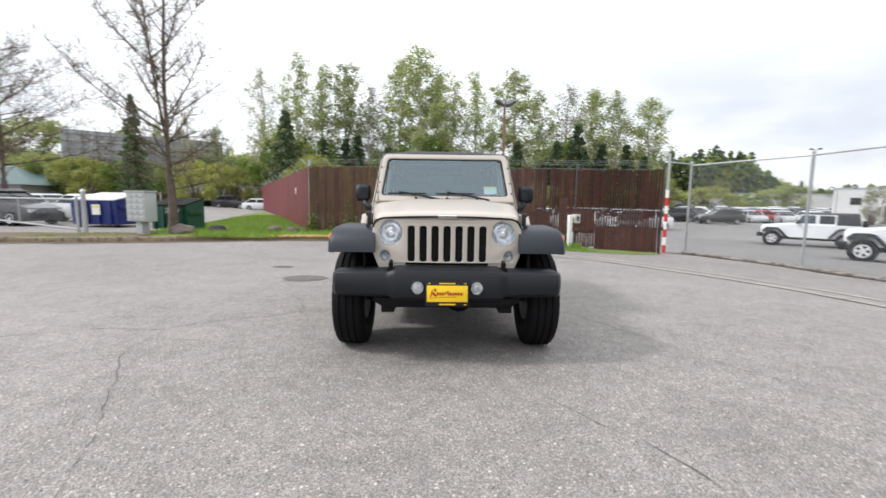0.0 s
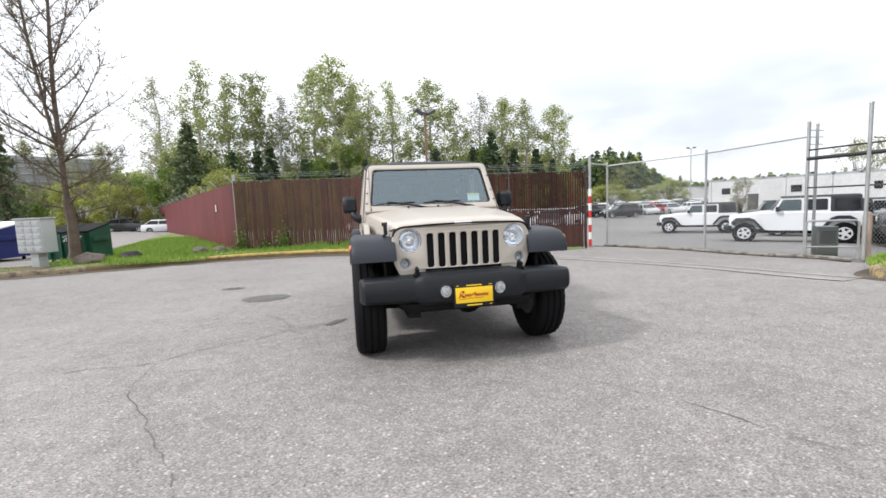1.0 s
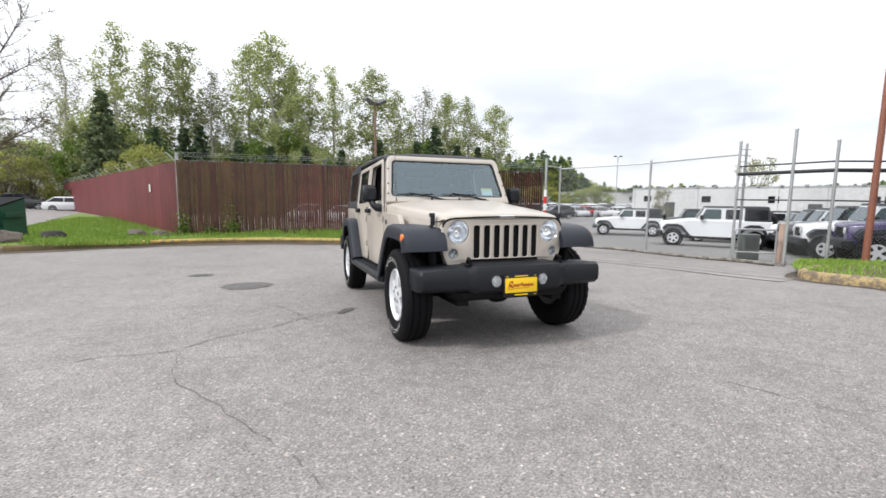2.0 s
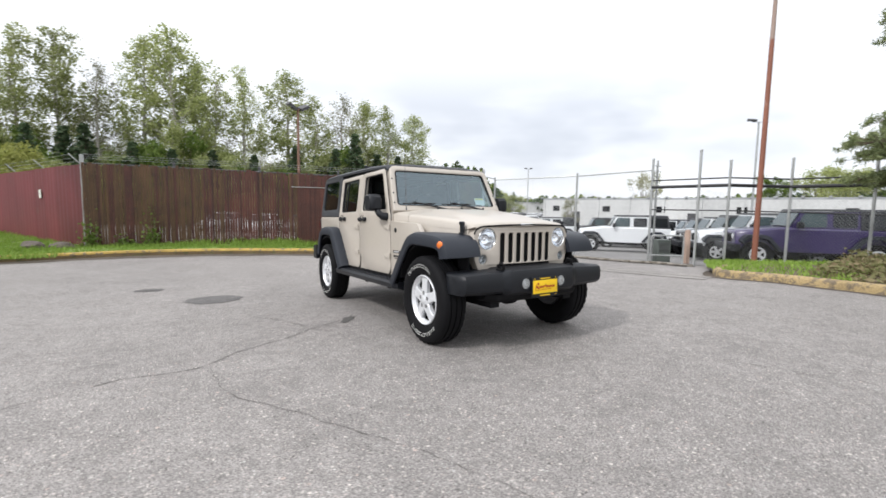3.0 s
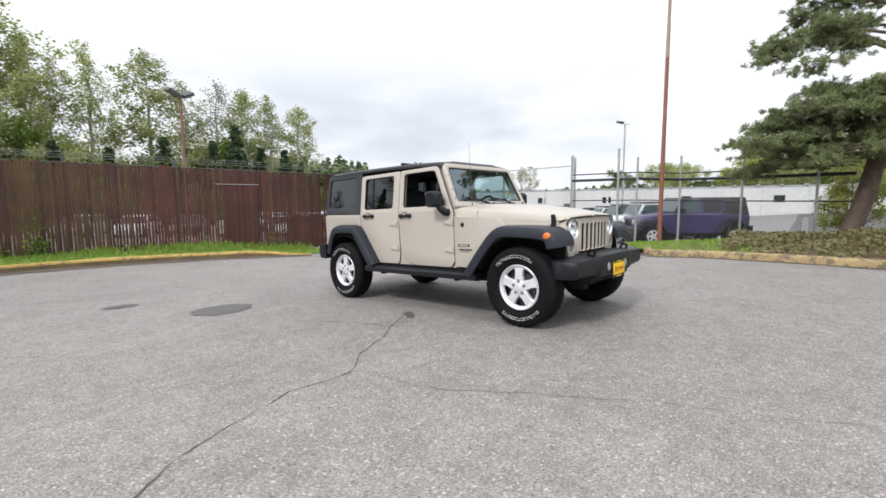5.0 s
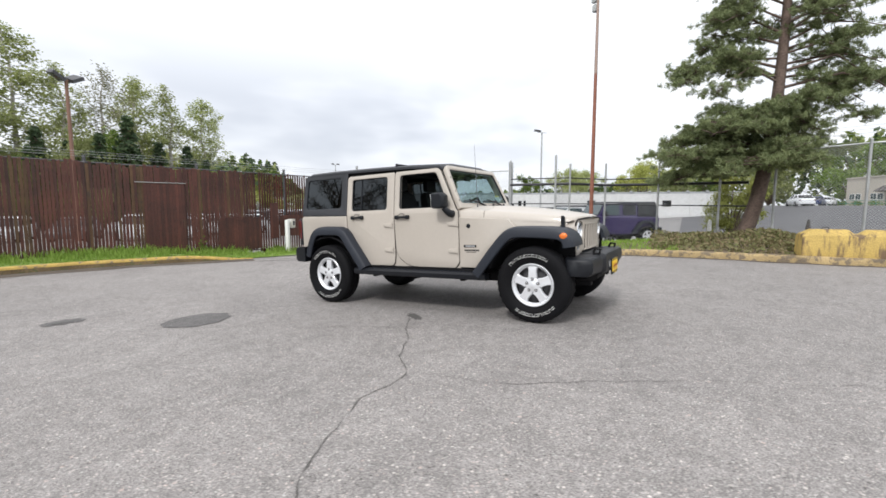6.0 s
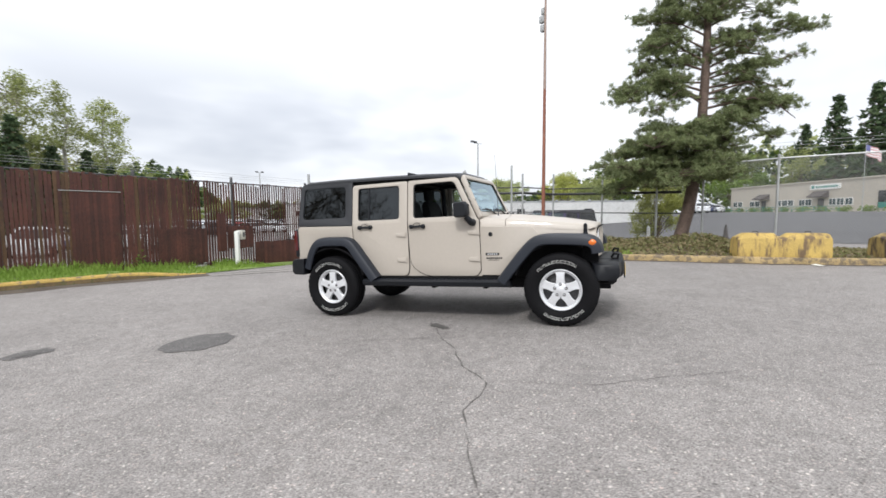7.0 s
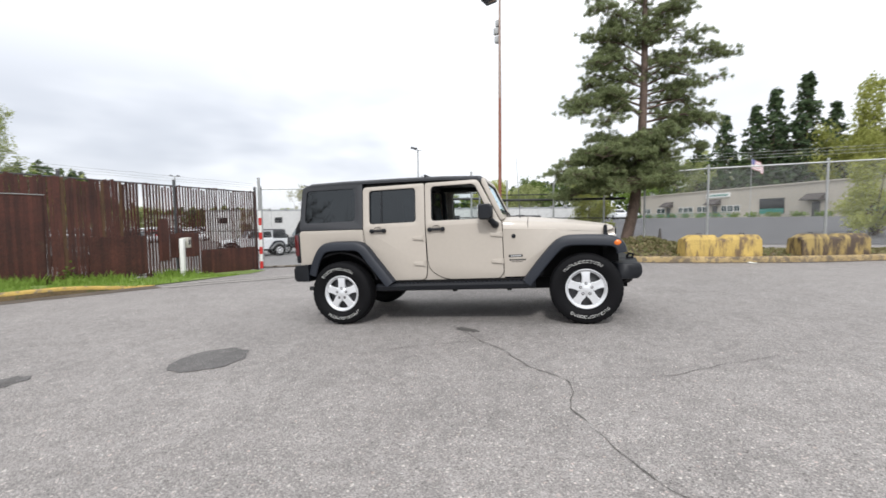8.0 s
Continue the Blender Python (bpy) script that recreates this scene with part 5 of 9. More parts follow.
    spin(mesh_wheel_spare, [(3.53, 0.10), (3.64, 0.12), (3.65, 0.34), (3.67, 0.385), (3.72, 0.398), (3.84, 0.394), (3.885, 0.36), (3.895, 0.23), (3.86, 0.2), (3.855, 0.02)], (0.05, 0, 1.06), "Y", 48)
    part("spare_wheel", mesh_wheel_spare, RUBBER, car)
    bm = bmesh.new()
    rings = []
    for x, y1 in ((-0.930, 3.53), (-0.905, 3.575), (-0.6, 3.605), (0, 3.615), (0.6, 3.605), (0.905, 3.575), (0.930, 3.53)):
        rings.append([(x, 3.36, 0.56), (x, y1 - 0.03, 0.565), (x, y1, 0.60), (x, y1, 0.72), (x, y1 - 0.03, 0.765), (x, 3.36, 0.775)])
    loft(bm, rings)
    part("rear_bumper", bm, BLACK_PLASTIC, car, "black rear bumper")
    bm = bmesh.new()
    tube(bm, [(-0.69, 0.70, 1.23), (-0.692, 0.70, 1.27), (-0.70, 0.715, 1.93)], [0.010, 0.004, 0.0016], 6)
    part("aerial", bm, DARK_METAL, car)

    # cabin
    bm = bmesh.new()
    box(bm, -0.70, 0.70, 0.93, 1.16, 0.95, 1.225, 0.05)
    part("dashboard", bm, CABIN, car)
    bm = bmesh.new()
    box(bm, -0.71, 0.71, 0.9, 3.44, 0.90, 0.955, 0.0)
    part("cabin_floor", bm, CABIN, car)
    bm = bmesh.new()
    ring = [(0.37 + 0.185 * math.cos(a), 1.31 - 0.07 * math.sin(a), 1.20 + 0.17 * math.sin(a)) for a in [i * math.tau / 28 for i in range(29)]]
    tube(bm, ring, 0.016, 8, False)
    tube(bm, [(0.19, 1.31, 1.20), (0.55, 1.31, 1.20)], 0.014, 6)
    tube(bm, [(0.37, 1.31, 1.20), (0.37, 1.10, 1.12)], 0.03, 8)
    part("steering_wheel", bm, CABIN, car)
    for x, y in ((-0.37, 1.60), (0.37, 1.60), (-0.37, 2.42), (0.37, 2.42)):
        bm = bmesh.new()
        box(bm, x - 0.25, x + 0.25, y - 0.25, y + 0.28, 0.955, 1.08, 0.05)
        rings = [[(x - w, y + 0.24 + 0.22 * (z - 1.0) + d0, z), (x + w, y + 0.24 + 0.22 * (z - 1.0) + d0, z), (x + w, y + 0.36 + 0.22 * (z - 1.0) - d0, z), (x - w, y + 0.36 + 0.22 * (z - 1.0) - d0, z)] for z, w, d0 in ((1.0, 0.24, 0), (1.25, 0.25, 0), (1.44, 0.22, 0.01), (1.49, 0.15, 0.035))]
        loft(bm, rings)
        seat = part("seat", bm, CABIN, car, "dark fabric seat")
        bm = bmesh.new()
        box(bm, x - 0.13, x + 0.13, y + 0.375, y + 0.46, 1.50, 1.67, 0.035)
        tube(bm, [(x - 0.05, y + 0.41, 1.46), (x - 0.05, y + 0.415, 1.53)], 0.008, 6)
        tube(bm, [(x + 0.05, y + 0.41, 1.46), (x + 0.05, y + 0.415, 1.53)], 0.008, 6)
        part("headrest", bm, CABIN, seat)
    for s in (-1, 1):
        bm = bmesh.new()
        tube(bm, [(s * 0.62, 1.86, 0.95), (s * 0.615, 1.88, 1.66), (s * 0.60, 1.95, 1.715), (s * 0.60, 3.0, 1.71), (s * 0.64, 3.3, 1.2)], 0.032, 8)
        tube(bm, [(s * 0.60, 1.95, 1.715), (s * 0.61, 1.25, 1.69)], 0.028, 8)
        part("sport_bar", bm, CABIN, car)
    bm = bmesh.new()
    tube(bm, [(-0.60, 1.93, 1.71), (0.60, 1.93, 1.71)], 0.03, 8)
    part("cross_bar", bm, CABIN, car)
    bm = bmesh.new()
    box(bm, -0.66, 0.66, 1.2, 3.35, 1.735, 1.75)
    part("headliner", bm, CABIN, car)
    for s in (-1, 1):
        mesh_wheel(car, s * 0.787, FY, 0.398, s, face=0.085)
        mesh_wheel(car, s * 0.787, RY, 0.398, s, face=0.085)
    return car


CAR_Z = land(0, 3.6)
CAR_TILT = math.degrees(math.atan2(land(0, 6.543) - land(0, 3.6), 2.943))
hero_car(pose(-0.028, 3.6, CAR_Z, CAR_TILT, 0, 0) @ Matrix.Diagonal((0.966, 1, 1, 1)))


# ---------------------------------------------------------------- cracks in the yard
crack("crack", [(-0.95, 5.1), (-1.30, 4.88), (-1.60, 4.67), (-1.95, 4.45), (-2.35, 4.20), (-2.58, 3.98), (-2.80, 3.93), (-3.14, 3.94), (-3.44, 3.82), (-3.70, 3.68), (-3.95, 3.50), (-4.5, 3.05), (-5.3, 2.7)], 0.0135, 1)
crack("crack", [(-2.58, 3.92), (-2.56, 3.50), (-2.42, 3.08), (-2.09, 2.50), (-1.83, 2.09), (-1.68, 1.79), (-1.53, 1.53), (-1.38, 1.22), (-1.05, 0.5), (-0.7, -0.3)], 0.0062, 2)
crack("crack", [(-1.98, 5.75), (-1.74, 5.16), (-1.59, 4.65), (-1.31, 4.08), (-1.2, 3.6)], 0.0060, 3)
crack("crack", [(1.35, 4.9), (1.44, 4.62), (1.82, 3.74), (2.09, 3.02), (2.47, 2.54), (3.2, 1.9)], 0.0070, 4)
crack("crack", [(0.55, 2.5), (0.77, 2.17), (0.99, 1.91), (1.12, 1.59), (1.4, 1.1)], 0.0080, 5)
crack("crack", [(-2.73, 7.16), (-2.49, 6.72), (-2.23, 6.30), (-2.06, 5.80), (-1.78, 5.31), (-1.56, 4.72)], 0.0060, 6)
crack("crack", [(-2.80, 3.93), (-2.95, 3.72), (-3.02, 3.60)], 0.0055, 7)


# ---------------------------------------------------------------- fences
def post(bm, x, y, z0, z1, r=0.03, n=12):
    tube(bm, [(x, y, z0), (x, y, z1)], r, n)
    spin(bm, [(z1, r * 1.25), (z1 + r * 0.7, r * 1.0), (z1 + r * 1.3, 0.004)], (x, y, 0), "Z", n)
    return bm


def fence_wire(p, q, z0a, z1a, z0b, z1b, pitch, r, name, parent, mat=WIRE):
    """Woven wire between two posts: two families of slanting strands."""
    P, Q = Vector(p).to_2d(), Vector(q).to_2d()
    L = (Q - P).length
    d = (Q - P) / L
    nrm = Vector((-d.y, d.x))
    H = max(z1a - z0a, z1b - z0b)
    verts, faces = [], []
    for sgn in (1, -1):
        k = -H if sgn > 0 else 0.0
        while k < (L if sgn > 0 else L + H):
            if sgn > 0:
                s0, s1 = max(k, 0), min(k + H, L)
                h0, h1 = s0 - k, s1 - k
            else:
                s0, s1 = max(k - H, 0), min(k, L)
                h0, h1 = k - s0, k - s1
            k += pitch
            if s1 - s0 < 0.02:
                continue
            pts = []
            for s, h in ((s0, h0), (s1, h1)):
                t = s / L
                z0, z1 = z0a + (z0b - z0a) * t, z1a + (z1b - z1a) * t
                pts.append((s, z0 + (z1 - z0) * h / H))
            b = len(verts)
            for s, z in pts:
                xy = P + d * s
                for a in (0, 2.094, 4.189):
                    o = nrm * (r * math.cos(a) + 0.004 * sgn)
                    verts.append((xy.x + o.x, xy.y + o.y, z + r * math.sin(a)))
            for i in range(3):
                j = (i + 1) % 3
                faces.append((b + i, b + j, b + 3 + j, b + 3 + i))
    return tagged(mesh_of(name, verts, faces, mat, parent), kind="stuff")


def wire_fence(name, label, posts, tops, rails=True, pitch=0.085, mesh_top=None, foot=0.05, wire=0.0021):
    """A chain-link fence: posts, top rail, woven wire."""
    x, y = posts[0]
    th = thing(name, label, "fence", Matrix())
    for (x, y), h in zip(posts, tops):
        bm = bmesh.new()
        post(bm, x, y, land(x, y) - 0.05, h, 0.033)
        part("post", bm, GALV, th)
    for i, ((a, b), (c, d)) in enumerate(zip(posts, posts[1:])):
        ha, hb = (mesh_top[i], mesh_top[i + 1]) if mesh_top else (tops[i] - 0.08, tops[i + 1] - 0.08)
        if rails:
            bm = bmesh.new()
            tube(bm, [(a, b, ha), (c, d, hb)], 0.022, 8)
            part("top_rail", bm, GALV, th)
        fence_wire((a, b), (c, d), land(a, b) + foot, ha, land(c, d) + foot, hb, pitch, wire, "wire_mesh", th)
    return th


# gate fence of the car lot
wire_fence("chain_link_fence", "galvanised chain-link fence along the car lot", [(7.95, 13.86), (9.32, 10.95), (9.72, 8.35)], [2.38, 2.44, 2.75], mesh_top=[2.30, 2.36, 2.42], wire=0.0030)
lot_fence = wire_fence("chain_link_fence", "chain-link fence with black rails beside the bed", [(8.62, 6.35), (9.92, 6.25), (11.25, 5.35), (10.85, 3.6), (10.25, 1.9)], [2.72, 2.55, 2.62, 2.5, 2.5], rails=False, mesh_top=[1.75, 1.7, 1.7, 1.75, 1.8])
for zz, r, mat, nm in ((1.90, 0.045, PIPE_BLACK, "black_rail"), (2.10, 0.020, PIPE_BLACK, "upper_rail"), (1.22, 0.018, PIPE_BLACK, "middle_rail")):
    bm = bmesh.new()
    tube(bm, [(9.72, 8.35, zz), (9.92, 6.28, zz), (11.25, 5.38, zz - 0.02), (10.87, 3.6, zz - 0.05), (10.2, 1.2, zz - 0.08)], r, 8)
    part(nm, bm, mat, lot_fence, "dark steel rail")
bed_fence = wire_fence("chain_link_fence", "tall galvanised chain-link fence along the street", [(10.15, 0.60), (9.70, -1.20), (9.35, -4.30), (9.0, -7.6), (8.7, -11.0)], [2.72, 2.78, 2.82, 2.86, 2.9], foot=0.25, pitch=0.075, wire=0.0030)
for zz in (2.95, 3.05, 3.15):
    bm = bmesh.new()
    tube(bm, [(10.25 + (zz - 2.75) * 0.5, 0.60, zz), (9.8 + (zz - 2.75) * 0.5, -1.2, zz + 0.02), (9.45 + (zz - 2.75) * 0.5, -4.3, zz + 0.05), (9.1 + (zz - 2.75) * 0.5, -7.6, zz + 0.08), (8.8 + (zz - 2.75) * 0.5, -11, zz + 0.1)], 0.004, 5)
    part("barbed_wire", bm, WIRE, bed_fence)

# tall double gate post with rungs beside the lot entrance
gp = thing("gate_mast", "tall galvanised double gate post with short rungs", "gate post", Matrix())
for dx in (0.0, 0.24):
    bm = bmesh.new()
    post(bm, 9.86 + dx, 8.45, land(9.9, 8.4) - 0.05, 2.72, 0.032)
    part("upright", bm, GALV, gp)
for zz in (2.25, 2.42, 2.58):
    bm = bmesh.new()
    tube(bm, [(9.84, 8.45, zz), (10.28, 8.45, zz)], 0.012, 6)
    part("rung", bm, GALV, gp)
# utility box and pipe guard beside it
ub = thing("utility_box", "grey-green steel utility box with a vented front", "utility box", pose(9.95, 8.06, land(9.95, 8.06), 0, 0, -35))
bm = bmesh.new()
box(bm, -0.20, 0.20, -0.16, 0.16, 0, 0.74, 0.02)
part("cabinet", bm, grain("box_green", (0.10, 0.115, 0.105), rough=0.5, var=0.15), ub)
for i in range(6):
    bm = bmesh.new()
    box(bm, -0.15, 0.15, -0.172, -0.16, 0.36 + i * 0.05, 0.385 + i * 0.05)
    part("louvre", bm, DARK_METAL, ub)
pg = thing("pipe_guard", "galvanised pipe guard round the utility box", "guard rail", pose(9.95, 8.06, land(9.95, 8.06), 0, 0, -35))
bm = bmesh.new()
tube(bm, [(-0.45, -0.30, 0), (-0.45, -0.30, 0.83), (-0.40, -0.30, 0.88), (0.45, -0.30, 0.88), (0.50, -0.30, 0.83), (0.50, -0.30, 0)], 0.025, 8)
part("hoop", bm, GALV, pg)
bm = bmesh.new()
tube(bm, [(-0.45, -0.30, 0.28), (0.50, -0.30, 0.28)], 0.022, 8)
part("lower_bar", bm, GALV, pg)
bo = thing("bollard", "pale concrete-filled pipe bollard beside the lot", "bollard", pose(10.55, 7.62, land(10.55, 7.62)))
bm = bmesh.new()
spin(bm, [(0, 0.085), (0.98, 0.085), (1.04, 0.06), (1.06, 0.01)], (0, 0, 0), "Z", 16)
part("pipe", bm, grain("bollard_pale", (0.42, 0.30, 0.24), rough=0.7, var=0.2), bo)
# overhead rail over the gate opening
orr = thing("overhead_gate_rail", "thin overhead rail across the lot gate opening", "gate rail", Matrix())
bm = bmesh.new()
tube(bm, [(6.95, 13.25, 2.34), (7.45, 13.55, 2.34), (7.95, 13.86, 2.34)], 0.020, 8)
part("rail", bm, GALV, orr)

# red and white striped post at the end of the brown fence
sp = thing("striped_post", "steel gate post with red and white bands", "gate post", pose(6.88, 13.18, land(6.88, 13.18)))
bm = bmesh.new()
tube(bm, [(0, 0, -0.05), (0, 0, 3.05)], 0.045, 12)
part("pole", bm, GALV, sp)
for i in range(8):
    bm = bmesh.new()
    tube(bm, [(0, 0, 0.05 + i * 0.24), (0, 0, 0.05 + (i + 1) * 0.24)], 0.052, 14)
    part("band", bm, RED_PAINT if i % 2 == 0 else WHITE_PAINT, sp)
# white pedestal with a keypad box in the grass
kp = thing("keypad_pedestal", "white steel gate keypad pedestal in the grass", "keypad post", pose(4.08, 13.62, land(4.08, 13.62), 0, 0, 20))
bm = bmesh.new()
box(bm, -0.055, 0.055, -0.055, 0.055, -0.05, 1.05, 0.012)
part("column", bm, WHITE_PAINT, kp)
bm = bmesh.new()
box(bm, -0.05, 0.26, -0.05, 0.05, 0.97, 1.06, 0.012)
part("arm", bm, WHITE_PAINT, kp)
bm = bmesh.new()
box(bm, 0.12, 0.32, -0.10, 0.08, 0.80, 1.08, 0.015)
bx = part("keypad_box", bm, grain("keypad_grey", (0.55, 0.53, 0.48), rough=0.5, var=0.12), kp)
bm = bmesh.new()
box(bm, 0.17, 0.27, -0.108, -0.099, 0.88, 1.02, 0.004)
part("keypad", bm, DARK_METAL, bx)


# brown slatted fence: posts, rails, barbed wire now, its slats at the end of the file
fence_brown = thing("slatted_fence", "tall chain-link fence with weathered brown slats", "fence", Matrix())
FDIR = (FENCE_B - FENCE_A).normalized()
FLEN = (FENCE_B - FENCE_A).length
FNRM = Vector((FDIR.y, -FDIR.x, 0))          # towards the yard


def fence_top(t):
    return 2.40 - 0.26 * t


for i in range(6):
    t = i / 5
    p = FENCE_A.lerp(FENCE_B, t) - FNRM * 0.06
    bm = bmesh.new()
    tube(bm, [(p.x, p.y, land(p.x, p.y) - 0.1), (p.x, p.y, fence_top(t) + (0.14 if i else 0.22))], 0.04 if i else 0.055, 10)
    part("post", bm, GALV if i == 0 else DARK_METAL, fence_brown)
for f, r in ((0.985, 0.022), (0.5, 0.018), (0.06, 0.016)):
    bm = bmesh.new()
    za, zb = land(*FENCE_A.xy), land(*FENCE_B.xy)
    a, b = FENCE_A - FNRM * 0.03, FENCE_B - FNRM * 0.03
    tube(bm, [(a.x, a.y, za + (fence_top(0) - za) * f), (b.x, b.y, zb + (fence_top(1) - zb) * f)], r, 6)
    part("rail", bm, DARK_METAL, fence_brown)
for k in range(3):
    bm = bmesh.new()
    pts = [FENCE_A.lerp(FENCE_B, i / 40) + Vector((0, 0, fence_top(i / 40) + 0.10 + 0.07 * k + 0.02 * noise.noise((i * 0.6, k, 0)))) - FNRM * 0.05 * k for i in range(41)]
    tube(bm, pts, 0.0035, 4)
    part("barbed_wire", bm, WIRE, fence_brown)

# red panel fence running back
fence_red = thing("panel_fence", "long dark red metal panel fence with barbed wire", "fence", Matrix())
RDIR = (RED_END - FENCE_A).normalized()
RLEN = (RED_END - FENCE_A).length
for k in range(3):
    bm = bmesh.new()
    pts = [FENCE_A.lerp(RED_END, i / 40) + Vector((-0.05 - 0.10 * k, 0, 2.30 + 0.10 + 0.10 * k + 0.02 * noise.noise((i * 0.6, k, 5)))) for i in range(41)]
    tube(bm, pts, 0.004, 4)
    part("barbed_wire", bm, WIRE, fence_red)
for i in range(16):
    p = FENCE_A.lerp(RED_END, i / 15.0)
    bm = bmesh.new()
    tube(bm, [(p.x + 0.04, p.y, land(p.x, p.y)), (p.x + 0.04, p.y, 2.28), (p.x - 0.28, p.y, 2.62)], 0.016, 8)
    part("post", bm, GALV, fence_red)

# flat boards on the brown fence
for t0, t1, z0, z1, mat in ((0.495, 0.572, -0.20, 1.77, RUST_SLAT), (0.637, 0.736, -0.20, 0.80, RUST_SLAT), (0.760, 0.781, 0.10, 1.24, RUST_SLAT), (0.783, 0.846, 0.16, 0.84, RUST_SLAT), (0.850, 0.992, -0.42, 0.33, RUST_SLAT)):
    a, b = FENCE_A.lerp(FENCE_B, t0), FENCE_A.lerp(FENCE_B, t1)
    n_b = max(2, round((b - a).length / 0.075))
    for i in range(n_b):
        bm = bmesh.new()
        p, q = a.lerp(b, i / n_b) + FNRM * 0.018, a.lerp(b, (i + 0.97) / n_b) + FNRM * 0.018
        zb = z0 + 0.03 * noise.noise((i, t0 * 9, 0))
        ring = [p, q, q + FNRM * 0.02, p + FNRM * 0.02]
        loft(bm, [[(v.x, v.y, zb) for v in ring], [(v.x, v.y, z1 + 0.015 * noise.noise((i * 3.1, t0, 2))) for v in ring]])
        part("board", bm, mat, fence_brown, "closely set brown board")


# pale rail over the tall boards
bm = bmesh.new()
p, q = FENCE_A.lerp(FENCE_B, 0.480) + FNRM * 0.05, FENCE_A.lerp(FENCE_B, 0.576) + FNRM * 0.05
tube(bm, [(p.x, p.y, 1.79), (q.x, q.y, 1.78)], 0.010, 8)
part("lintel", bm, WIRE, fence_brown, "pale steel rail")


# ---------------------------------------------------------------- poles
def lamp_pole(name, label, x, y, top, r, mat, heads, z=None, upper=None, turn=0.0, size=1.0, arm=0.45, tip=0.0):
    z = land(x, y) if z is None else z
    th = thing(name, label, "street lamp", pose(x, y, z, 0, 0, turn))
    h = top - z
    bm = bmesh.new()
    tube(bm, [(0, 0, 0), (0, 0, h * (0.62 if upper else 1))], [r, r * 0.8], 14)
    part("pole", bm, mat, th)
    if upper:
        bm = bmesh.new()
        tube(bm, [(0, 0, h * 0.62), (0, 0, h)], [r * 0.8, r * 0.55], 14)
        part("upper_pole", bm, upper, th)
    bm = bmesh.new()
    spin(bm, [(0, r * 2.2), (0.05, r * 2.2), (0.09, r * 1.5)], (0, 0, 0), "Z", 14)
    part("base_flange", bm, CONCRETE, th)
    bm = bmesh.new()
    tube(bm, [(-arm, 0, h), (arm, 0, h)], 0.025, 8)
    part("cross_arm", bm, upper or mat, th)
    for s in heads:
        bm = bmesh.new()
        rings = [[(s * arm - 0.22, -0.16, h + 0.0), (s * arm + 0.22, -0.16, h), (s * arm + 0.22, 0.20, h + 0.06), (s * arm - 0.22, 0.20, h + 0.06)], [(s * arm - 0.22, -0.18, h + 0.12), (s * arm + 0.22, -0.18, h + 0.12), (s * arm + 0.18, 0.18, h + 0.24), (s * arm - 0.18, 0.18, h + 0.24)]]
        loft(bm, rings)
        HEAD = Matrix.Translation((s * arm, 0, h)) @ Matrix.Rotation(radians(-s * tip), 4, "Y") @ Matrix.Diagonal((size, size, size, 1)) @ Matrix.Translation((-s * arm, 0, -h))
        bm.transform(HEAD)
        hd = part("lamp_head", bm, DARK_METAL, th, "dark floodlight head")
        bm = bmesh.new()
        loft(bm, [[(s * arm - 0.19, -0.13, h - 0.004), (s * arm + 0.19, -0.13, h - 0.004), (s * arm + 0.19, 0.17, h + 0.050), (s * arm - 0.19, 0.17, h + 0.050)], [(s * arm - 0.19, -0.13, h + 0.004), (s * arm + 0.19, -0.13, h + 0.004), (s * arm + 0.19, 0.17, h + 0.058), (s * arm - 0.19, 0.17, h + 0.058)]])
        bm.transform(HEAD)
        part("lens", bm, LAMP_GLASS, hd)
    return th


main_pole = lamp_pole("street_lamp", "tall lamp pole, rust-red below and grey above", 9.85, 5.5, 8.85, 0.066, POLE_RED, (-1, 1), z=land(9.85, 5.5) + 0.05, upper=POLE_GREY, turn=60)
bm = bmesh.new()
spin(bm, [(-0.12, 0.20), (0.10, 0.18), (0.13, 0.12)], (0, 0, 0), "Z", 16)
part("footing", bm, POLE_RED, main_pole, "rust-stained footing")
for dz, w in ((7.55, 0.10), (7.85, 0.13), (8.1, 0.08)):
    bm = bmesh.new()
    box(bm, 0.02, 0.02 + w * 1.6, -0.07, 0.07, dz, dz + 0.22, 0.02)
    part("bracket_box", bm, GALV, main_pole)
lamp_pole("street_lamp", "slim grey lamp pole far in the car lot", 29.4, 14.0, 7.0, 0.07, GALV, (-1,), turn=-30)
lamp_pole("street_lamp", "slim twin-head lamp pole in the car lot", 50.0, 58.0, 8.2, 0.09, GALV, (-1, 1), turn=-30)
lamp_pole("street_lamp", "twin-head lamp pole far behind the car lot", 76.0, 51.0, 8.4, 0.10, GALV, (-1, 1), turn=-10)
lamp_pole("street_lamp", "brown twin floodlight pole behind the slatted fence", 4.55, 31.4, 7.75, 0.10, POLE_BROWN, (-1, 1), turn=15, size=1.5, arm=0.50, tip=28)

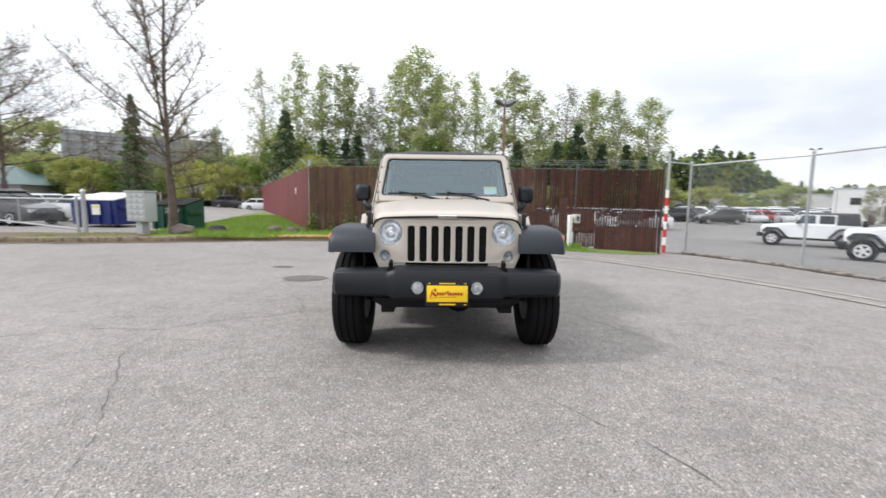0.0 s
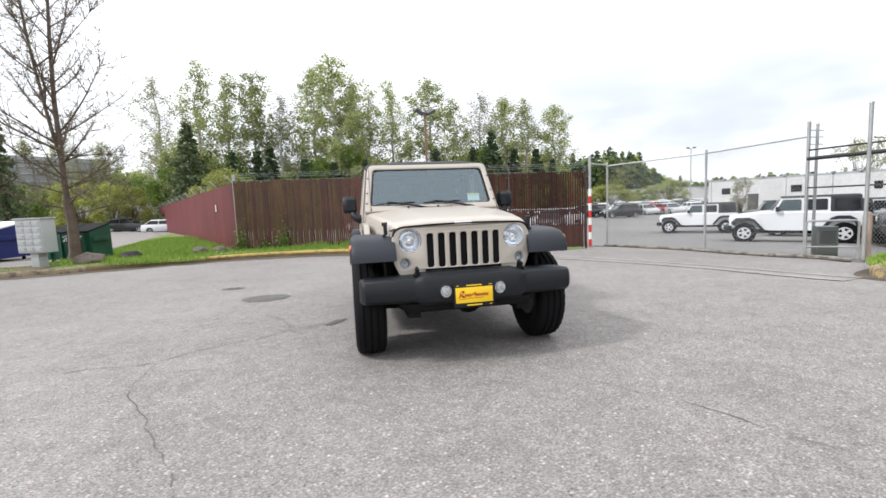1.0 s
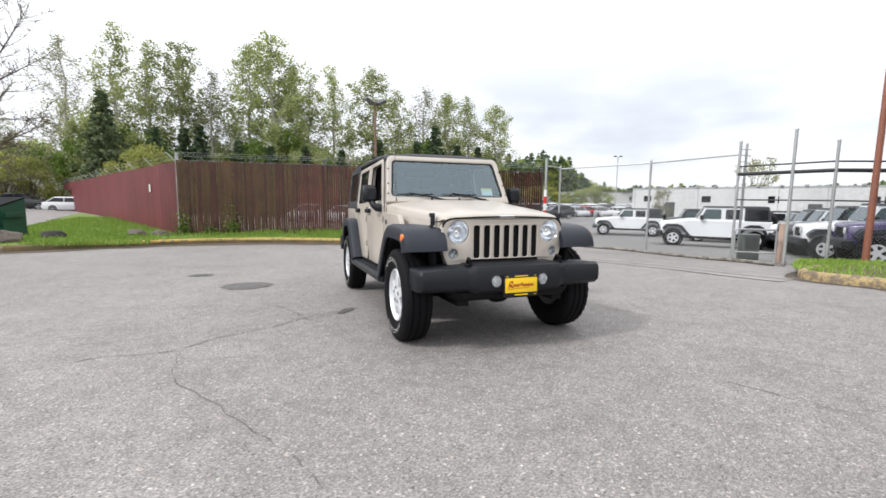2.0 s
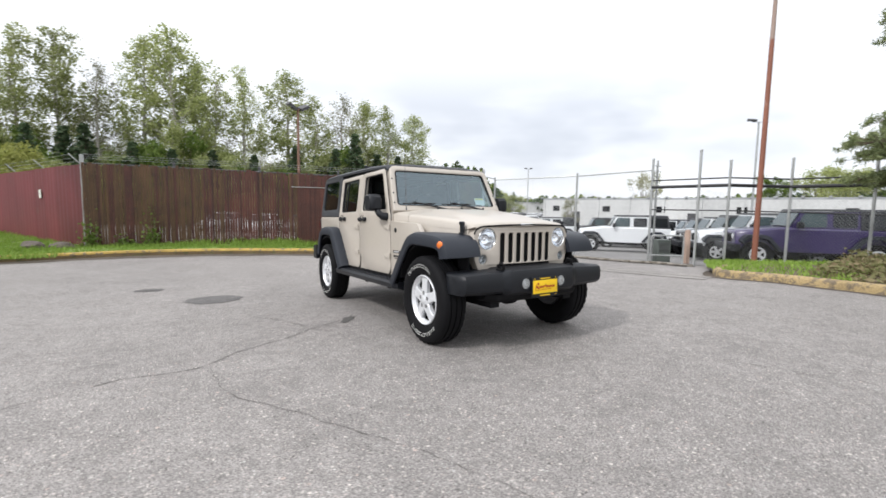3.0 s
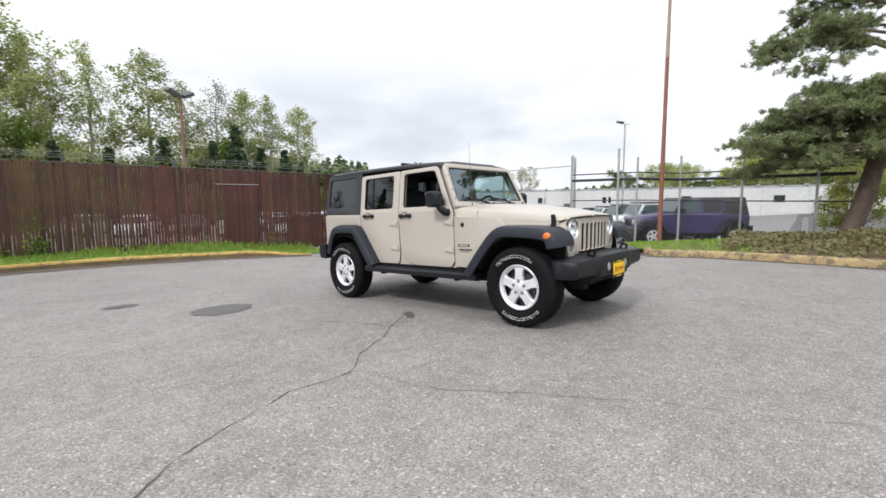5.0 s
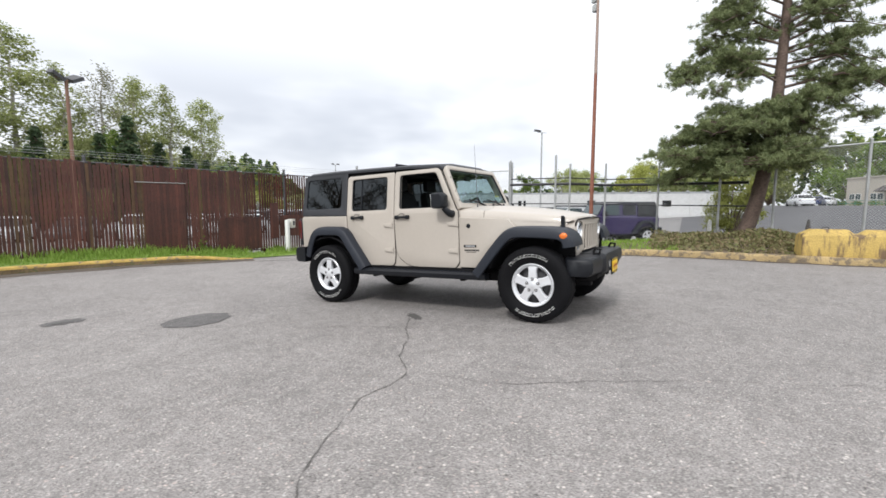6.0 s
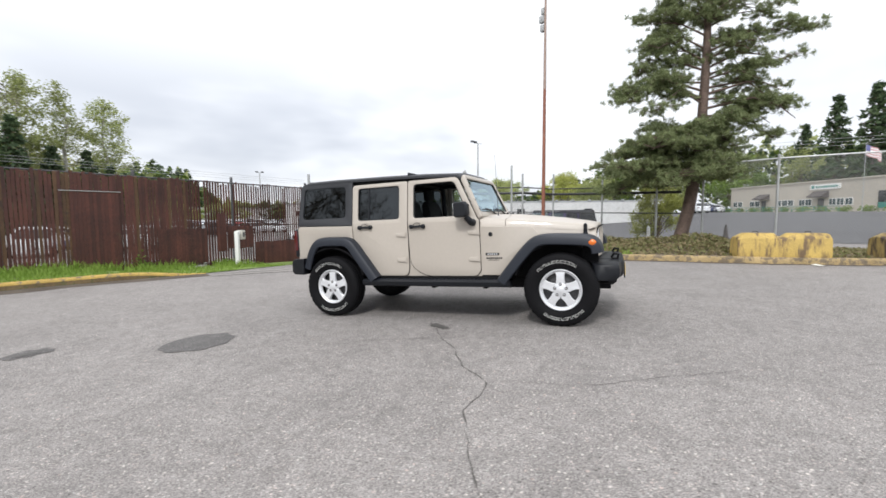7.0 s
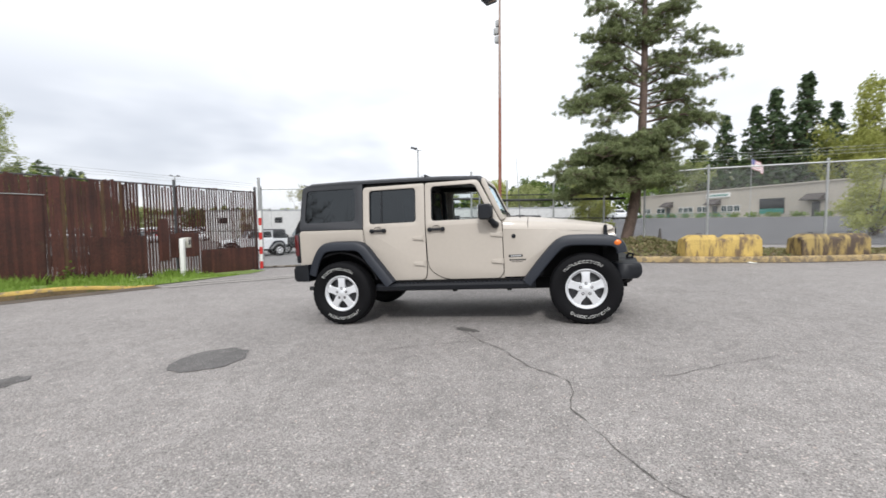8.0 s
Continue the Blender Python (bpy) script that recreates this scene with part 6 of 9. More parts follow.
# yellow concrete barriers on the kerb
def barrier(x, y, turn, mat, label, length=2.1):
    th = thing("concrete_barrier", label, "barrier", pose(x, y, land(x, y) + 0.13, 0, 0, turn), "yellow barriers")
    L = length / 2
    bm = bmesh.new()
    prof = [(-0.25, 0), (-0.25, 0.05), (-0.24, 0.43), (-0.225, 0.455), (-0.12, 0.56), (0.12, 0.56), (0.225, 0.455), (0.24, 0.43), (0.25, 0.05), (0.25, 0)]
    rings = []
    for a, dz in ((-L, -0.03), (-L + 0.05, 0.0), (-0.16, 0.0), (-0.05, -0.085), (0.08, -0.085), (0.16, 0.0), (L - 0.18, 0.0), (L, -0.10)):
        rings.append([(a, b, z + (dz if z > 0.5 else (dz * 0.3 if z > 0.42 else 0))) for b, z in prof])
    loft(bm, rings)
    bmesh.ops.bevel(bm, geom=list(bm.edges), offset=0.012, segments=2, affect="EDGES")
    part("block", bm, mat, th)
    for k in (-0.55, 0.5):
        bm = bmesh.new()
        tube(bm, [(k - 0.06, 0, 0.54), (k - 0.05, 0, 0.60), (k + 0.05, 0, 0.60), (k + 0.06, 0, 0.54)], 0.012, 6)
        part("lifting_loop", bm, DARK_METAL, th)
    return th


barrier(6.58, -0.42, 97, BARRIER_YELLOW, "stained yellow concrete barrier on the bed's kerb", 1.84)
barrier(7.30, -3.25, 105, BARRIER_WORN, "mossy worn yellow concrete barrier by the kerb", 1.84)


# ---------------------------------------------------------------- plants
def bar_arrays(lines, sides=5):
    """Arrays of tapered round bars: lines of (points, radii)."""
    verts, faces = [], []
    for pts, rs in lines:
        b0 = len(verts)
        u = None
        for i, p in enumerate(pts):
            d = (pts[min(i + 1, len(pts) - 1)] - pts[max(i - 1, 0)])
            d = d.normalized() if d.length > 1e-6 else Vector((0, 0, 1))
            u = d.orthogonal() if u is None else u - d * u.dot(d)
            u.normalize()
            v = d.cross(u)
            for k in range(sides):
                a = k * math.tau / sides
                verts.append(p + (u * math.cos(a) + v * math.sin(a)) * rs[i])
        for i in range(len(pts) - 1):
            for k in range(sides):
                j = (k + 1) % sides
                r0, r1 = b0 + i * sides, b0 + (i + 1) * sides
                faces.append((r0 + k, r0 + j, r1 + j, r1 + k))
    return verts, faces


def leaf_arrays(rng, centres, size, long=1.0, flat=0.0):
    """A small quad at each centre, turned at random; flat: how far they lie level."""
    c = np.asarray(centres, float)
    n = len(c)
    s = size * rng.uniform(0.6, 1.35, (n, 1))
    a = rng.normal(size=(n, 3))
    a[:, 2] *= (1 - flat)
    a /= np.linalg.norm(a, axis=1, keepdims=True)
    b = np.cross(a, rng.normal(size=(n, 3)))
    b /= np.linalg.norm(b, axis=1, keepdims=True)
    a, b = a * s * long, b * s
    v = np.stack([c - a * 0.5 - b * 0.12, c - a * 0.1 + b * 0.5, c + a * 0.5 + b * 0.1, c + a * 0.05 - b * 0.5], axis=1).reshape(-1, 3)
    return v, np.arange(n * 4).reshape(-1, 4)


def grow(rng, p, d, length, r, depth, lines, tips, up=0.25, spread=0.7, kids=(3, 5), wander=0.16, shrink=0.62):
    pts, rs = [Vector(p)], [r]
    n = max(3, int(length / 0.5))
    d = Vector(d).normalized()
    for i in range(n):
        d = (d + Vector(rng.normal(size=3)) * wander + Vector((0, 0, up)) * 0.18).normalized()
        pts.append(pts[-1] + d * (length / n))
        rs.append(max(r * (1 - 0.85 * (i + 1) / n), 0.005))
    lines.append((pts, rs))
    if depth == 0:
        tips.extend(pts[1:])
        return
    for k in range(rng.integers(kids[0], kids[1] + 1)):
        t = rng.uniform(0.25, 0.98)
        i = min(int(t * n), n - 1)
        side = Vector(rng.normal(size=3))
        side = (side - d * side.dot(d)).normalized()
        nd = ((pts[i + 1] - pts[i]).normalized() + side * spread * rng.uniform(0.6, 1.3)).normalized()
        grow(rng, pts[i], nd, length * shrink * rng.uniform(0.6, 1.1), max(rs[i] * 0.62, 0.006), depth - 1, lines, tips, up, spread, kids, wander, shrink)
    tips.extend(pts[n // 2:])


def finish_tree(name, label, category, lines, leaves, bark, mat, m, group="", sides=5):
    th = thing(name, label, category, m, group)
    v, f = bar_arrays(lines, sides)
    t = mesh_of("trunk", v, f, bark, th)
    t.data.polygons.foreach_set("use_smooth", [True] * len(f))
    if leaves is not None:
        mesh_of("crown", leaves[0], leaves[1], mat, th)
    return th


def aspen(seed, h, width, count, mat, label, size=0.26, low=0.27, category="tree"):
    """A slender poplar: straight stem, rising limbs, a pointed crown of small clumps with sky between them."""
    rng = np.random.default_rng(seed)
    lines = []
    stem = [Vector((0.25 * noise.noise((seed, i * 0.4, 0)) * i * 0.3, 0.25 * noise.noise((seed, i * 0.4, 9)) * i * 0.3, h * i / 12)) for i in range(13)]
    lines.append((stem, [0.0125 * h * (1 - 0.95 * i / 12) + 0.012 for i in range(13)]))
    clumps = []
    n_l = 74
    for k in range(n_l):
        t = low + (0.985 - low) * (k + rng.random()) / n_l
        i = min(int(t * 12), 11)
        base = stem[i].lerp(stem[i + 1], t * 12 - i)
        f = (t - low) / (1 - low)
        lump = 0.72 + 0.55 * noise.noise((seed * 1.7, f * 5.0, 2.0))
        reach = width * 0.5 * (0.07 + 0.95 * min(1.0, f / 0.20 + 0.25) * (1 - f) ** 0.78) * rng.uniform(0.6, 1.25) * (lump + 0.12)
        a = rng.uniform(0, math.tau)
        rise = rng.uniform(0.5, 1.1)
        end = base + Vector((math.cos(a), math.sin(a), rise)) * reach
        mid = base.lerp(end, 0.5) + Vector((0, 0, -0.10 * reach))
        lines.append(([base, mid, end], [0.0028 * h * (1 - t) + 0.02, 0.022, 0.009]))
        for q in range(max(2, int(1.5 + reach * 1.7))):
            u = rng.uniform(0.25, 1.05)
            c = base.lerp(mid, u * 2) if u < 0.5 else mid.lerp(end, u * 2 - 1)
            c = c + Vector(rng.normal(size=3)) * 0.22
            clumps.append((c, rng.uniform(0.16, 0.42)))
    w = np.array([c[1] for c in clumps]) ** 1.6
    pick = rng.choice(len(clumps), size=count, p=w / w.sum())
    C = np.array([tuple(c[0]) for c in clumps])[pick]
    S = np.array([c[1] for c in clumps])[pick][:, None]
    C = C + np.clip(rng.normal(size=(count, 3)), -1.9, 1.9) * S * np.array([0.8, 0.8, 0.95])
    return finish_tree("aspen", label, category, lines, leaf_arrays(rng, C, size), BARK_PALE, mat, Matrix.Translation((0, 0, -400)), "row of aspens")


def fir(seed, h, width, count, label, mat=None):
    """A conifer: whorls of drooping boughs, narrowing to a ragged tip."""
    rng = np.random.default_rng(seed)
    stem = [Vector((0, 0, 0)), Vector((0.05, 0, h * 0.5)), Vector((0, 0.05, h))]
    lines = [(stem, [0.018 * h, 0.011 * h, 0.01])]
    cs = []
    whorls = 17
    per = max(6, count // (whorls * 8))
    for k in range(whorls):
        t = 0.07 + 0.90 * (k / (whorls - 1)) ** 0.92
        n_b = 5 + int(5 * (1 - t))
        for b_ in range(n_b):
            a = b_ * math.tau / n_b + k * 0.7 + rng.uniform(-0.25, 0.25)
            reach = (width * 0.5 * (1 - t) ** 0.85 * rng.uniform(0.68, 1.12) + 0.018 * h) * (1 if rng.random() > 0.08 else 0.5)
            z0 = h * t + rng.normal() * 0.012 * h
            end = Vector((reach * math.cos(a), reach * math.sin(a), z0 - 0.34 * reach))
            lines.append(([Vector((0, 0, z0)), end], [0.005 * h, 0.002 * h]))
            for q in range(per):
                f = rng.random() ** 0.7
                wide = 0.16 * reach * (1.1 - f) + 0.008 * h
                cs.append((reach * f * math.cos(a) - rng.normal() * wide * math.sin(a), reach * f * math.sin(a) + rng.normal() * wide * math.cos(a), z0 - 0.34 * reach * f ** 1.5 + rng.normal() * 0.010 * h - 0.012 * h * rng.random()))
    return finish_tree("fir", label, "conifer", lines, leaf_arrays(rng, cs, 0.019 * h, 2.0, 0.3), BARK, mat or LEAF_DARK, Matrix.Translation((0, 0, -400)), "dark conifers")


def shrub(seed, h, width, count, mat, label, name="shrub", size=0.2, stem=True, category="shrub"):
    """A bush or round tree: several limbs, lobes of leaves with gaps between."""
    rng = np.random.default_rng(seed)
    lines = []
    lobes = []
    for k in range(34):
        a, f = rng.uniform(0, math.tau), rng.uniform(0.1, 1.12) ** 0.7
        z = h * rng.uniform(0.16, 0.97)
        k_w = math.sqrt(max(0.1, 1 - ((z / h - 0.5) / 0.55) ** 2))
        c = Vector((math.cos(a) * width * 0.43 * f * k_w, math.sin(a) * width * 0.43 * f * k_w, z))
        lobes.append((c, rng.uniform(0.06, 0.15) * (width + h) * 0.5))
        lines.append(([Vector((0, 0, 0)), c * 0.5 + Vector((0, 0, 0.05 * h)), c], [0.014 * h, 0.006 * h, 0.002 * h]))
    w = np.array([l[1] ** 2 for l in lobes])
    pick = rng.choice(len(lobes), size=count, p=w / w.sum())
    d = rng.normal(size=(count, 3))
    d /= np.linalg.norm(d, axis=1, keepdims=True)
    d *= (rng.random((count, 1)) ** 0.6) * rng.choice([1.0, 1.0, 1.45], size=(count, 1)) * np.array([1, 1, 0.85])
    C = np.array([tuple(l[0]) for l in lobes])[pick] + d * np.array([l[1] for l in lobes])[pick][:, None]
    C[:, 2] = np.maximum(C[:, 2], 0.05)
    return finish_tree(name, label, category, lines, leaf_arrays(rng, C, size), BARK, mat, Matrix.Translation((0, 0, -400)))


def put(src, x, y, k=1.0, turn=0.0, kz=None, z=None):
    """Stands a copy of a plant on the ground."""
    m = pose(x, y, (land(x, y) if z is None else z) - 0.05, 0, 0, turn) @ Matrix.Diagonal((k, k, kz or k, 1))
    return copy_thing(src, m)


def drop_thing(ob):
    for o in [*ob.children_recursive, ob]:
        bpy.data.objects.remove(o)


rr = random.Random(5)
aspens = [aspen(11, 20, 8.8, 7600, LEAF_ASPEN, "tall slender aspen with fresh olive-green leaves", 0.185), aspen(12, 20, 7.2, 6000, LEAF_ASPEN, "tall narrow aspen in new spring leaf", 0.18), aspen(13, 20, 10.0, 9500, LEAF_ASPEN, "broad aspen with fresh green leaves", 0.19), aspen(14, 20, 8.4, 4200, LEAF_PALE, "thin pale aspen just breaking into leaf", 0.16)]
ROW = [(-37.2, 12.5, 3), (-32.7, 10.8, 1), (-26.0, 19.3, 3), (-21.0, 20.3, 1), (-17.3, 20.5, 1), (-14.0, 20.9, 2), (-10.4, 17.3, 3), (-5.6, 21.0, 0), (-2.9, 22.0, 2), (-0.2, 18.9, 0), (2.0, 17.7, 3), (5.4, 19.7, 1), (11.2, 19.8, 0), (15.0, 16.4, 1), (19.0, 17.3, 3), (22.9, 17.8, 0), (26.7, 16.8, 1), (31.4, 16.2, 0)]
for x, h, i in ROW:
    y = 65 + rr.uniform(-2.5, 2.5)
    k = (h + 1.0) / 20
    put(aspens[i], x * y / 66, y, (max(k, 0.86) * 1.2 if i != 3 else k * 1.15) * (1.25 if x > 9 else 1.0), rr.uniform(0, 360), k)
for x, h, i in ((-41.0, 12.0, 1), (-46.0, 13.0, 0), (-29.5, 14.0, 3), (-8.0, 15.0, 1), (8.2, 14.5, 3)):
    put(aspens[i], x, 72 + rr.uniform(-2, 2), h / 20, rr.uniform(0, 360))
for a in aspens:
    drop_thing(a)

fg = fir(23, 10, 6.4, 6000, "broad mid-green conifer behind the dumpsters", LEAF_CONIFER)
put(fg, -31.2, 45.5, 0.72, 40, 1.16)
put(fg, -18.6, 54.0, 1.25, 120, 1.22)
drop_thing(fg)
firs = [fir(21, 10, 5.6, 4200, "dark green conifer among the aspens"), fir(22, 10, 4.4, 3600, "dark narrow conifer behind the fence")]
for x, h, i, y in ((-14.6, 8.0, 1, 56), (-12.2, 8.4, 0, 58), (-10.3, 8.6, 1, 56), (-6.5, 7.4, 0, 57), (-3.0, 7.0, 0, 58), (1.0, 7.2, 1, 57), (5.5, 7.0, 0, 58), (10.0, 8.3, 1, 56), (13.0, 7.4, 0, 58), (15.0, 8.4, 1, 56), (17.6, 10.6, 1, 56), (19.2, 7.4, 0, 58), (21.1, 8.2, 0, 57), (24.3, 8.2, 1, 57), (27.2, 6.8, 0, 58), ):
    put(firs[i], x, y, (h + 1.5) / 10 * 1.15, rr.uniform(0, 360), (h + 1.5) / 10)
# far firs: ridge beyond the lot, wood behind the beige building
# the ridge firs take the lighter needle colour to imitate distance haze
ridge_fir = fir(24, 10, 4.6, 2600, "conifer on the far ridge, its needles paled for haze", LEAF_CONIFER)
for x, y, h in ((81.9, 140, 20.5), (85.0, 142, 22.0), (88.0, 139, 23.0), (91.5, 141, 20.0), (98.0, 140, 20.0), (101.0, 141, 21.0), (94.5, 139, 18.0), (106.0, 140, 14.5), (78.0, 141, 19.0), (74.5, 140, 21.0), (125.8, 150, 11.5), (128.0, 148, 8.2), (121.0, 152, 7.5)):
    put(ridge_fir, x, y, h / 10 * 1.1, rr.uniform(0, 360), h / 10 * 0.88)
for x, y, h in ((87.0, -35.4, 21.0), (85.4, -37.8, 23.4), (83.2, -41.6, 25.2), (92.0, -32.2, 20.5), (98.0, -45.0, 19.0), (101.0, -56.0, 24.0), (118.0, -36.0, 20.0)):
    put(firs[0], x, y, h / 10 * 0.95, rr.uniform(0, 360), h / 10)
for a in [*firs, ridge_fir]:
    drop_thing(a)

bushes = [shrub(31, 6, 7, 9000, LEAF_YELLOW, "rounded yellow-green tree in spring leaf", "broadleaf_tree", 0.17, category="tree"), shrub(32, 6, 6.5, 9000, LEAF_GREEN, "rounded mid-green bushy tree", "broadleaf_tree", 0.17, category="tree"), shrub(33, 6, 7.5, 8000, LEAF_ASPEN, "rounded olive-green tree in new leaf", "broadleaf_tree", 0.17, category="tree")]
# yellow-green thicket behind the red fence and the dumpsters
for x, y, h, i in ((-29.0, 58, 5.4, 0), (-26.0, 56.0, 5.0, 0), (-35.5, 67, 7.3, 2), (-13.5, 47, 6.0, 0), (-33.0, 60, 5.8, 0), (-34.5, 50, 5.6, 1), (-38.5, 48, 5.2, 0), (-43.0, 50, 5.4, 1), (-13.0, 50, 5.6, 2), (-8.5, 54, 5.4, 0), (-4.0, 52, 5.2, 1), (0.5, 55, 5.4, 0), (4.5, 53, 5.0, 2), (8.5, 56, 5.0, 1), (12.5, 54, 4.6, 2), (23.0, 55, 4.6, 1), (-48.0, 55, 6.0, 0), (-55.0, 60, 7.0, 2), (30.5, 60, 5.0, 2)):
    put(bushes[i], x, y, h / 6, rr.uniform(0, 360))
for k in range(15):
    x = -24 + k * 3.7
    put(bushes[(1, 2, 1)[k % 3]], x, 60 + rr.uniform(-2, 2), 1.15 + 0.15 * math.sin(k * 2.1), rr.uniform(0, 360), 1.45 + 0.3 * math.sin(k * 1.3))
# far wooded band all round
for k in range(30):
    a = radians(150 - k * 3.4)
    d = 120 + 18 * math.sin(k * 2.3)
    low = 0.42 if a < radians(62) else 1.0
    put(bushes[k % 3], d * math.cos(a), d * math.sin(a), (2.4 + 0.5 * math.sin(k * 1.7)) * (0.6 + 0.4 * low), rr.uniform(0, 360), (2.0 + 0.4 * math.sin(k * 2.9)) * low)
for x, y, h, i in ((110, 148, 12, 2), (104, 152, 13, 0), (116, 150, 10, 0), (98, 155, 14, 2), (92, 150, 11, 1), (85, 150, 12, 2), (150, 60, 12, 1), (150, 40, 13, 2), (145, 20, 13, 0), (140, 5, 14, 1), (62, 6, 6.5, 2), (74, 12, 8, 0), (80, 26, 8, 2), (130, -10, 13, 2), (122, -24, 13, 1)):
    put(bushes[i], x, y, h / 6, rr.uniform(0, 360))
far_trees = [shrub(38, 6, 7, 9000, LEAF_GREEN, "leafy tree on the slope behind the office", "broadleaf_tree", 0.12, category="tree"), shrub(39, 6, 7, 9000, LEAF_ASPEN, "olive-green tree on the slope behind the office", "broadleaf_tree", 0.12, category="tree")]
for x, y, h, i in ((114, -34, 14, 1), (106, -46, 14, 0), (100, -56, 14, 1), (90, -66, 16, 0), (82, -60, 13, 1), (76, -70, 16, 0), (64, -72, 19, 1), (54, -66, 18, 1), (66, -60, 13, 0), (112, -52, 17, 1), (96, -47, 12, 0)):
    put(far_trees[i], x, y, h / 6, rr.uniform(0, 360))
for a in far_trees:
    drop_thing(a)
fine = shrub(36, 6, 7, 15000, LEAF_YELLOW, "full yellow-green tree in fresh leaf beyond the fence", "broadleaf_tree", 0.13, category="tree")
put(fine, 19.9, -12.2, 0.62, 20, 0.66)
put(fine, 75.5, -45.6, 1.9, 80, 3.5)
put(fine, 70.0, -47.5, 1.7, 190, 2.9)
put(fine, 21.5, 1.2, 0.44, 10, 0.62)
drop_thing(fine)
put(bushes[0], 84.0, 129.0, 1.9, 10, 1.95)
put(bushes[2], 92.0, 136.0, 1.8, 70, 1.7)
put(bushes[0], 66.0, 132.0, 2.0, 30, 2.0)
pale = shrub(37, 6, 6.5, 3000, LEAF_PALE, "pale young tree in thin early leaf by the warehouse", "broadleaf_tree", 0.15, category="tree")
put(pale, 35.6, 35.2, 0.42, 10, 0.62)
put(pale, 61.0, 42.8, 1.0, 60, 1.4)
drop_thing(pale)
for a in bushes:
    drop_thing(a)


# wooded hills all round, far off
HILL = [(-60, 27), (-40, 27), (-12, 24), (4, 16), (14, 8), (30, 6.5), (46, 6), (50.8, 5.5), (52.6, 10), (54.6, 17), (57, 19), (62, 17), (75, 16), (90, 17), (105, 17), (120, 15), (135, 12), (165, 10), (200, 10)]


def hill_top(a):
    for (a0, h0), (a1, h1) in zip(HILL, HILL[1:]):
        if a0 <= a <= a1:
            return h0 + (h1 - h0) * (a - a0) / (a1 - a0)
    return 10.0


rng_w = np.random.default_rng(51)
for mat, label, share_, lift in ((LEAF_GREEN, "far wooded hillside in mid green", 0.0, 0.0), (LEAF_ASPEN, "far wooded hillside in fresh olive green", 0.4, 0.3), (LEAF_DARK, "far dark conifers on the wooded hillside", 0.8, -0.3)):
    cs = []
    for k in range(26000):
        a = rng_w.uniform(-60, 200)
        clump = 0.5 + 0.5 * noise.noise((a * 0.55, lift * 9, share_ * 7))
        if rng_w.random() > 0.35 + 0.9 * clump:
            continue
        top = hill_top(a) * (0.70 + 0.38 * abs(noise.noise((a * 0.9, 3.0 + share_, 0))) + 0.12 * noise.noise((a * 3.1, share_, 5)))
        d = 150 + 14 * rng_w.random() + lift * 8
        z = -1.5 + (top + 1.5) * (1 - rng_w.random() ** 1.6)
        cs.append((d * math.cos(radians(a)), d * math.sin(radians(a)), z))
    v, f = leaf_arrays(rng_w, cs, 1.35)
    tagged(mesh_of("far_wood", v, f, mat), label, "woods", kind="stuff")

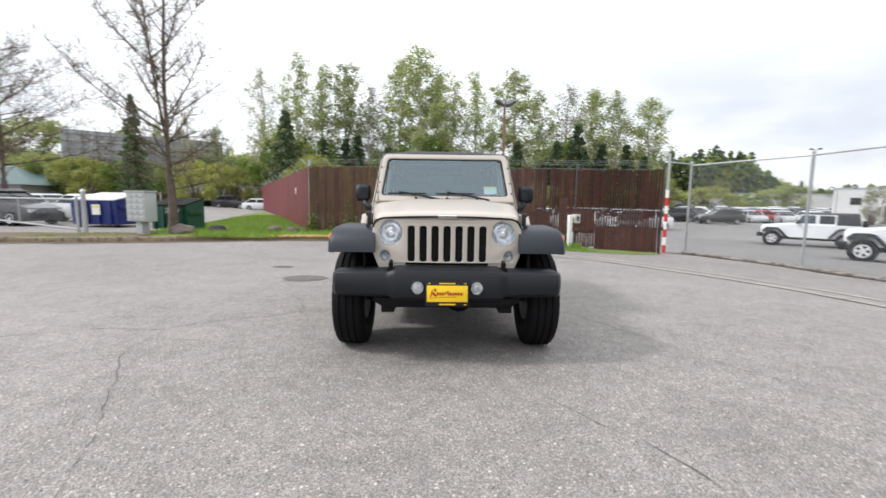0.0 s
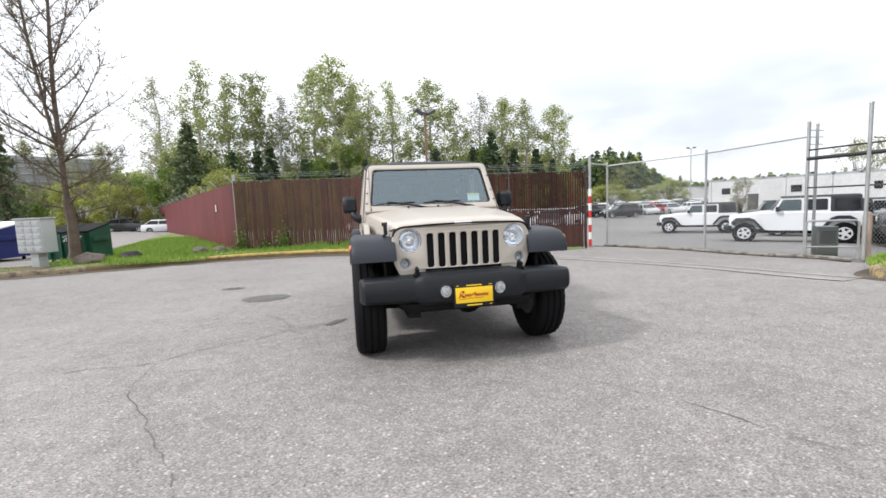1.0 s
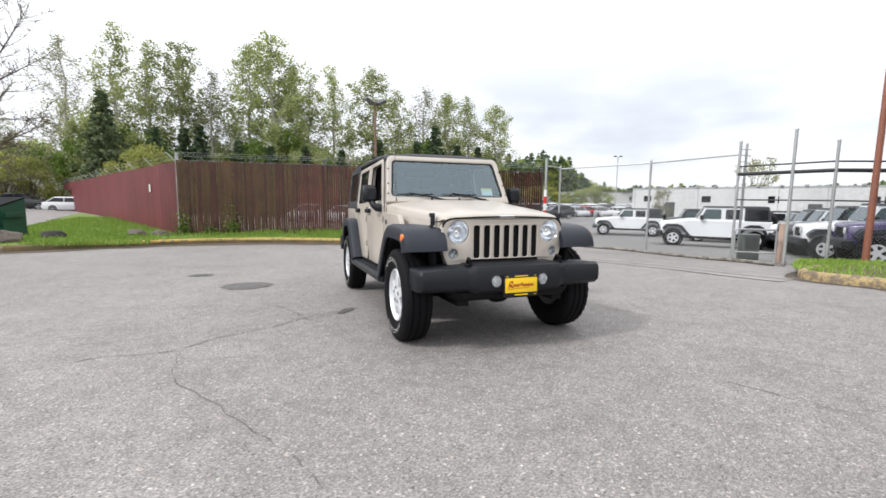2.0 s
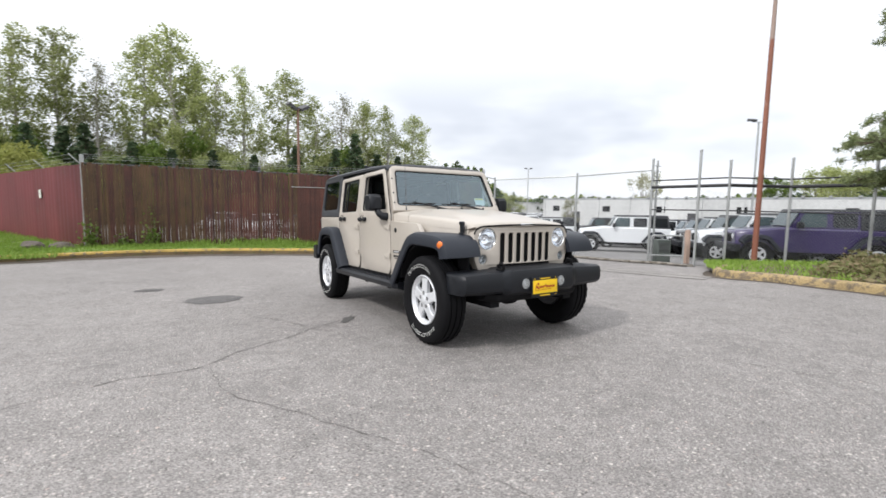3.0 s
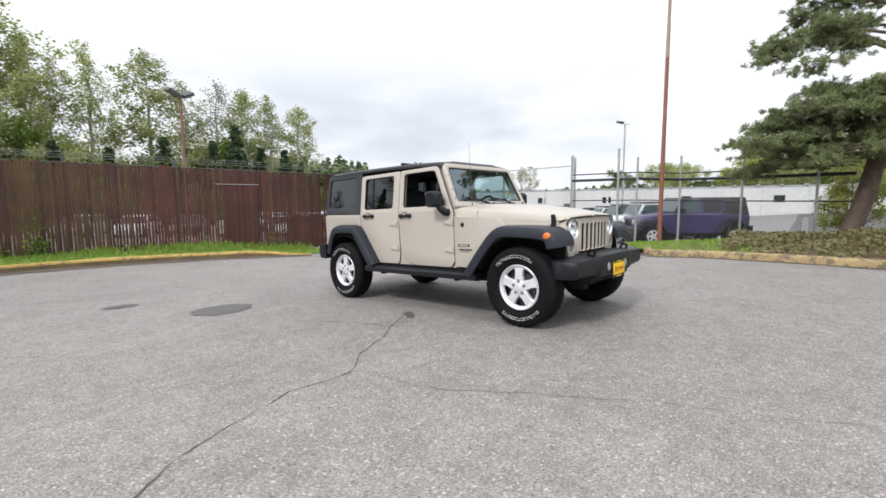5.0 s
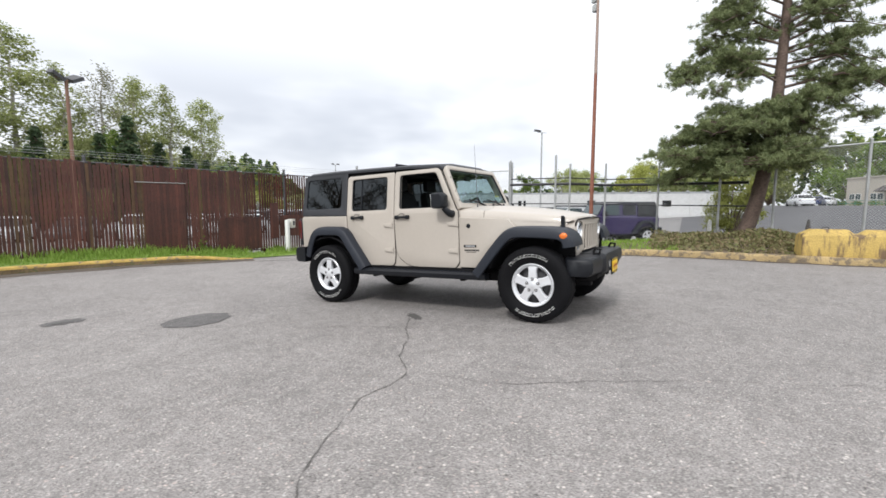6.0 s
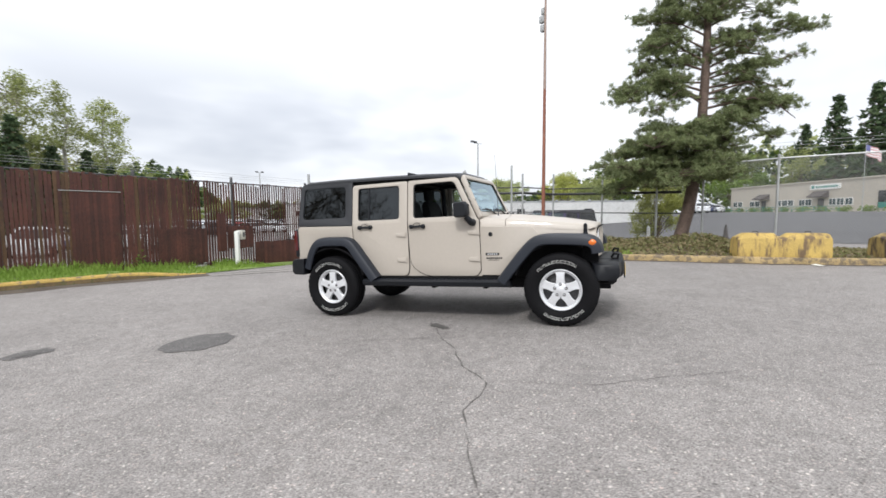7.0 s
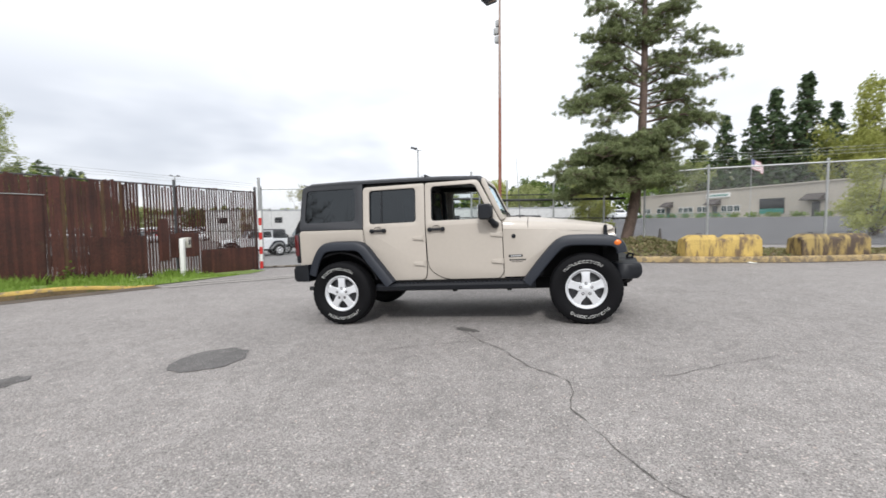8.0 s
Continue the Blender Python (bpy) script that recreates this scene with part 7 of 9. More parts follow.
# the bare tree on the verge
def bare_tree(seed, m, label, high=13.0, spread=1.0, droop=0.0):
    """A leafless tree: two close leaders, arching limbs all the way up, each set with short knobby spurs."""
    rng = np.random.default_rng(seed)
    lines, tips = [], []

    def limb(p, d, length, r, n, up, wander):
        pts, rs = [Vector(p)], [r]
        d = Vector(d).normalized()
        for i in range(n):
            d = (d + Vector(rng.normal(size=3)) * wander + Vector((0, 0, up))).normalized()
            pts.append(pts[-1] + d * (length / n))
            rs.append(max(r * (1 - 0.88 * (i + 1) / n), 0.006))
        lines.append((pts, rs))
        return pts, rs

    def spurs(pts, rs, count, reach):
        for j in range(count):
            i = rng.integers(1, len(pts))
            q = pts[i - 1].lerp(pts[i], rng.random())
            u, us = limb(q, Vector(rng.normal(size=3)) + Vector((0, 0, 0.7)), reach * rng.uniform(0.5, 1.3), max(rs[i] * 0.4, 0.008), 3, 0.10, 0.12)
            tips.extend(u[1:])

    trunk = [Vector((0, 0, 0)), Vector((0.02, 0, 0.3)), Vector((0.04, 0.02, 1.2)), Vector((-0.02, 0.04, 2.0))]
    lines.append((trunk, [0.27, 0.20, 0.17, 0.15]))
    leaders = [limb(trunk[-1], (0.02, 0.02, 1), high - 2.0, 0.105, 16, 0.05, 0.020), limb((0.0, 0.03, 2.9), (-0.13, 0.06, 1), high - 3.6, 0.070, 15, 0.06, 0.022)]
    for k in range(13 if droop == 0 else 0):
        a = k * 2.4 + rng.uniform(-0.3, 0.3)
        q, qs = limb((0.02, 0.03, 1.5 + 0.17 * k), (math.cos(a), math.sin(a), 0.28), rng.uniform(1.5, 2.8), 0.028, 9, -0.005, 0.09)
        spurs(q, qs, 16, 0.34)
        for j in range(6):
            e = rng.integers(2, 9)
            w_, ws = limb(q[e], (q[e] - q[e - 1]).normalized() + Vector(rng.normal(size=3)).normalized() * 0.8, rng.uniform(0.5, 1.1), 0.011, 6, 0.02, 0.09)
            spurs(w_, ws, 7, 0.24)
    for l_i, (lp, lr) in enumerate(leaders):
        spurs(lp, lr, 26, 0.45)
        for k in range(24 - 6 * l_i):
            f = 0.02 + 0.86 * (k + rng.random() * 0.7) / (24 - 6 * l_i)
            i = min(int(f * (len(lp) - 1)), len(lp) - 2)
            base = lp[i].lerp(lp[i + 1], f * (len(lp) - 1) - i)
            a = k * 2.4 + l_i * 1.1 + rng.uniform(-0.4, 0.4)
            ln = spread * 4.6 * (1 - f) ** 0.6 * rng.uniform(0.6, 1.1)
            flat = 0.45 if f < 0.2 else 0.85
            q, qs = limb(base, (math.cos(a), math.sin(a), flat - droop), ln, 0.014 + 0.030 * (1 - f), 10, 0.050 - 0.04 * droop, 0.055)
            spurs(q, qs, int(9 + ln * 5), 0.36)
            for j in range(int(4 + ln * 2.2)):
                e = rng.integers(2, 10)
                side = Vector(rng.normal(size=3))
                w_, ws = limb(q[e], (q[e] - q[e - 1]).normalized() + side.normalized() * 0.8, ln * rng.uniform(0.2, 0.42), max(qs[e] * 0.55, 0.010), 6, 0.08 - 0.10 * droop, 0.08)
                spurs(w_, ws, 6, 0.26)
    c = np.array([tuple(t) for t in tips])
    c = c[rng.random(len(c)) < 0.45]
    return finish_tree("bare_tree", label, "tree", lines, leaf_arrays(rng, c, 0.045), BARK, LEAF_PALE, m, sides=4)


bare_tree(41, pose(-9.95, 16.25, land(-9.95, 16.25) + 0.1, 0, 0, 40), "bare spreading tree with upright limbs and buds", 12.5, 0.85)
bare_tree(42, pose(-20.6, 21.0, land(-20.6, 21.0), 0, 0, 130), "budding tree with drooping bare limbs by the driveway", 9.0, 1.25, 0.45)


# the pine in the bed
def pine(m):
    """A tall pine: a leaning stem, a dense drooping skirt on one side, open tufted boughs above."""
    rng = np.random.default_rng(77)
    lines, cs = [], []
    n_t = 13
    trunk = [Vector((-0.22 + 0.85 * (1 - math.exp(-i / 2.5)) + 0.03 * i, 0.085 * i, 1.0 * i)) for i in range(n_t + 1)]
    lines.append((trunk, [0.20 - 0.0135 * i for i in range(n_t + 1)]))
    # limbs: height on the stem, then the tip: across, away, height; then how full they are
    limbs = [(2.9, -3.3, -0.5, 2.7, 1.1), (2.7, -2.6, 0.6, 2.2, 1.1), (3.2, -2.9, 0.3, 3.2, 1.1), (3.6, -2.2, -0.9, 3.5, 1.1), (3.0, -1.6, -1.0, 2.4, 1.1), (3.3, -1.2, 1.1, 2.9, 1.0), (4.0, -1.5, 0.3, 4.0, 1.1), (3.9, -0.9, -1.2, 3.8, 1.0), (4.3, 0.5, -0.6, 4.6, 1.0), (3.7, 1.2, -0.5, 3.7, 1.0), (3.5, 1.9, 0.5, 3.1, 0.9), (3.3, 1.0, 1.2, 3.1, 0.9), (4.2, -0.4, 0.9, 4.6, 1.0), (4.4, 1.5, 0.6, 4.2, 0.7), (3.1, 0.6, -1.2, 2.8, 0.9), (3.4, -3.0, 1.2, 3.0, 0.9)]
    limbs += [(5.6, -2.9, -0.3, 5.2, 1.0), (5.9, -2.5, 0.5, 5.6, 0.9), (5.4, -2.0, -0.9, 4.8, 0.7), (6.6, -2.2, 0.0, 6.4, 1.0), (6.9, -1.9, -0.7, 7.0, 0.9), (7.3, -1.6, 0.4, 7.5, 1.0), (7.8, -1.8, -0.2, 8.1, 1.0), (8.4, -1.5, 0.3, 8.7, 1.0), (8.9, -1.9, -0.4, 9.2, 0.9), (6.1, -1.0, 1.1, 5.6, 0.6)]
    limbs += [(5.2, 2.9, 0.0, 4.6, 0.35), (5.5, 2.2, 0.8, 5.0, 0.40), (5.8, 3.3, -0.4, 4.8, 0.30), (6.2, 1.9, -0.6, 6.0, 0.55), (6.4, 2.7, 0.3, 6.3, 0.65), (6.8, 1.2, -0.9, 6.9, 0.75), (7.0, 2.3, 0.6, 6.7, 0.6), (7.4, 3.9, 0.0, 7.9, 0.6), (7.7, 3.0, 0.5, 7.6, 0.6), (8.1, 2.2, -0.4, 8.4, 0.9), (8.5, 2.6, 0.3, 8.9, 0.8), (9.0, 1.6, -0.7, 9.4, 0.9), (9.4, 2.2, 0.4, 9.9, 0.8), (7.2, 0.4, 1.4, 7.2, 0.6), (8.2, 0.2, -1.3, 8.4, 0.7)]
    limbs += [(5.0, 3.2, 0.2, 4.1, 0.6), (5.3, 3.6, -0.3, 4.7, 0.6), (5.6, 3.3, 0.6, 5.2, 0.5), (6.0, 3.3, 0.0, 5.8, 0.4), (6.7, 3.2, -0.4, 6.7, 0.4)]
    limbs += [(9.8, -1.6, 0.2, 10.2, 0.9), (10.2, 1.5, -0.2, 10.8, 0.9), (10.8, -1.2, -0.4, 11.3, 0.9), (11.2, 1.1, 0.4, 11.8, 0.9), (11.8, -0.8, 0.3, 12.4, 0.9), (12.3, 0.6, -0.2, 13.0, 0.9), (12.7, -0.2, 0.1, 13.6, 0.9)]
    for z, ex, ey, ez, full in limbs:
        z, ez = 0.9 + (z - 1.1) * 0.87, 0.72 + (ez - 1.1) * 0.87
        skirt = z < 4.0
        i = min(int(z), n_t - 1)
        base = trunk[i].lerp(trunk[i + 1], z - i)
        end = Vector((ex * ((0.82 if skirt else 0.88) if ex < 0 else 0.80) + 0.20 + 0.05 * ez, ey + 0.085 * ez, ez))
        ln = (end - base).length
        bend = base.lerp(end, 0.5) + Vector((rng.normal() * 0.06 * ln, rng.normal() * 0.06 * ln, (0.14 if ez < z else 0.05) * ln * rng.uniform(0.4, 1.4)))
        base = base - Vector((0, 0, 0.12 * ln))
        path = [base, base.lerp(bend, 0.5), bend, bend.lerp(end, 0.55) + Vector((rng.uniform(-0.08, 0.08), rng.uniform(-0.08, 0.08), 0.03 * ln)), end]
        thick = 0.020 + 0.008 * ln
        lines.append((path, [thick, thick * 0.85, thick * 0.65, thick * 0.4, 0.010]))
        n_c = int(5 + 3.6 * ln) if skirt else int((2.2 + 1.9 * ln) * (0.5 + 0.5 * full))
        for c_i in range(n_c):
            f = rng.uniform(0.28, 1.03) if skirt else (rng.uniform(0.48, 1.05) if rng.random() < 0.85 else rng.uniform(0.15, 0.5))
            k = min(int(f * 4), 3)
            on = path[k].lerp(path[k + 1], min(f * 4 - k, 1.1))
            out = 0.34 if skirt else 0.20
            c = on + Vector((rng.normal() * out, rng.normal() * out, rng.uniform(-0.20, 0.22) if skirt else rng.uniform(-0.10, 0.20)))
            lines.append(([on, on.lerp(c, 0.6) + Vector((0, 0, 0.03)), c], [0.016, 0.011, 0.006]))
            # a spray of tufts, flat below and rounded above
            for w_ in range(int((9 if skirt else 12) + (13 if skirt else 20) * full * rng.uniform(0.6, 1.2))):
                d = np.clip(rng.normal(size=3), -1.7, 1.7) * (np.array([0.24, 0.24, 0.10]) if skirt else np.array([0.27, 0.27, 0.12]))
                d[2] = abs(d[2]) * 1.1 - 0.05 - 0.28 * (d[0] ** 2 + d[1] ** 2)
                tuft = np.array(tuple(c)) + d
                lines.append(([c.lerp(Vector(tuft), 0.15), Vector(tuft)], [0.006, 0.003]))
                n = 36
                e = rng.normal(size=(n, 3))
                e[:, 2] = e[:, 2] * 0.8 + 0.35
                e /= np.linalg.norm(e, axis=1, keepdims=True)
                cs.append(tuft + e * rng.uniform(0.01, 0.10, (n, 1)))
    C = np.concatenate(cs)
    leaves = leaf_arrays(rng, C, 0.017, 7.5, 0.1)
    return finish_tree("pine_tree", "tall pine with open tufted boughs in the planted bed", "tree", lines, leaves, BARK_PINE, LEAF_PINE, m, sides=6)


pine(pose(9.85, 1.08, bed_z(9.85, 1.08) - 0.1, 0, 0, -68))


# grass blades on the verge, taller along the fence
def blades(name, label, spots, heights, mat, lean=0.35, width=0.008):
    rng = np.random.default_rng(9)
    p = np.asarray(spots, float)
    n = len(p)
    h = np.asarray(heights)[:, None] * rng.uniform(0.6, 1.3, (n, 1))
    a = rng.uniform(0, math.tau, n)
    side = np.stack([np.cos(a), np.sin(a), np.zeros(n)], axis=1) * width * rng.uniform(0.7, 1.6, (n, 1))
    tip = p + np.concatenate([rng.normal(size=(n, 2)) * lean, np.ones((n, 1))], axis=1) * h
    mid = p + (tip - p) * 0.55 + np.array([0, 0, 0.08]) * h
    v = np.stack([p - side, p + side, mid + side * 0.8, tip, mid - side * 0.8], axis=1).reshape(-1, 3)
    f = [(i * 5, i * 5 + 1, i * 5 + 2, i * 5 + 3, i * 5 + 4) for i in range(n)]
    ob = mesh_of(name, v, f, mat)
    return tagged(ob, label, "grass", kind="stuff")


rg = random.Random(3)
spots, heights = [], []
for k in range(26000):
    i = rg.randrange(n_v - 1)
    if k < 9000 and verge_near[i].x < -4.4:
        continue
    t = rg.random() ** (0.8 if k < 9000 else 1.5)
    u = rg.random()
    a, b = verge_near[i].lerp(verge_near[i + 1], u), verge_far[i].lerp(verge_far[i + 1], u)
    if (b - a).length > 8:
        t *= 0.5
    q = a.lerp(b, t)
    if q.x > 4.4 or (q.x < -9.0 and (q.x < -12.5 or rg.random() < 0.75)) or noise.noise((q.x * 0.8, q.y * 0.8, 7)) < -0.35:
        continue
    spots.append((q.x, q.y, verge_z(q.x, q.y, t) - 0.01))
    near_fence = ease(1.6, 0.2, abs((q - FENCE_A).dot(FNRM))) if q.x > -5.3 else 0.1
    heights.append(0.05 + 0.17 * near_fence * (0.5 + 0.7 * rg.random()) * (0.45 + 0.55 * ease(-3.6, -1.5, q.x)))
for k in range(26000):
    q = Vector((-5.2 - rg.random() ** 0.8 * 7.5, 13.6 + rg.random() ** 1.4 * 17, 0))
    edge = FENCE_A.lerp(RED_END, max(0.0, (q.y - FENCE_A.y) / (RED_END.y - FENCE_A.y)))
    if q.x > edge.x - 0.05 or q.x < -9.6 - 0.216 * (q.y - 13.1) or (q.y < 14.6 and q.x < -8):
        continue
    spots.append((q.x, q.y, verge_z(q.x, q.y, 0.5) - 0.02))
    heights.append(rg.uniform(0.07, 0.14) * (1 + 0.5 * max(0, noise.noise((q.x, q.y, 5)))))
blades("grass", "bright green tufts of spring grass on the verge", spots, heights, GRASS, 0.35, 0.010)
spots, heights = [], []
for k in range(14000):
    i = rg.randrange(len(bed_near) - 1)
    t = rg.random()
    u = rg.random()
    q = bed_near[i].lerp(bed_near[i + 1], u).lerp(bed_far[i].lerp(bed_far[i + 1], u), t)
    if q.y < 2.7 or (t > 0.6 and q.y < 3.4):
        continue
    spots.append((q.x, q.y, bed_z(q.x, q.y, t) - 0.01))
    heights.append(rg.uniform(0.05, 0.11))
blades("grass_bed", "short green grass at the end of the bed", spots, heights, GRASS, 0.4, 0.010)

# dry ivy and low shrubs over the bed
rng_i = np.random.default_rng(15)
cs = []
for k in range(42000):
    i = rg.randrange(len(bed_near) - 1)
    t = rg.random() * 0.9 + 0.04
    u = rg.random()
    q = bed_near[i].lerp(bed_near[i + 1], u).lerp(bed_far[i].lerp(bed_far[i + 1], u), t)
    if q.y > 3.3 + 0.5 * t or q.y < -9:
        continue
    thick = max(0.0, noise.noise((q.x * 0.8, q.y * 0.8, 3)) + 0.35) * ease(-1.4, 0.6, q.y) * ease(0.02, 0.25, t)
    if rg.random() > 0.30 + 1.2 * thick:
        continue
    cs.append((q.x, q.y, bed_z(q.x, q.y, t) + rg.random() * (0.05 + 0.29 * thick)))
v, f = leaf_arrays(rng_i, cs, 0.050, 1.8, 0.2)
tagged(mesh_of("ground_cover", v, f, LEAF_DRY), "dry brown and green ivy over the bed", "ground cover", kind="stuff")

# weeds that climb the fence foot
for x, t, h in ((-4.95, 0.015, 0.75), (-3.4, 0.15, 0.9), (-4.1, 0.09, 0.4), (2.5, 0.60, 0.35), (4.6, 0.78, 0.25)):
    p = FENCE_A.lerp(FENCE_B, t) + FNRM * 0.14
    n = int(150 * h / 0.5)
    c = np.array([p.x, p.y, verge_z(p.x, p.y)]) + np.abs(rng_i.normal(size=(n, 3))) * np.array([0, 0, h * 0.45]) + rng_i.normal(size=(n, 3)) * np.array([0.13, 0.04, 0.03])
    v, f = leaf_arrays(rng_i, c, 0.07)
    w = mesh_of("weed", v, f, LEAF_GREEN)
    tagged(w, "green weed climbing the foot of the fence", "weed", "weeds on the fence", "stuff")


# ---------------------------------------------------------------- vehicles in the lot
def paint(name, c, rough=0.35):
    return grain(name, c, rough=rough, var=0.05, coarse=1, fine=20, bump=0, coat=0.6)


WHITE_CAR = paint("white_car_paint", (0.74, 0.76, 0.78))
BLACK_CAR = paint("black_car_paint", (0.014, 0.014, 0.016))
PURPLE_CAR = paint("purple_car_paint", (0.022, 0.010, 0.080))
SILVER_CAR = paint("silver_car_paint", (0.42, 0.43, 0.45))
RED_CAR = paint("red_car_paint", (0.42, 0.02, 0.022))
GREY_CAR = paint("dark_grey_car_paint", (0.075, 0.08, 0.085))
BLUE_CAR = paint("blue_car_paint", (0.03, 0.05, 0.13))


def lot_suv(color, label):
    """A boxy off-road car of the lot, simpler than the tan one."""
    th = thing("off_road_car", label, "car", Matrix.Translation((0, 0, -400)), "off-road cars in the lot")
    bm = bmesh.new()
    rings = []
    for y, w, z0, z1 in ((-0.52, 0.58, 0.62, 1.05), (-0.48, 0.60, 0.58, 1.09), (0.5, 0.72, 0.55, 1.22), (0.8, 0.76, 0.5, 1.24), (0.9, 0.785, 0.5, 1.23), (2.5, 0.79, 0.5, 1.22), (3.5, 0.79, 0.62, 1.20)):
        rings.append([(-w, y, z0), (-w, y, z1 - 0.06), (-w + 0.05, y, z1), (w - 0.05, y, z1), (w, y, z1 - 0.06), (w, y, z0)])
    loft(bm, rings)
    part("body", bm, color, th)
    bm = bmesh.new()
    loft(bm, [[(-0.75, 0.86, 1.2), (0.75, 0.86, 1.2), (0.75, 2.56, 1.2), (-0.75, 2.56, 1.2)], [(-0.69, 1.14, 1.72), (0.69, 1.14, 1.72), (0.69, 2.56, 1.72), (-0.69, 2.56, 1.72)]])
    part("door_frames", bm, color, th)
    bm = bmesh.new()
    rings = [[(-0.78, 2.565, 1.2), (0.78, 2.565, 1.2), (0.78, 3.48, 1.2), (-0.78, 3.48, 1.2)], [(-0.715, 2.565, 1.74), (0.715, 2.565, 1.74), (0.70, 3.38, 1.74), (-0.70, 3.38, 1.74)]]
    loft(bm, rings)
    rings = [[(-0.715, 1.12, 1.725), (0.715, 1.12, 1.725), (0.715, 3.40, 1.74), (-0.715, 3.40, 1.74)], [(-0.68, 1.16, 1.79), (0.68, 1.16, 1.79), (0.68, 3.34, 1.80), (-0.68, 3.34, 1.80)]]
    loft(bm, rings)
    part("hardtop", bm, TOP_BLACK, th)
    bm = bmesh.new()
    loft(bm, [[(-0.66, 0.858, 1.28), (0.66, 0.858, 1.28), (0.66, 0.88, 1.28), (-0.66, 0.88, 1.28)], [(-0.61, 1.085, 1.68), (0.61, 1.085, 1.68), (0.61, 1.11, 1.68), (-0.61, 1.11, 1.68)]])
    bm.transform(Matrix.Translation((0, -0.012, 0)))
    part("windscreen", bm, SCREEN_SOLID, th)
    for s in (-1, 1):
        for y0, y1, sl in ((0.99, 1.74, 0.2), (1.90, 2.48, 0.0), (2.67, 3.36, 0.0)):
            bm = plate([rounded([(y0, 1.26), (y1, 1.26), (y1 - (0.03 if y0 > 2.6 else 0), 1.66), (y0 + sl, 1.66)], 0.05, 3)], 0.02, 0, Matrix.Translation((s * 0.762, 0, 0)) @ SIDE)
            for v in bm.verts:
                v.co.x -= s * (v.co.z - 1.2) * 0.115
            if y0 > 2.6:
                bm.transform(Matrix.Translation((s * 0.025, 0, 0)))
            part("window", bm, SCREEN_SOLID if y0 < 1 else DARK_GLASS, th)
        for path, nm in (([(0.66, 0.53), (0.32, 0.94), (0.15, 1.0), (-0.28, 0.99), (-0.42, 0.85), (-0.43, 0.78)], "front_flare"), ([(2.26, 0.55), (2.58, 0.97), (2.75, 1.04), (3.08, 1.04), (3.25, 0.93), (3.36, 0.68)], "rear_flare")):
            bm = bmesh.new()
            cy = 0.0 if nm[0] == "f" else 2.947
            rings = []
            for y, z in path:
                d = (Vector((0, y - cy, z - 0.4))).normalized() * 0.11
                rings.append([(s * 0.58 if nm[0] == "f" else s * 0.75, y, z), (s * 0.92, y, z), (s * 0.925, y - d.y, z - d.z), (s * 0.58 if nm[0] == "f" else s * 0.75, y - d.y, z - d.z)])
            loft(bm, rings)
            part(nm, bm, FLARE_PLASTIC, th)
        for y in (0.0, 2.947):
            bm = bmesh.new()
            spin(bm, [(s * 0.66, 0.10), (s * 0.66, 0.37), (s * 0.70, 0.40), (s * 0.88, 0.40), (s * 0.915, 0.37), (s * 0.915, 0.23), (s * 0.89, 0.22), (s * 0.89, 0.02)], (0, y, 0.40), "X", 28)
            wh = part("wheel", bm, RUBBER, th)
            bm = plate([oval(0, 0, 0.225, 0.225, 28)] + [rounded([(0.09 * math.cos(a - 0.25), 0.09 * math.sin(a - 0.25)), (0.19 * math.cos(a - 0.36), 0.19 * math.sin(a - 0.36)), (0.19 * math.cos(a + 0.36), 0.19 * math.sin(a + 0.36)), (0.09 * math.cos(a + 0.25), 0.09 * math.sin(a + 0.25))], 0.01, 2) for a in [i * math.tau / 5 for i in range(5)]], 0.02, 0, Matrix.Translation((s * 0.905, y, 0.40)) @ SIDE)
            part("rim", bm, ALLOY, wh)
        bm = bmesh.new()
        spin(bm, [(-0.545, 0.09), (-0.56, 0.075), (-0.565, 0.01)], (s * 0.45, 0, 0.92), "Y", 20)
        part("headlight", bm, ALLOY, th)
        bm = bmesh.new()
        box(bm, min(s * 0.80, s * 0.97), max(s * 0.80, s * 0.97), 0.97, 1.11, 1.22, 1.41, 0.03)
        part("wing_mirror", bm, BLACK_PLASTIC, th)
    for x in (-0.279, -0.186, -0.093, 0.0, 0.093, 0.186, 0.279):
        bm = plate([rounded([(x - 0.03, 0.73), (x + 0.03, 0.73), (x + 0.03, 1.0), (x - 0.03, 1.0)], 0.02, 3)], 0.02, 0, Matrix.Translation((0, -0.52, 0)) @ FRONT)
        part("grille_slot", bm, SHADOW_BLACK, th)
    bm = bmesh.new()
    box(bm, -0.85, 0.85, -0.68, -0.42, 0.48, 0.69, 0.04)
    part("front_bumper", bm, BLACK_PLASTIC, th)
    bm = bmesh.new()
    box(bm, -0.90, 0.90, 3.40, 3.58, 0.56, 0.77, 0.03)
    part("rear_bumper", bm, BLACK_PLASTIC, th)
    bm = bmesh.new()
    spin(bm, [(3.54, 0.1), (3.54, 0.37), (3.60, 0.40), (3.72, 0.39), (3.76, 0.25), (3.74, 0.02)], (0, 0, 1.05), "Y", 28)
    part("spare_wheel", bm, RUBBER, th)
    bm = bmesh.new()
    box(bm, -0.70, 0.70, -0.3, 3.3, 0.38, 0.55, 0.02)
    part("chassis", bm, SHADOW_BLACK, th)
    return th


SCREEN_SOLID = grain("reflecting_glass", (0.05, 0.075, 0.082), rough=0.10, var=0.1, coarse=2, fine=10, bump=0, spec=0.45)
DARK_GLASS = grain("dark_car_glass", (0.015, 0.017, 0.02), rough=0.06, var=0.1, coarse=2, fine=10, bump=0, spec=0.4)


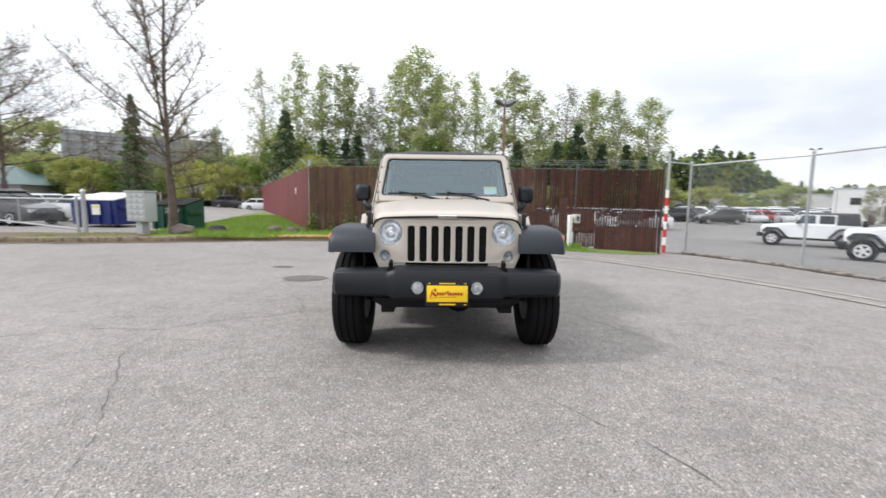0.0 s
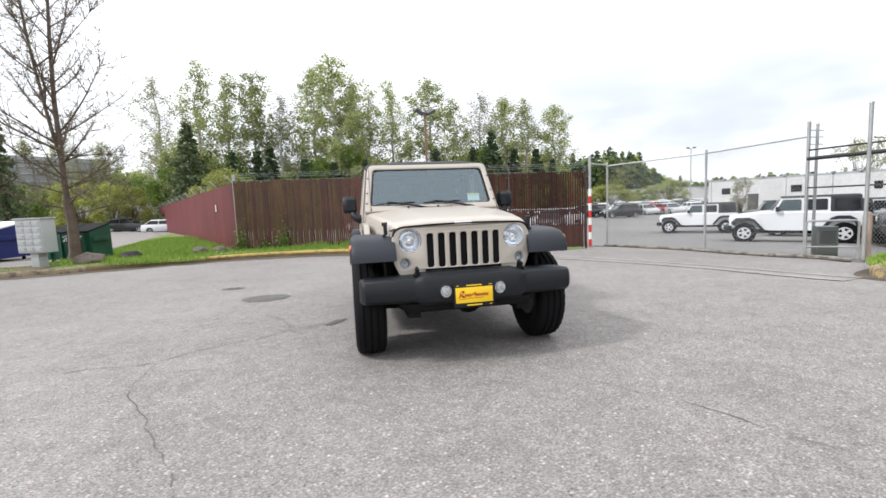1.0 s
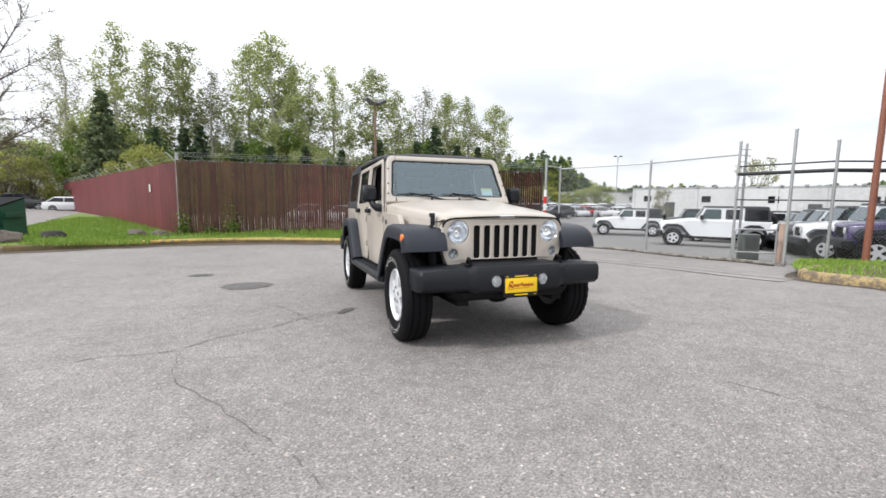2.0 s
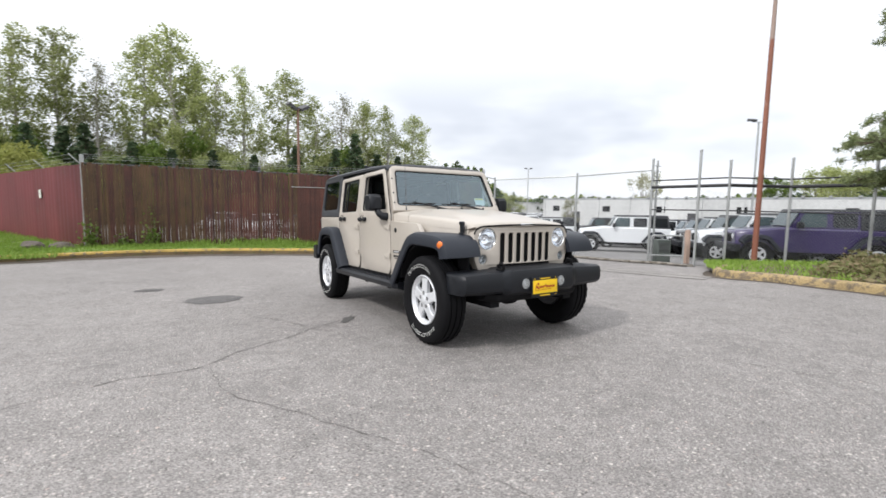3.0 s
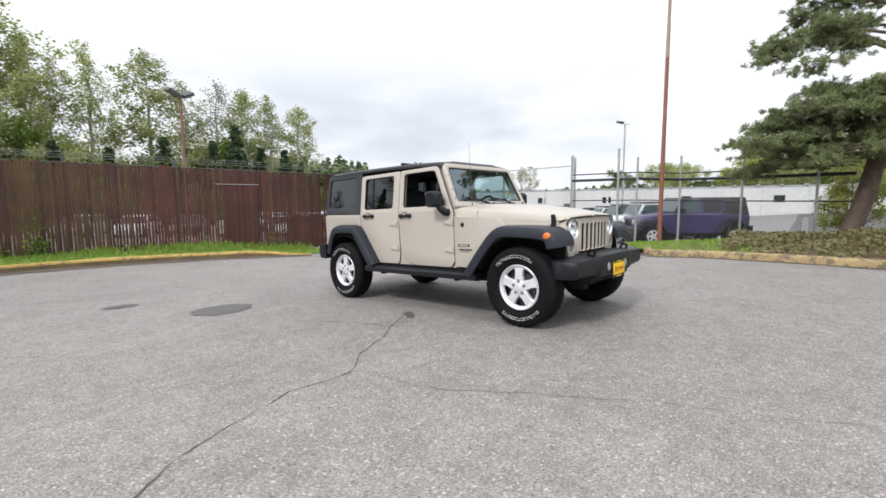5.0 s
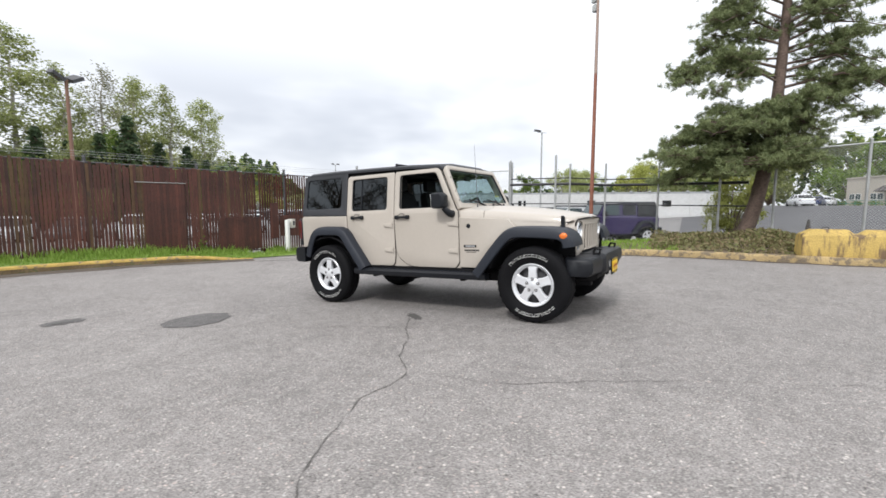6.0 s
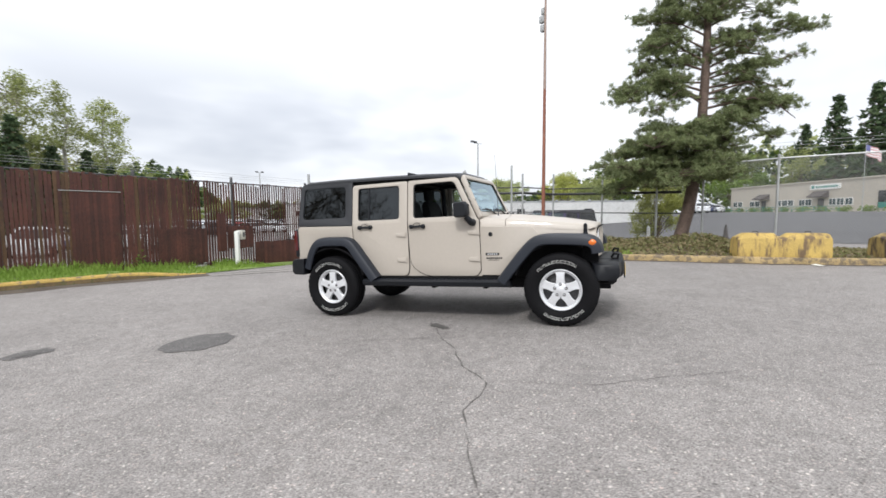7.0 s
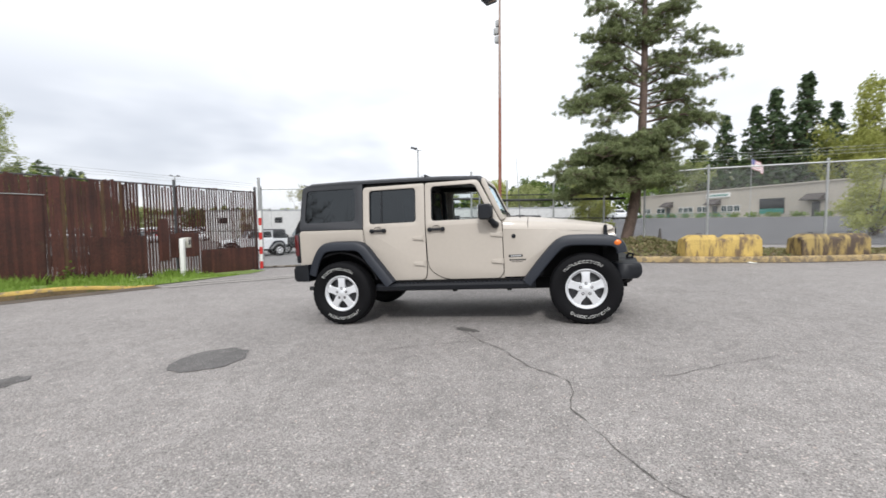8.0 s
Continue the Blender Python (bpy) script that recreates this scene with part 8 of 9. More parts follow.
def lot_car(color, label, tall=1.42):
    """A saloon or hatchback of the lot: shaped body, glasshouse, roof, wheels, lamps."""
    th = thing("car", label, "car", Matrix.Translation((0, 0, -400)), "cars in the lot")
    k = tall / 1.42
    bm = bmesh.new()
    rings = []
    for y, w, z0, z1 in ((-0.85, 0.62, 0.30, 0.55), (-0.75, 0.78, 0.22, 0.68), (-0.3, 0.86, 0.20, 0.80), (0.6, 0.90, 0.20, 0.90), (1.6, 0.91, 0.20, 0.93), (2.9, 0.90, 0.20, 0.95), (3.45, 0.84, 0.24, 0.92), (3.60, 0.70, 0.32, 0.80)):
        rings.append([(-w + 0.06, y, z0), (-w, y, z0 + 0.12), (-w, y, z1 * k - 0.16), (-w + 0.07, y, z1 * k), (w - 0.07, y, z1 * k), (w, y, z1 * k - 0.16), (w, y, z0 + 0.12), (w - 0.06, y, z0)])
    loft(bm, rings)
    part("body", bm, color, th)
    bm = bmesh.new()
    loft(bm, [[(-0.80, 0.45, 0.86 * k), (0.80, 0.45, 0.86 * k), (0.80, 3.25, 0.90 * k), (-0.80, 3.25, 0.90 * k)], [(-0.66, 1.15, 1.34 * k), (0.66, 1.15, 1.34 * k), (0.64, 2.65, 1.35 * k), (-0.64, 2.65, 1.35 * k)]])
    part("glasshouse", bm, DARK_GLASS, th)
    bm = bmesh.new()
    loft(bm, [[(-0.68, 1.08, 1.32 * k), (0.68, 1.08, 1.32 * k), (0.66, 2.72, 1.33 * k), (-0.66, 2.72, 1.33 * k)], [(-0.56, 1.25, 1.42 * k), (0.56, 1.25, 1.42 * k), (0.55, 2.55, 1.42 * k), (-0.55, 2.55, 1.42 * k)]])
    part("roof", bm, color, th)
    for s in (-1, 1):
        for a, b in (((0.80, 0.47, 0.87), (0.67, 1.14, 1.33)), ((0.835, 1.85, 0.88), (0.69, 1.85, 1.34)), ((0.80, 3.22, 0.90), (0.66, 2.66, 1.34))):
            bm = bmesh.new()
            tube(bm, [(s * a[0], a[1], a[2] * k), (s * b[0], b[1], b[2] * k)], 0.035, 6)
            part("pillar", bm, color, th)
        for y in (0.0, 2.7):
            bm = bmesh.new()
            spin(bm, [(s * 0.68, 0.1), (s * 0.68, 0.31), (s * 0.88, 0.325), (s * 0.915, 0.30), (s * 0.915, 0.21)], (0, y, 0.325), "X", 24)
            wh = part("wheel", bm, RUBBER, th)
            bm = bmesh.new()
            spin(bm, [(s * 0.90, 0.215), (s * 0.925, 0.205), (s * 0.905, 0.15), (s * 0.92, 0.03)], (0, y, 0.325), "X", 20)
            part("rim", bm, ALLOY, wh)
        bm = bmesh.new()
        box(bm, min(s * 0.48, s * 0.74), max(s * 0.48, s * 0.74), -0.83, -0.70, 0.52 * k, 0.64 * k, 0.02)
        part("headlight", bm, ALLOY, th)
        bm = bmesh.new()
        box(bm, min(s * 0.55, s * 0.78), max(s * 0.55, s * 0.78), 3.46, 3.60, 0.66 * k, 0.80 * k, 0.02)
        part("tail_light", bm, RED_LENS, th)
    return th


def stand(src, x, y, turn, z=None):
    return copy_thing(src, pose(x, y, land(x, y) if z is None else z, 0, 0, turn))


suv = {"w": lot_suv(WHITE_CAR, "white off-road car with black hardtop parked in the lot"), "k": lot_suv(BLACK_CAR, "black off-road car parked in the lot"), "p": lot_suv(PURPLE_CAR, "dark purple off-road car behind the chain-link fence"), "s": lot_suv(SILVER_CAR, "silver off-road car parked in the lot")}


def stand_mid(src, x, y, turn):
    """Stands a car with its middle at x, y."""
    a = radians(turn)
    return stand(src, x + 1.5 * math.sin(a), y - 1.5 * math.cos(a), turn)


for c, x, y, t in (("w", 19.7, 22.8, -132), ("w", 15.9, 13.8, -138), ("k", 23.6, 21.4, -132), ("k", 16.75, 9.2, -138), ("w", 15.2, 7.7, -138), ("p", 13.9, 5.9, -138), ("k", 21.6, 17.3, -138), ("w", 18.4, 10.7, -138), ("k", 20.1, 12.2, -138), ("s", 21.8, 13.7, -138), ("w", 24.6, 17.5, -138)):
    stand_mid(suv[c], x, y, t)
for o in suv.values():
    drop_thing(o)
cars = [lot_car(WHITE_CAR, "white car parked in the lot"), lot_car(SILVER_CAR, "silver car parked in the lot"), lot_car(GREY_CAR, "dark grey car parked in the lot"), lot_car(RED_CAR, "red car parked in the lot"), lot_car(WHITE_CAR, "white high-roofed car parked in the lot", 1.62), lot_car(BLACK_CAR, "black high-roofed car parked in the lot", 1.62), lot_car(BLUE_CAR, "dark blue car parked in the lot")]
rc = random.Random(8)
# behind the slatted fence
for k in range(2, 8):
    stand_mid(cars[(0, 4, 1, 0, 2, 4, 0, 5, 2, 1)[k]], -5.0 + 2.65 * k, 41.0 - 1.55 * k, -32 + rc.uniform(-3, 3))
for k in range(9):
    stand_mid(cars[(0, 1, 2, 4, 4, 5, 6)[rc.randrange(7)]], 12.5 + 0.5 * k, 42.5 - 1.0 * k, -80 + rc.uniform(-4, 4))
# far rows of the lot
for row, (x0, y0, n) in enumerate(((25.0, 53.0, 7), (31.0, 62.0, 9), (40.0, 71.0, 10), (52.0, 82.0, 11), (38.0, 84.0, 10), (44.0, 96.0, 11), (60.0, 96.0, 9))):
    for k in range(n):
        stand_mid(cars[rc.choice((0, 1, 0, 0, 2, 4, 5, 6, 1))], x0 + 2.75 * k, y0 - 0.9 * k, -15 + rc.uniform(-4, 4))
for x, y, c, t in ((29.5, 45.0, 5, -100), (36.5, 49.5, 3, -100), (27.0, 49.0, 5, -100)):
    stand_mid(cars[c], x, y, t)
# cars over by the dumpsters and along the street
for x, y, c, t in ((-19.7, 19.9, 5, 80), (-17.9, 22.9, 0, 75), (-24.0, 27.0, 1, 80), (-21.0, 52.0, 0, 95), (-17.5, 56.0, 2, 95), (-26.0, 55.0, 5, 90), (62.0, -7.0, 0, 100), (88.0, -14.0, 0, 70), (84.0, -12.0, 6, 70)):
    stand_mid(cars[c], x, y, t)
for o in cars:
    drop_thing(o)


# ---------------------------------------------------------------- buildings
def long_building(name, label, a, b, z0, h, deep, wall_mat, roof_mat):
    """A long low block: its front runs from a to b, seen with its back to the left of that way. Gives the thing, its way and its outward side."""
    A, B = Vector((*a, 0)), Vector((*b, 0))
    L = (B - A).length
    d = (B - A) / L
    m = Matrix(((d.x, -d.y, 0, A.x), (d.y, d.x, 0, A.y), (0, 0, 1, z0), (0, 0, 0, 1)))
    th = thing(name, label, "building", m)
    bm = bmesh.new()
    box(bm, 0, L, 0, deep, -2, h)
    part("wall", bm, wall_mat, th)
    bm = bmesh.new()
    box(bm, -0.15, L + 0.15, -0.15, deep + 0.15, h, h + 0.22, 0.03)
    part("roof", bm, roof_mat, th)
    return th, L


WALL_WHITE = grain("white_block_wall", (0.57, 0.575, 0.57), rough=0.8, var=0.12, coarse=0.25, fine=3, bump=0.1, tint=(0.50, 0.49, 0.46), amount=0.02)
WALL_BEIGE = grain("beige_block_wall", (0.47, 0.43, 0.37), rough=0.8, var=0.10, coarse=0.2, fine=3, bump=0.1)
ROOF_GREY = grain("roof_grey", (0.30, 0.31, 0.32), rough=0.7, var=0.15)
TEAL = grain("teal_board", (0.03, 0.22, 0.18), rough=0.5, var=0.1)
AWNING = grain("dark_awning", (0.075, 0.065, 0.062), rough=0.8, var=0.2)

wb, WL = long_building("warehouse", "long low white warehouse behind the car lot", (55.5, -2.5), (41.7, 45.6), -1.3, 3.85, -14, WALL_WHITE, ROOF_GREY)
for k in range(13):
    x = 3.0 + k * 3.9
    bm = bmesh.new()
    box(bm, x - 0.12, x + 0.12, 0.0, 0.14, 0, 3.85)
    part("pilaster", bm, WALL_WHITE, wb)
for k, x in enumerate((9.0, 17.5, 26.0, 34.0, 40.5, 47.5)):
    bm = bmesh.new()
    box(bm, x, x + 0.95, 0.0, 0.05, 2.35, 3.05)
    part("window", bm, DARK_GLASS, wb)
for x in (21.5, 44.5, 30.5):
    bm = bmesh.new()
    box(bm, x, x + 1.1, 0.0, 0.05, 0.0, 2.3)
    part("door", bm, DARK_METAL, wb)
for k in range(26):
    bm = bmesh.new()
    box(bm, 1.0 + k * 2.05, 1.25 + k * 2.05, -0.35, 0.10, 4.06, 4.22)
    part("roof_stud", bm, GALV, wb)

bb, BL = long_building("office_building", "long beige single-storey office beyond the street", (101.0, -18.7), (46.0, -41.3), 1.12, 4.75, 12, WALL_BEIGE, WALL_BEIGE)


def face_box(th, x0, x1, out, z0, z1, mat, name, label=""):
    bm = bmesh.new()
    box(bm, x0, x1, -out, 0.0, z0, z1)
    return part(name, bm, mat, th, label)


for x0 in (0.9, 2.3, 5.6, 7.0 - 0.0, 12.2, 13.6, 14.9, 17.2, 18.5, 22.9, 24.2, 25.6):
    w = face_box(bb, x0, x0 + 1.25, 0.05, 1.0, 2.1, WHITE_PAINT, "window")
    face_box(bb, x0 + 0.1, x0 + 0.58, 0.07, 1.08, 2.02, SCREEN_SOLID, "pane")
    face_box(bb, x0 + 0.68, x0 + 1.16, 0.07, 1.08, 2.02, SCREEN_SOLID, "pane")
for x0 in (30.5, 44.5, 51.0):
    face_box(bb, x0, x0 + 4.2, 0.06, 0.5, 2.9, DARK_GLASS, "shop_window")
    face_box(bb, x0 + 0.1, x0 + 4.1, 0.09, 0.5, 1.3, TEAL, "teal_panel")
for x0 in (8.7, 20.9, 38.8):
    face_box(bb, x0, x0 + 1.1, 0.05, 0.0, 2.1, DARK_METAL, "door")
    bm = bmesh.new()
    loft(bm, [[(x0 - 0.8, 0.0, 2.3), (x0 + 1.9, 0.0, 2.3), (x0 + 1.9, 0.0, 3.3), (x0 - 0.8, 0.0, 3.3)], [(x0 - 0.8, -1.3, 2.3), (x0 + 1.9, -1.3, 2.3), (x0 + 1.9, -1.3, 2.45), (x0 - 0.8, -1.3, 2.45)]])
    part("awning", bm, AWNING, bb, "dark sloping awning")
bm = bmesh.new()
for zz in (0.35, 0.8):
    box(bm, 0.0, 29.0, -4.05, -4.0, zz, zz + 0.06)
for k in range(15):
    box(bm, k * 2.07, k * 2.07 + 0.06, -4.05, -4.0, -0.1, 0.86)
part("railing", bm, TEAL, bb, "teal railing along the walk")
face_box(bb, 19.4, 24.8, 0.12, 3.55, 4.35, WHITE_PAINT, "sign_board", "white sign with green bars")
for k in range(9):
    face_box(bb, 20.5 + k * 0.44, 20.8 + k * 0.44, 0.14, 3.8, 4.12, TEAL, "sign_bar")
face_box(bb, 19.7, 20.2, 0.14, 3.72, 4.2, TEAL, "sign_mark")
for k in range(14):
    x, y, _ = bb.matrix_basis @ Vector((3 + k * 3.6, -2.6, 0))
    bo = thing("hedge_plant", "low clipped shrub along the office wall", "shrub", pose(x, y, 1.1), "shrubs along the office")
    rng_h = np.random.default_rng(k)
    c = rng_h.normal(size=(220, 3)) * np.array([0.7, 0.4, 0.2]) + np.array([0, 0, 0.4])
    v, f = leaf_arrays(rng_h, c, 0.22)
    mesh_of("foliage", v, f, LEAF_GREEN, bo)

# flag on a pole before the office
fl = thing("flag_pole", "flag with red and white stripes on a pole", "flag", pose(52.0, -20.2, land(52, -20.2)))
bm = bmesh.new()
tube(bm, [(0, 0, 0), (0, 0, 7.0)], [0.045, 0.02], 8)
part("pole", bm, GALV, fl)
FLAG_RED = grain("flag_red", (0.60, 0.33, 0.33), rough=0.8, var=0.08)
FLAG_WHITE, FLAG_BLUE = grain("flag_white", (0.75, 0.74, 0.74), rough=0.8, var=0.05), grain("flag_blue", (0.16, 0.17, 0.36), rough=0.8, var=0.05)
for k in range(9):
    bm = bmesh.new()
    rows = []
    for i in range(9):
        x = 1.9 * i / 8
        sag = -0.35 * x + 0.05 * math.sin(i * 1.4)
        yy = 0.16 * math.sin(i * 1.1)
        rows.append((bm.verts.new((0.45 * x, yy - x * 0.9, 6.85 + sag - k * 0.12)), bm.verts.new((0.45 * x, yy - x * 0.9, 6.85 + sag - (k + 1) * 0.12))))
    for a, b in zip(rows, rows[1:]):
        bm.faces.new((a[0], b[0], b[1], a[1]))
    part("stripe", bm, FLAG_RED if k % 2 == 0 else FLAG_WHITE, fl)
bm = bmesh.new()
box(bm, 0.0, 0.02, -0.75, -0.02, 6.25, 6.84)
for v in bm.verts:
    v.co.x += -v.co.y * 0.5 + 0.03
    v.co.z += v.co.y * 0.39
part("canton", bm, FLAG_BLUE, fl)

# low far buildings of the lot
for a, b, z, h, mt, lb in (((70, 120), (105, 108), -1.2, 4.6, WALL_WHITE, "low white shed at the far end of the lot"), ((40, 112), (64, 112), -1.2, 3.6, WALL_BEIGE, "low pale shed beyond the car lot")):
    t_, _ = long_building("shed", lb, a, b, z, h, 12, mt, ROOF_GREY)
    for k in range(5):
        bm = bmesh.new()
        box(bm, 2 + k * 5, 4.5 + k * 5, -0.05, 0.0, 0.0, 2.6)
        part("door", bm, ROOF_GREY, t_)


# ---------------------------------------------------------------- by the dumpsters
def dumpster(x, y, turn, w, deep, h, mat, lid, label, lidmat=None):
    th = thing("dumpster", label, "dumpster", pose(x, y, land(x, y), 0, 0, turn))
    bm = bmesh.new()
    loft(bm, [[(-w / 2, -deep / 2 + 0.08, 0.12), (w / 2, -deep / 2 + 0.08, 0.12), (w / 2, deep / 2, 0.12), (-w / 2, deep / 2, 0.12)], [(-w / 2, -deep / 2, h * 0.8), (w / 2, -deep / 2, h * 0.8), (w / 2, deep / 2, h), (-w / 2, deep / 2, h)]])
    bmesh.ops.bevel(bm, geom=list(bm.edges), offset=0.015, segments=2, affect="EDGES")
    part("bin", bm, mat, th)
    for k in range(4):
        bm = bmesh.new()
        xx = -w / 2 + w * (k + 0.5) / 4
        box(bm, xx - 0.03, xx + 0.03, -deep / 2 - 0.04, -deep / 2 + 0.05, 0.15, h * 0.78, 0.008)
        part("rib", bm, mat, th)
    for s in (-1, 1):
        bm = bmesh.new()
        box(bm, min(s * w / 2, s * (w / 2 + 0.08)), max(s * w / 2, s * (w / 2 + 0.08)), -deep * 0.4, deep * 0.3, h * 0.55, h * 0.68, 0.01)
        part("fork_pocket", bm, mat, th)
        bm = bmesh.new()
        loft(bm, [[(min(0.02 * s, s * w / 2 * 0.98), -deep / 2 - 0.03, h * 0.8), (max(0.02 * s, s * w / 2 * 0.98), -deep / 2 - 0.03, h * 0.8), (max(0.02 * s, s * w / 2 * 0.98), deep / 2, h), (min(0.02 * s, s * w / 2 * 0.98), deep / 2, h)], [(min(0.02 * s, s * w / 2 * 0.98), -deep / 2 - 0.03, h * 0.8 + 0.05), (max(0.02 * s, s * w / 2 * 0.98), -deep / 2 - 0.03, h * 0.8 + 0.05), (max(0.02 * s, s * w / 2 * 0.98), deep / 2, h + 0.05), (min(0.02 * s, s * w / 2 * 0.98), deep / 2, h + 0.05)]])
        part("lid", bm, lid, th)
        for e in (-1, 1):
            bm = bmesh.new()
            spin(bm, [(-0.03, 0.06), (0.03, 0.06)], (s * w * 0.42, e * deep * 0.35, 0.06), "X", 12)
            part("castor", bm, RUBBER, th)
    return th


GREEN_BIN = grain("green_steel", (0.012, 0.075, 0.045), rough=0.5, var=0.25, coarse=2, fine=30, tint=(0.06, 0.05, 0.035), amount=-0.04)
BLUE_BIN = grain("blue_steel", (0.010, 0.022, 0.135), rough=0.45, var=0.2, coarse=2, fine=30)
gd = dumpster(-10.28, 17.15, -8, 1.5, 1.05, 1.25, GREEN_BIN, SHADOW_BLACK, "dark green steel dumpster with white scrawl")
bm = bmesh.new()
for pts in ([(-0.10, 0.95), (0.02, 1.0), (0.0, 0.82), (-0.12, 0.80), (-0.02, 0.90)], [(0.15, 0.97), (0.10, 0.85), (0.22, 0.80), (0.28, 0.92), (0.18, 0.97)], [(0.32, 0.80), (0.36, 0.98), (0.44, 0.86), (0.48, 0.98), (0.55, 0.92)]):
    tube(bm, [(x, -0.54 + (0.02 if z < 0.85 else 0.0), z - 0.08) for x, z in pts], 0.014, 5)
part("scrawl", bm, WHITE_PAINT, gd, "white paint scrawl")
bd = dumpster(-14.65, 19.4, -8, 2.2, 1.5, 1.45, BLUE_BIN, WHITE_PAINT, "blue steel dumpster with a white lid")
bm = bmesh.new()
box(bm, 0.0, 0.38, -0.80, -0.79, 0.55, 0.98)
part("notice", bm, STICKER, bd, "white notice")
bm = bmesh.new()
box(bm, 0.05, 0.33, -0.806, -0.80, 0.84, 0.93)
part("notice_bar", bm, STICKER_YELLOW, bd)

mb = thing("mailbox_cluster", "grey steel mailbox cluster on a pedestal by the kerb", "mailbox", pose(-9.75, 14.3, land(-9.75, 14.3) + 0.1, 0, 0, -20))
MB_GREY = grain("mailbox_grey", (0.37, 0.385, 0.385), rough=0.5, var=0.08, coarse=2, fine=40)
bm = bmesh.new()
box(bm, -0.43, 0.43, -0.20, 0.20, 0.45, 1.40, 0.02)
part("cabinet", bm, MB_GREY, mb)
bm = bmesh.new()
box(bm, -0.13, 0.13, -0.13, 0.13, -0.05, 0.46, 0.01)
part("pedestal", bm, MB_GREY, mb)
bm = bmesh.new()
box(bm, -0.46, 0.46, -0.23, 0.22, 1.40, 1.44, 0.01)
part("cap", bm, MB_GREY, mb)
for c_ in range(3):
    for r_ in range(5):
        bm = bmesh.new()
        box(bm, -0.40 + c_ * 0.27, -0.40 + c_ * 0.27 + 0.255, -0.212, -0.20, 0.49 + r_ * 0.18, 0.49 + r_ * 0.18 + 0.165, 0.005)
        dr = part("door", bm, MB_GREY, mb)
        bm = bmesh.new()
        spin(bm, [(-0.222, 0.012), (-0.21, 0.012)], (-0.40 + c_ * 0.27 + 0.21, 0, 0.57 + r_ * 0.18), "Y", 8)
        part("lock", bm, DARK_METAL, dr)

# sliding gate at the side entrance
sgt = thing("side_gate", "galvanised pipe gate at the side entrance", "gate", Matrix())
gx0, gy0 = -12.1, 14.9
bm = bmesh.new()
post(bm, gx0, gy0, land(gx0, gy0) - 0.05, 1.25, 0.075)
post(bm, gx0 - 0.28, gy0 + 0.05, land(gx0, gy0) - 0.05, 1.05, 0.05)
part("post", bm, GALV, sgt)
for za, zb in ((0.98, 1.02), (-0.05, 0.42)):
    bm = bmesh.new()
    tube(bm, [(gx0, gy0, za), (gx0 - 7.0, gy0 + 1.6, zb)], 0.03, 8)
    part("rail", bm, GALV, sgt)
for t in (0.4, 0.8):
    bm = bmesh.new()
    tube(bm, [(gx0 - 7 * t, gy0 + 1.6 * t, -0.05 + 0.47 * t), (gx0 - 7 * t, gy0 + 1.6 * t, 1.0)], 0.022, 8)
    part("stile", bm, GALV, sgt)
fence_wire((gx0, gy0), (gx0 - 7.0, gy0 + 1.6), 0.0, 0.98, 0.42, 1.02, 0.10, 0.002, "wire_mesh", sgt)

# rocks in the grass
def rock(x, y, r, seed, mat, z=None):
    bm = bmesh.new()
    bmesh.ops.create_icosphere(bm, subdivisions=3, radius=1.0)
    for v in bm.verts:
        k = 1 + 0.35 * noise.noise(v.co * 1.2 + Vector((seed, 0, 0))) + 0.12 * noise.noise(v.co * 3.5 + Vector((seed, 4, 0)))
        v.co = Vector((v.co.x * r * 1.25 * k, v.co.y * r * k, v.co.z * r * 0.72 * k))
    ob = part("rock", bm, mat, None)
    ob.matrix_basis = pose(x, y, verge_z(x, y) + r * 0.30, 0, 0, seed * 40)
    return tagged(ob, "rough grey-brown boulder in the grass", "rock", "boulders in the grass")


ROCK = grain("boulder", (0.15, 0.125, 0.105), rough=0.9, var=0.4, coarse=3, fine=30, bump=0.6, depth=0.02, tint=(0.10, 0.11, 0.06), amount=0.02)
rock(-8.75, 14.7, 0.31, 1, ROCK)
rock(-8.2, 16.0, 0.26, 2, grain("dark_boulder", (0.045, 0.042, 0.04), rough=0.9, var=0.4, coarse=3, fine=30, bump=0.6, depth=0.02))
rock(-6.2, 16.3, 0.25, 3, ROCK)
rock(-5.6, 16.5, 0.22, 4, ROCK)

# billboard on posts, seen from behind
bl = thing("billboard", "large grey billboard seen from behind, on steel posts", "billboard", pose(-50.8, 60.0, -0.75, 0, 0, 43))
BL_GREY = grain("billboard_grey", (0.30, 0.31, 0.31), rough=0.7, var=0.15, coarse=0.3, fine=4)
BL_STEEL = grain("billboard_steel", (0.20, 0.19, 0.18), rough=0.7, var=0.2, coarse=0.5, fine=8)
BOARD_L, z0, z1 = 20.4, 6.9, 10.7
for k in range(6):
    bm = bmesh.new()
    box(bm, BOARD_L * k / 6 + 0.02, BOARD_L * (k + 1) / 6 - 0.02, 0.3, 0.5, z0, z1, 0.02)
    part("panel", bm, BL_GREY, bl)
for k in range(13):
    bm = bmesh.new()
    xx = BOARD_L * (k + 0.5) / 13
    box(bm, xx - 0.07, xx + 0.07, 0.0, 0.3, z0 - 0.2, z1)
    part("stud", bm, BL_STEEL, bl)
for k in range(4):
    bm = bmesh.new()
    zz = z0 + (z1 - z0) * (k + 0.5) / 4
    box(bm, 0, BOARD_L, 0.18, 0.3, zz - 0.06, zz + 0.06)
    part("stringer", bm, GALV, bl)
bm = bmesh.new()
box(bm, -0.4, BOARD_L + 0.4, -0.6, 0.3, z0 - 0.5, z0 - 0.38)
part("catwalk", bm, BL_STEEL, bl)
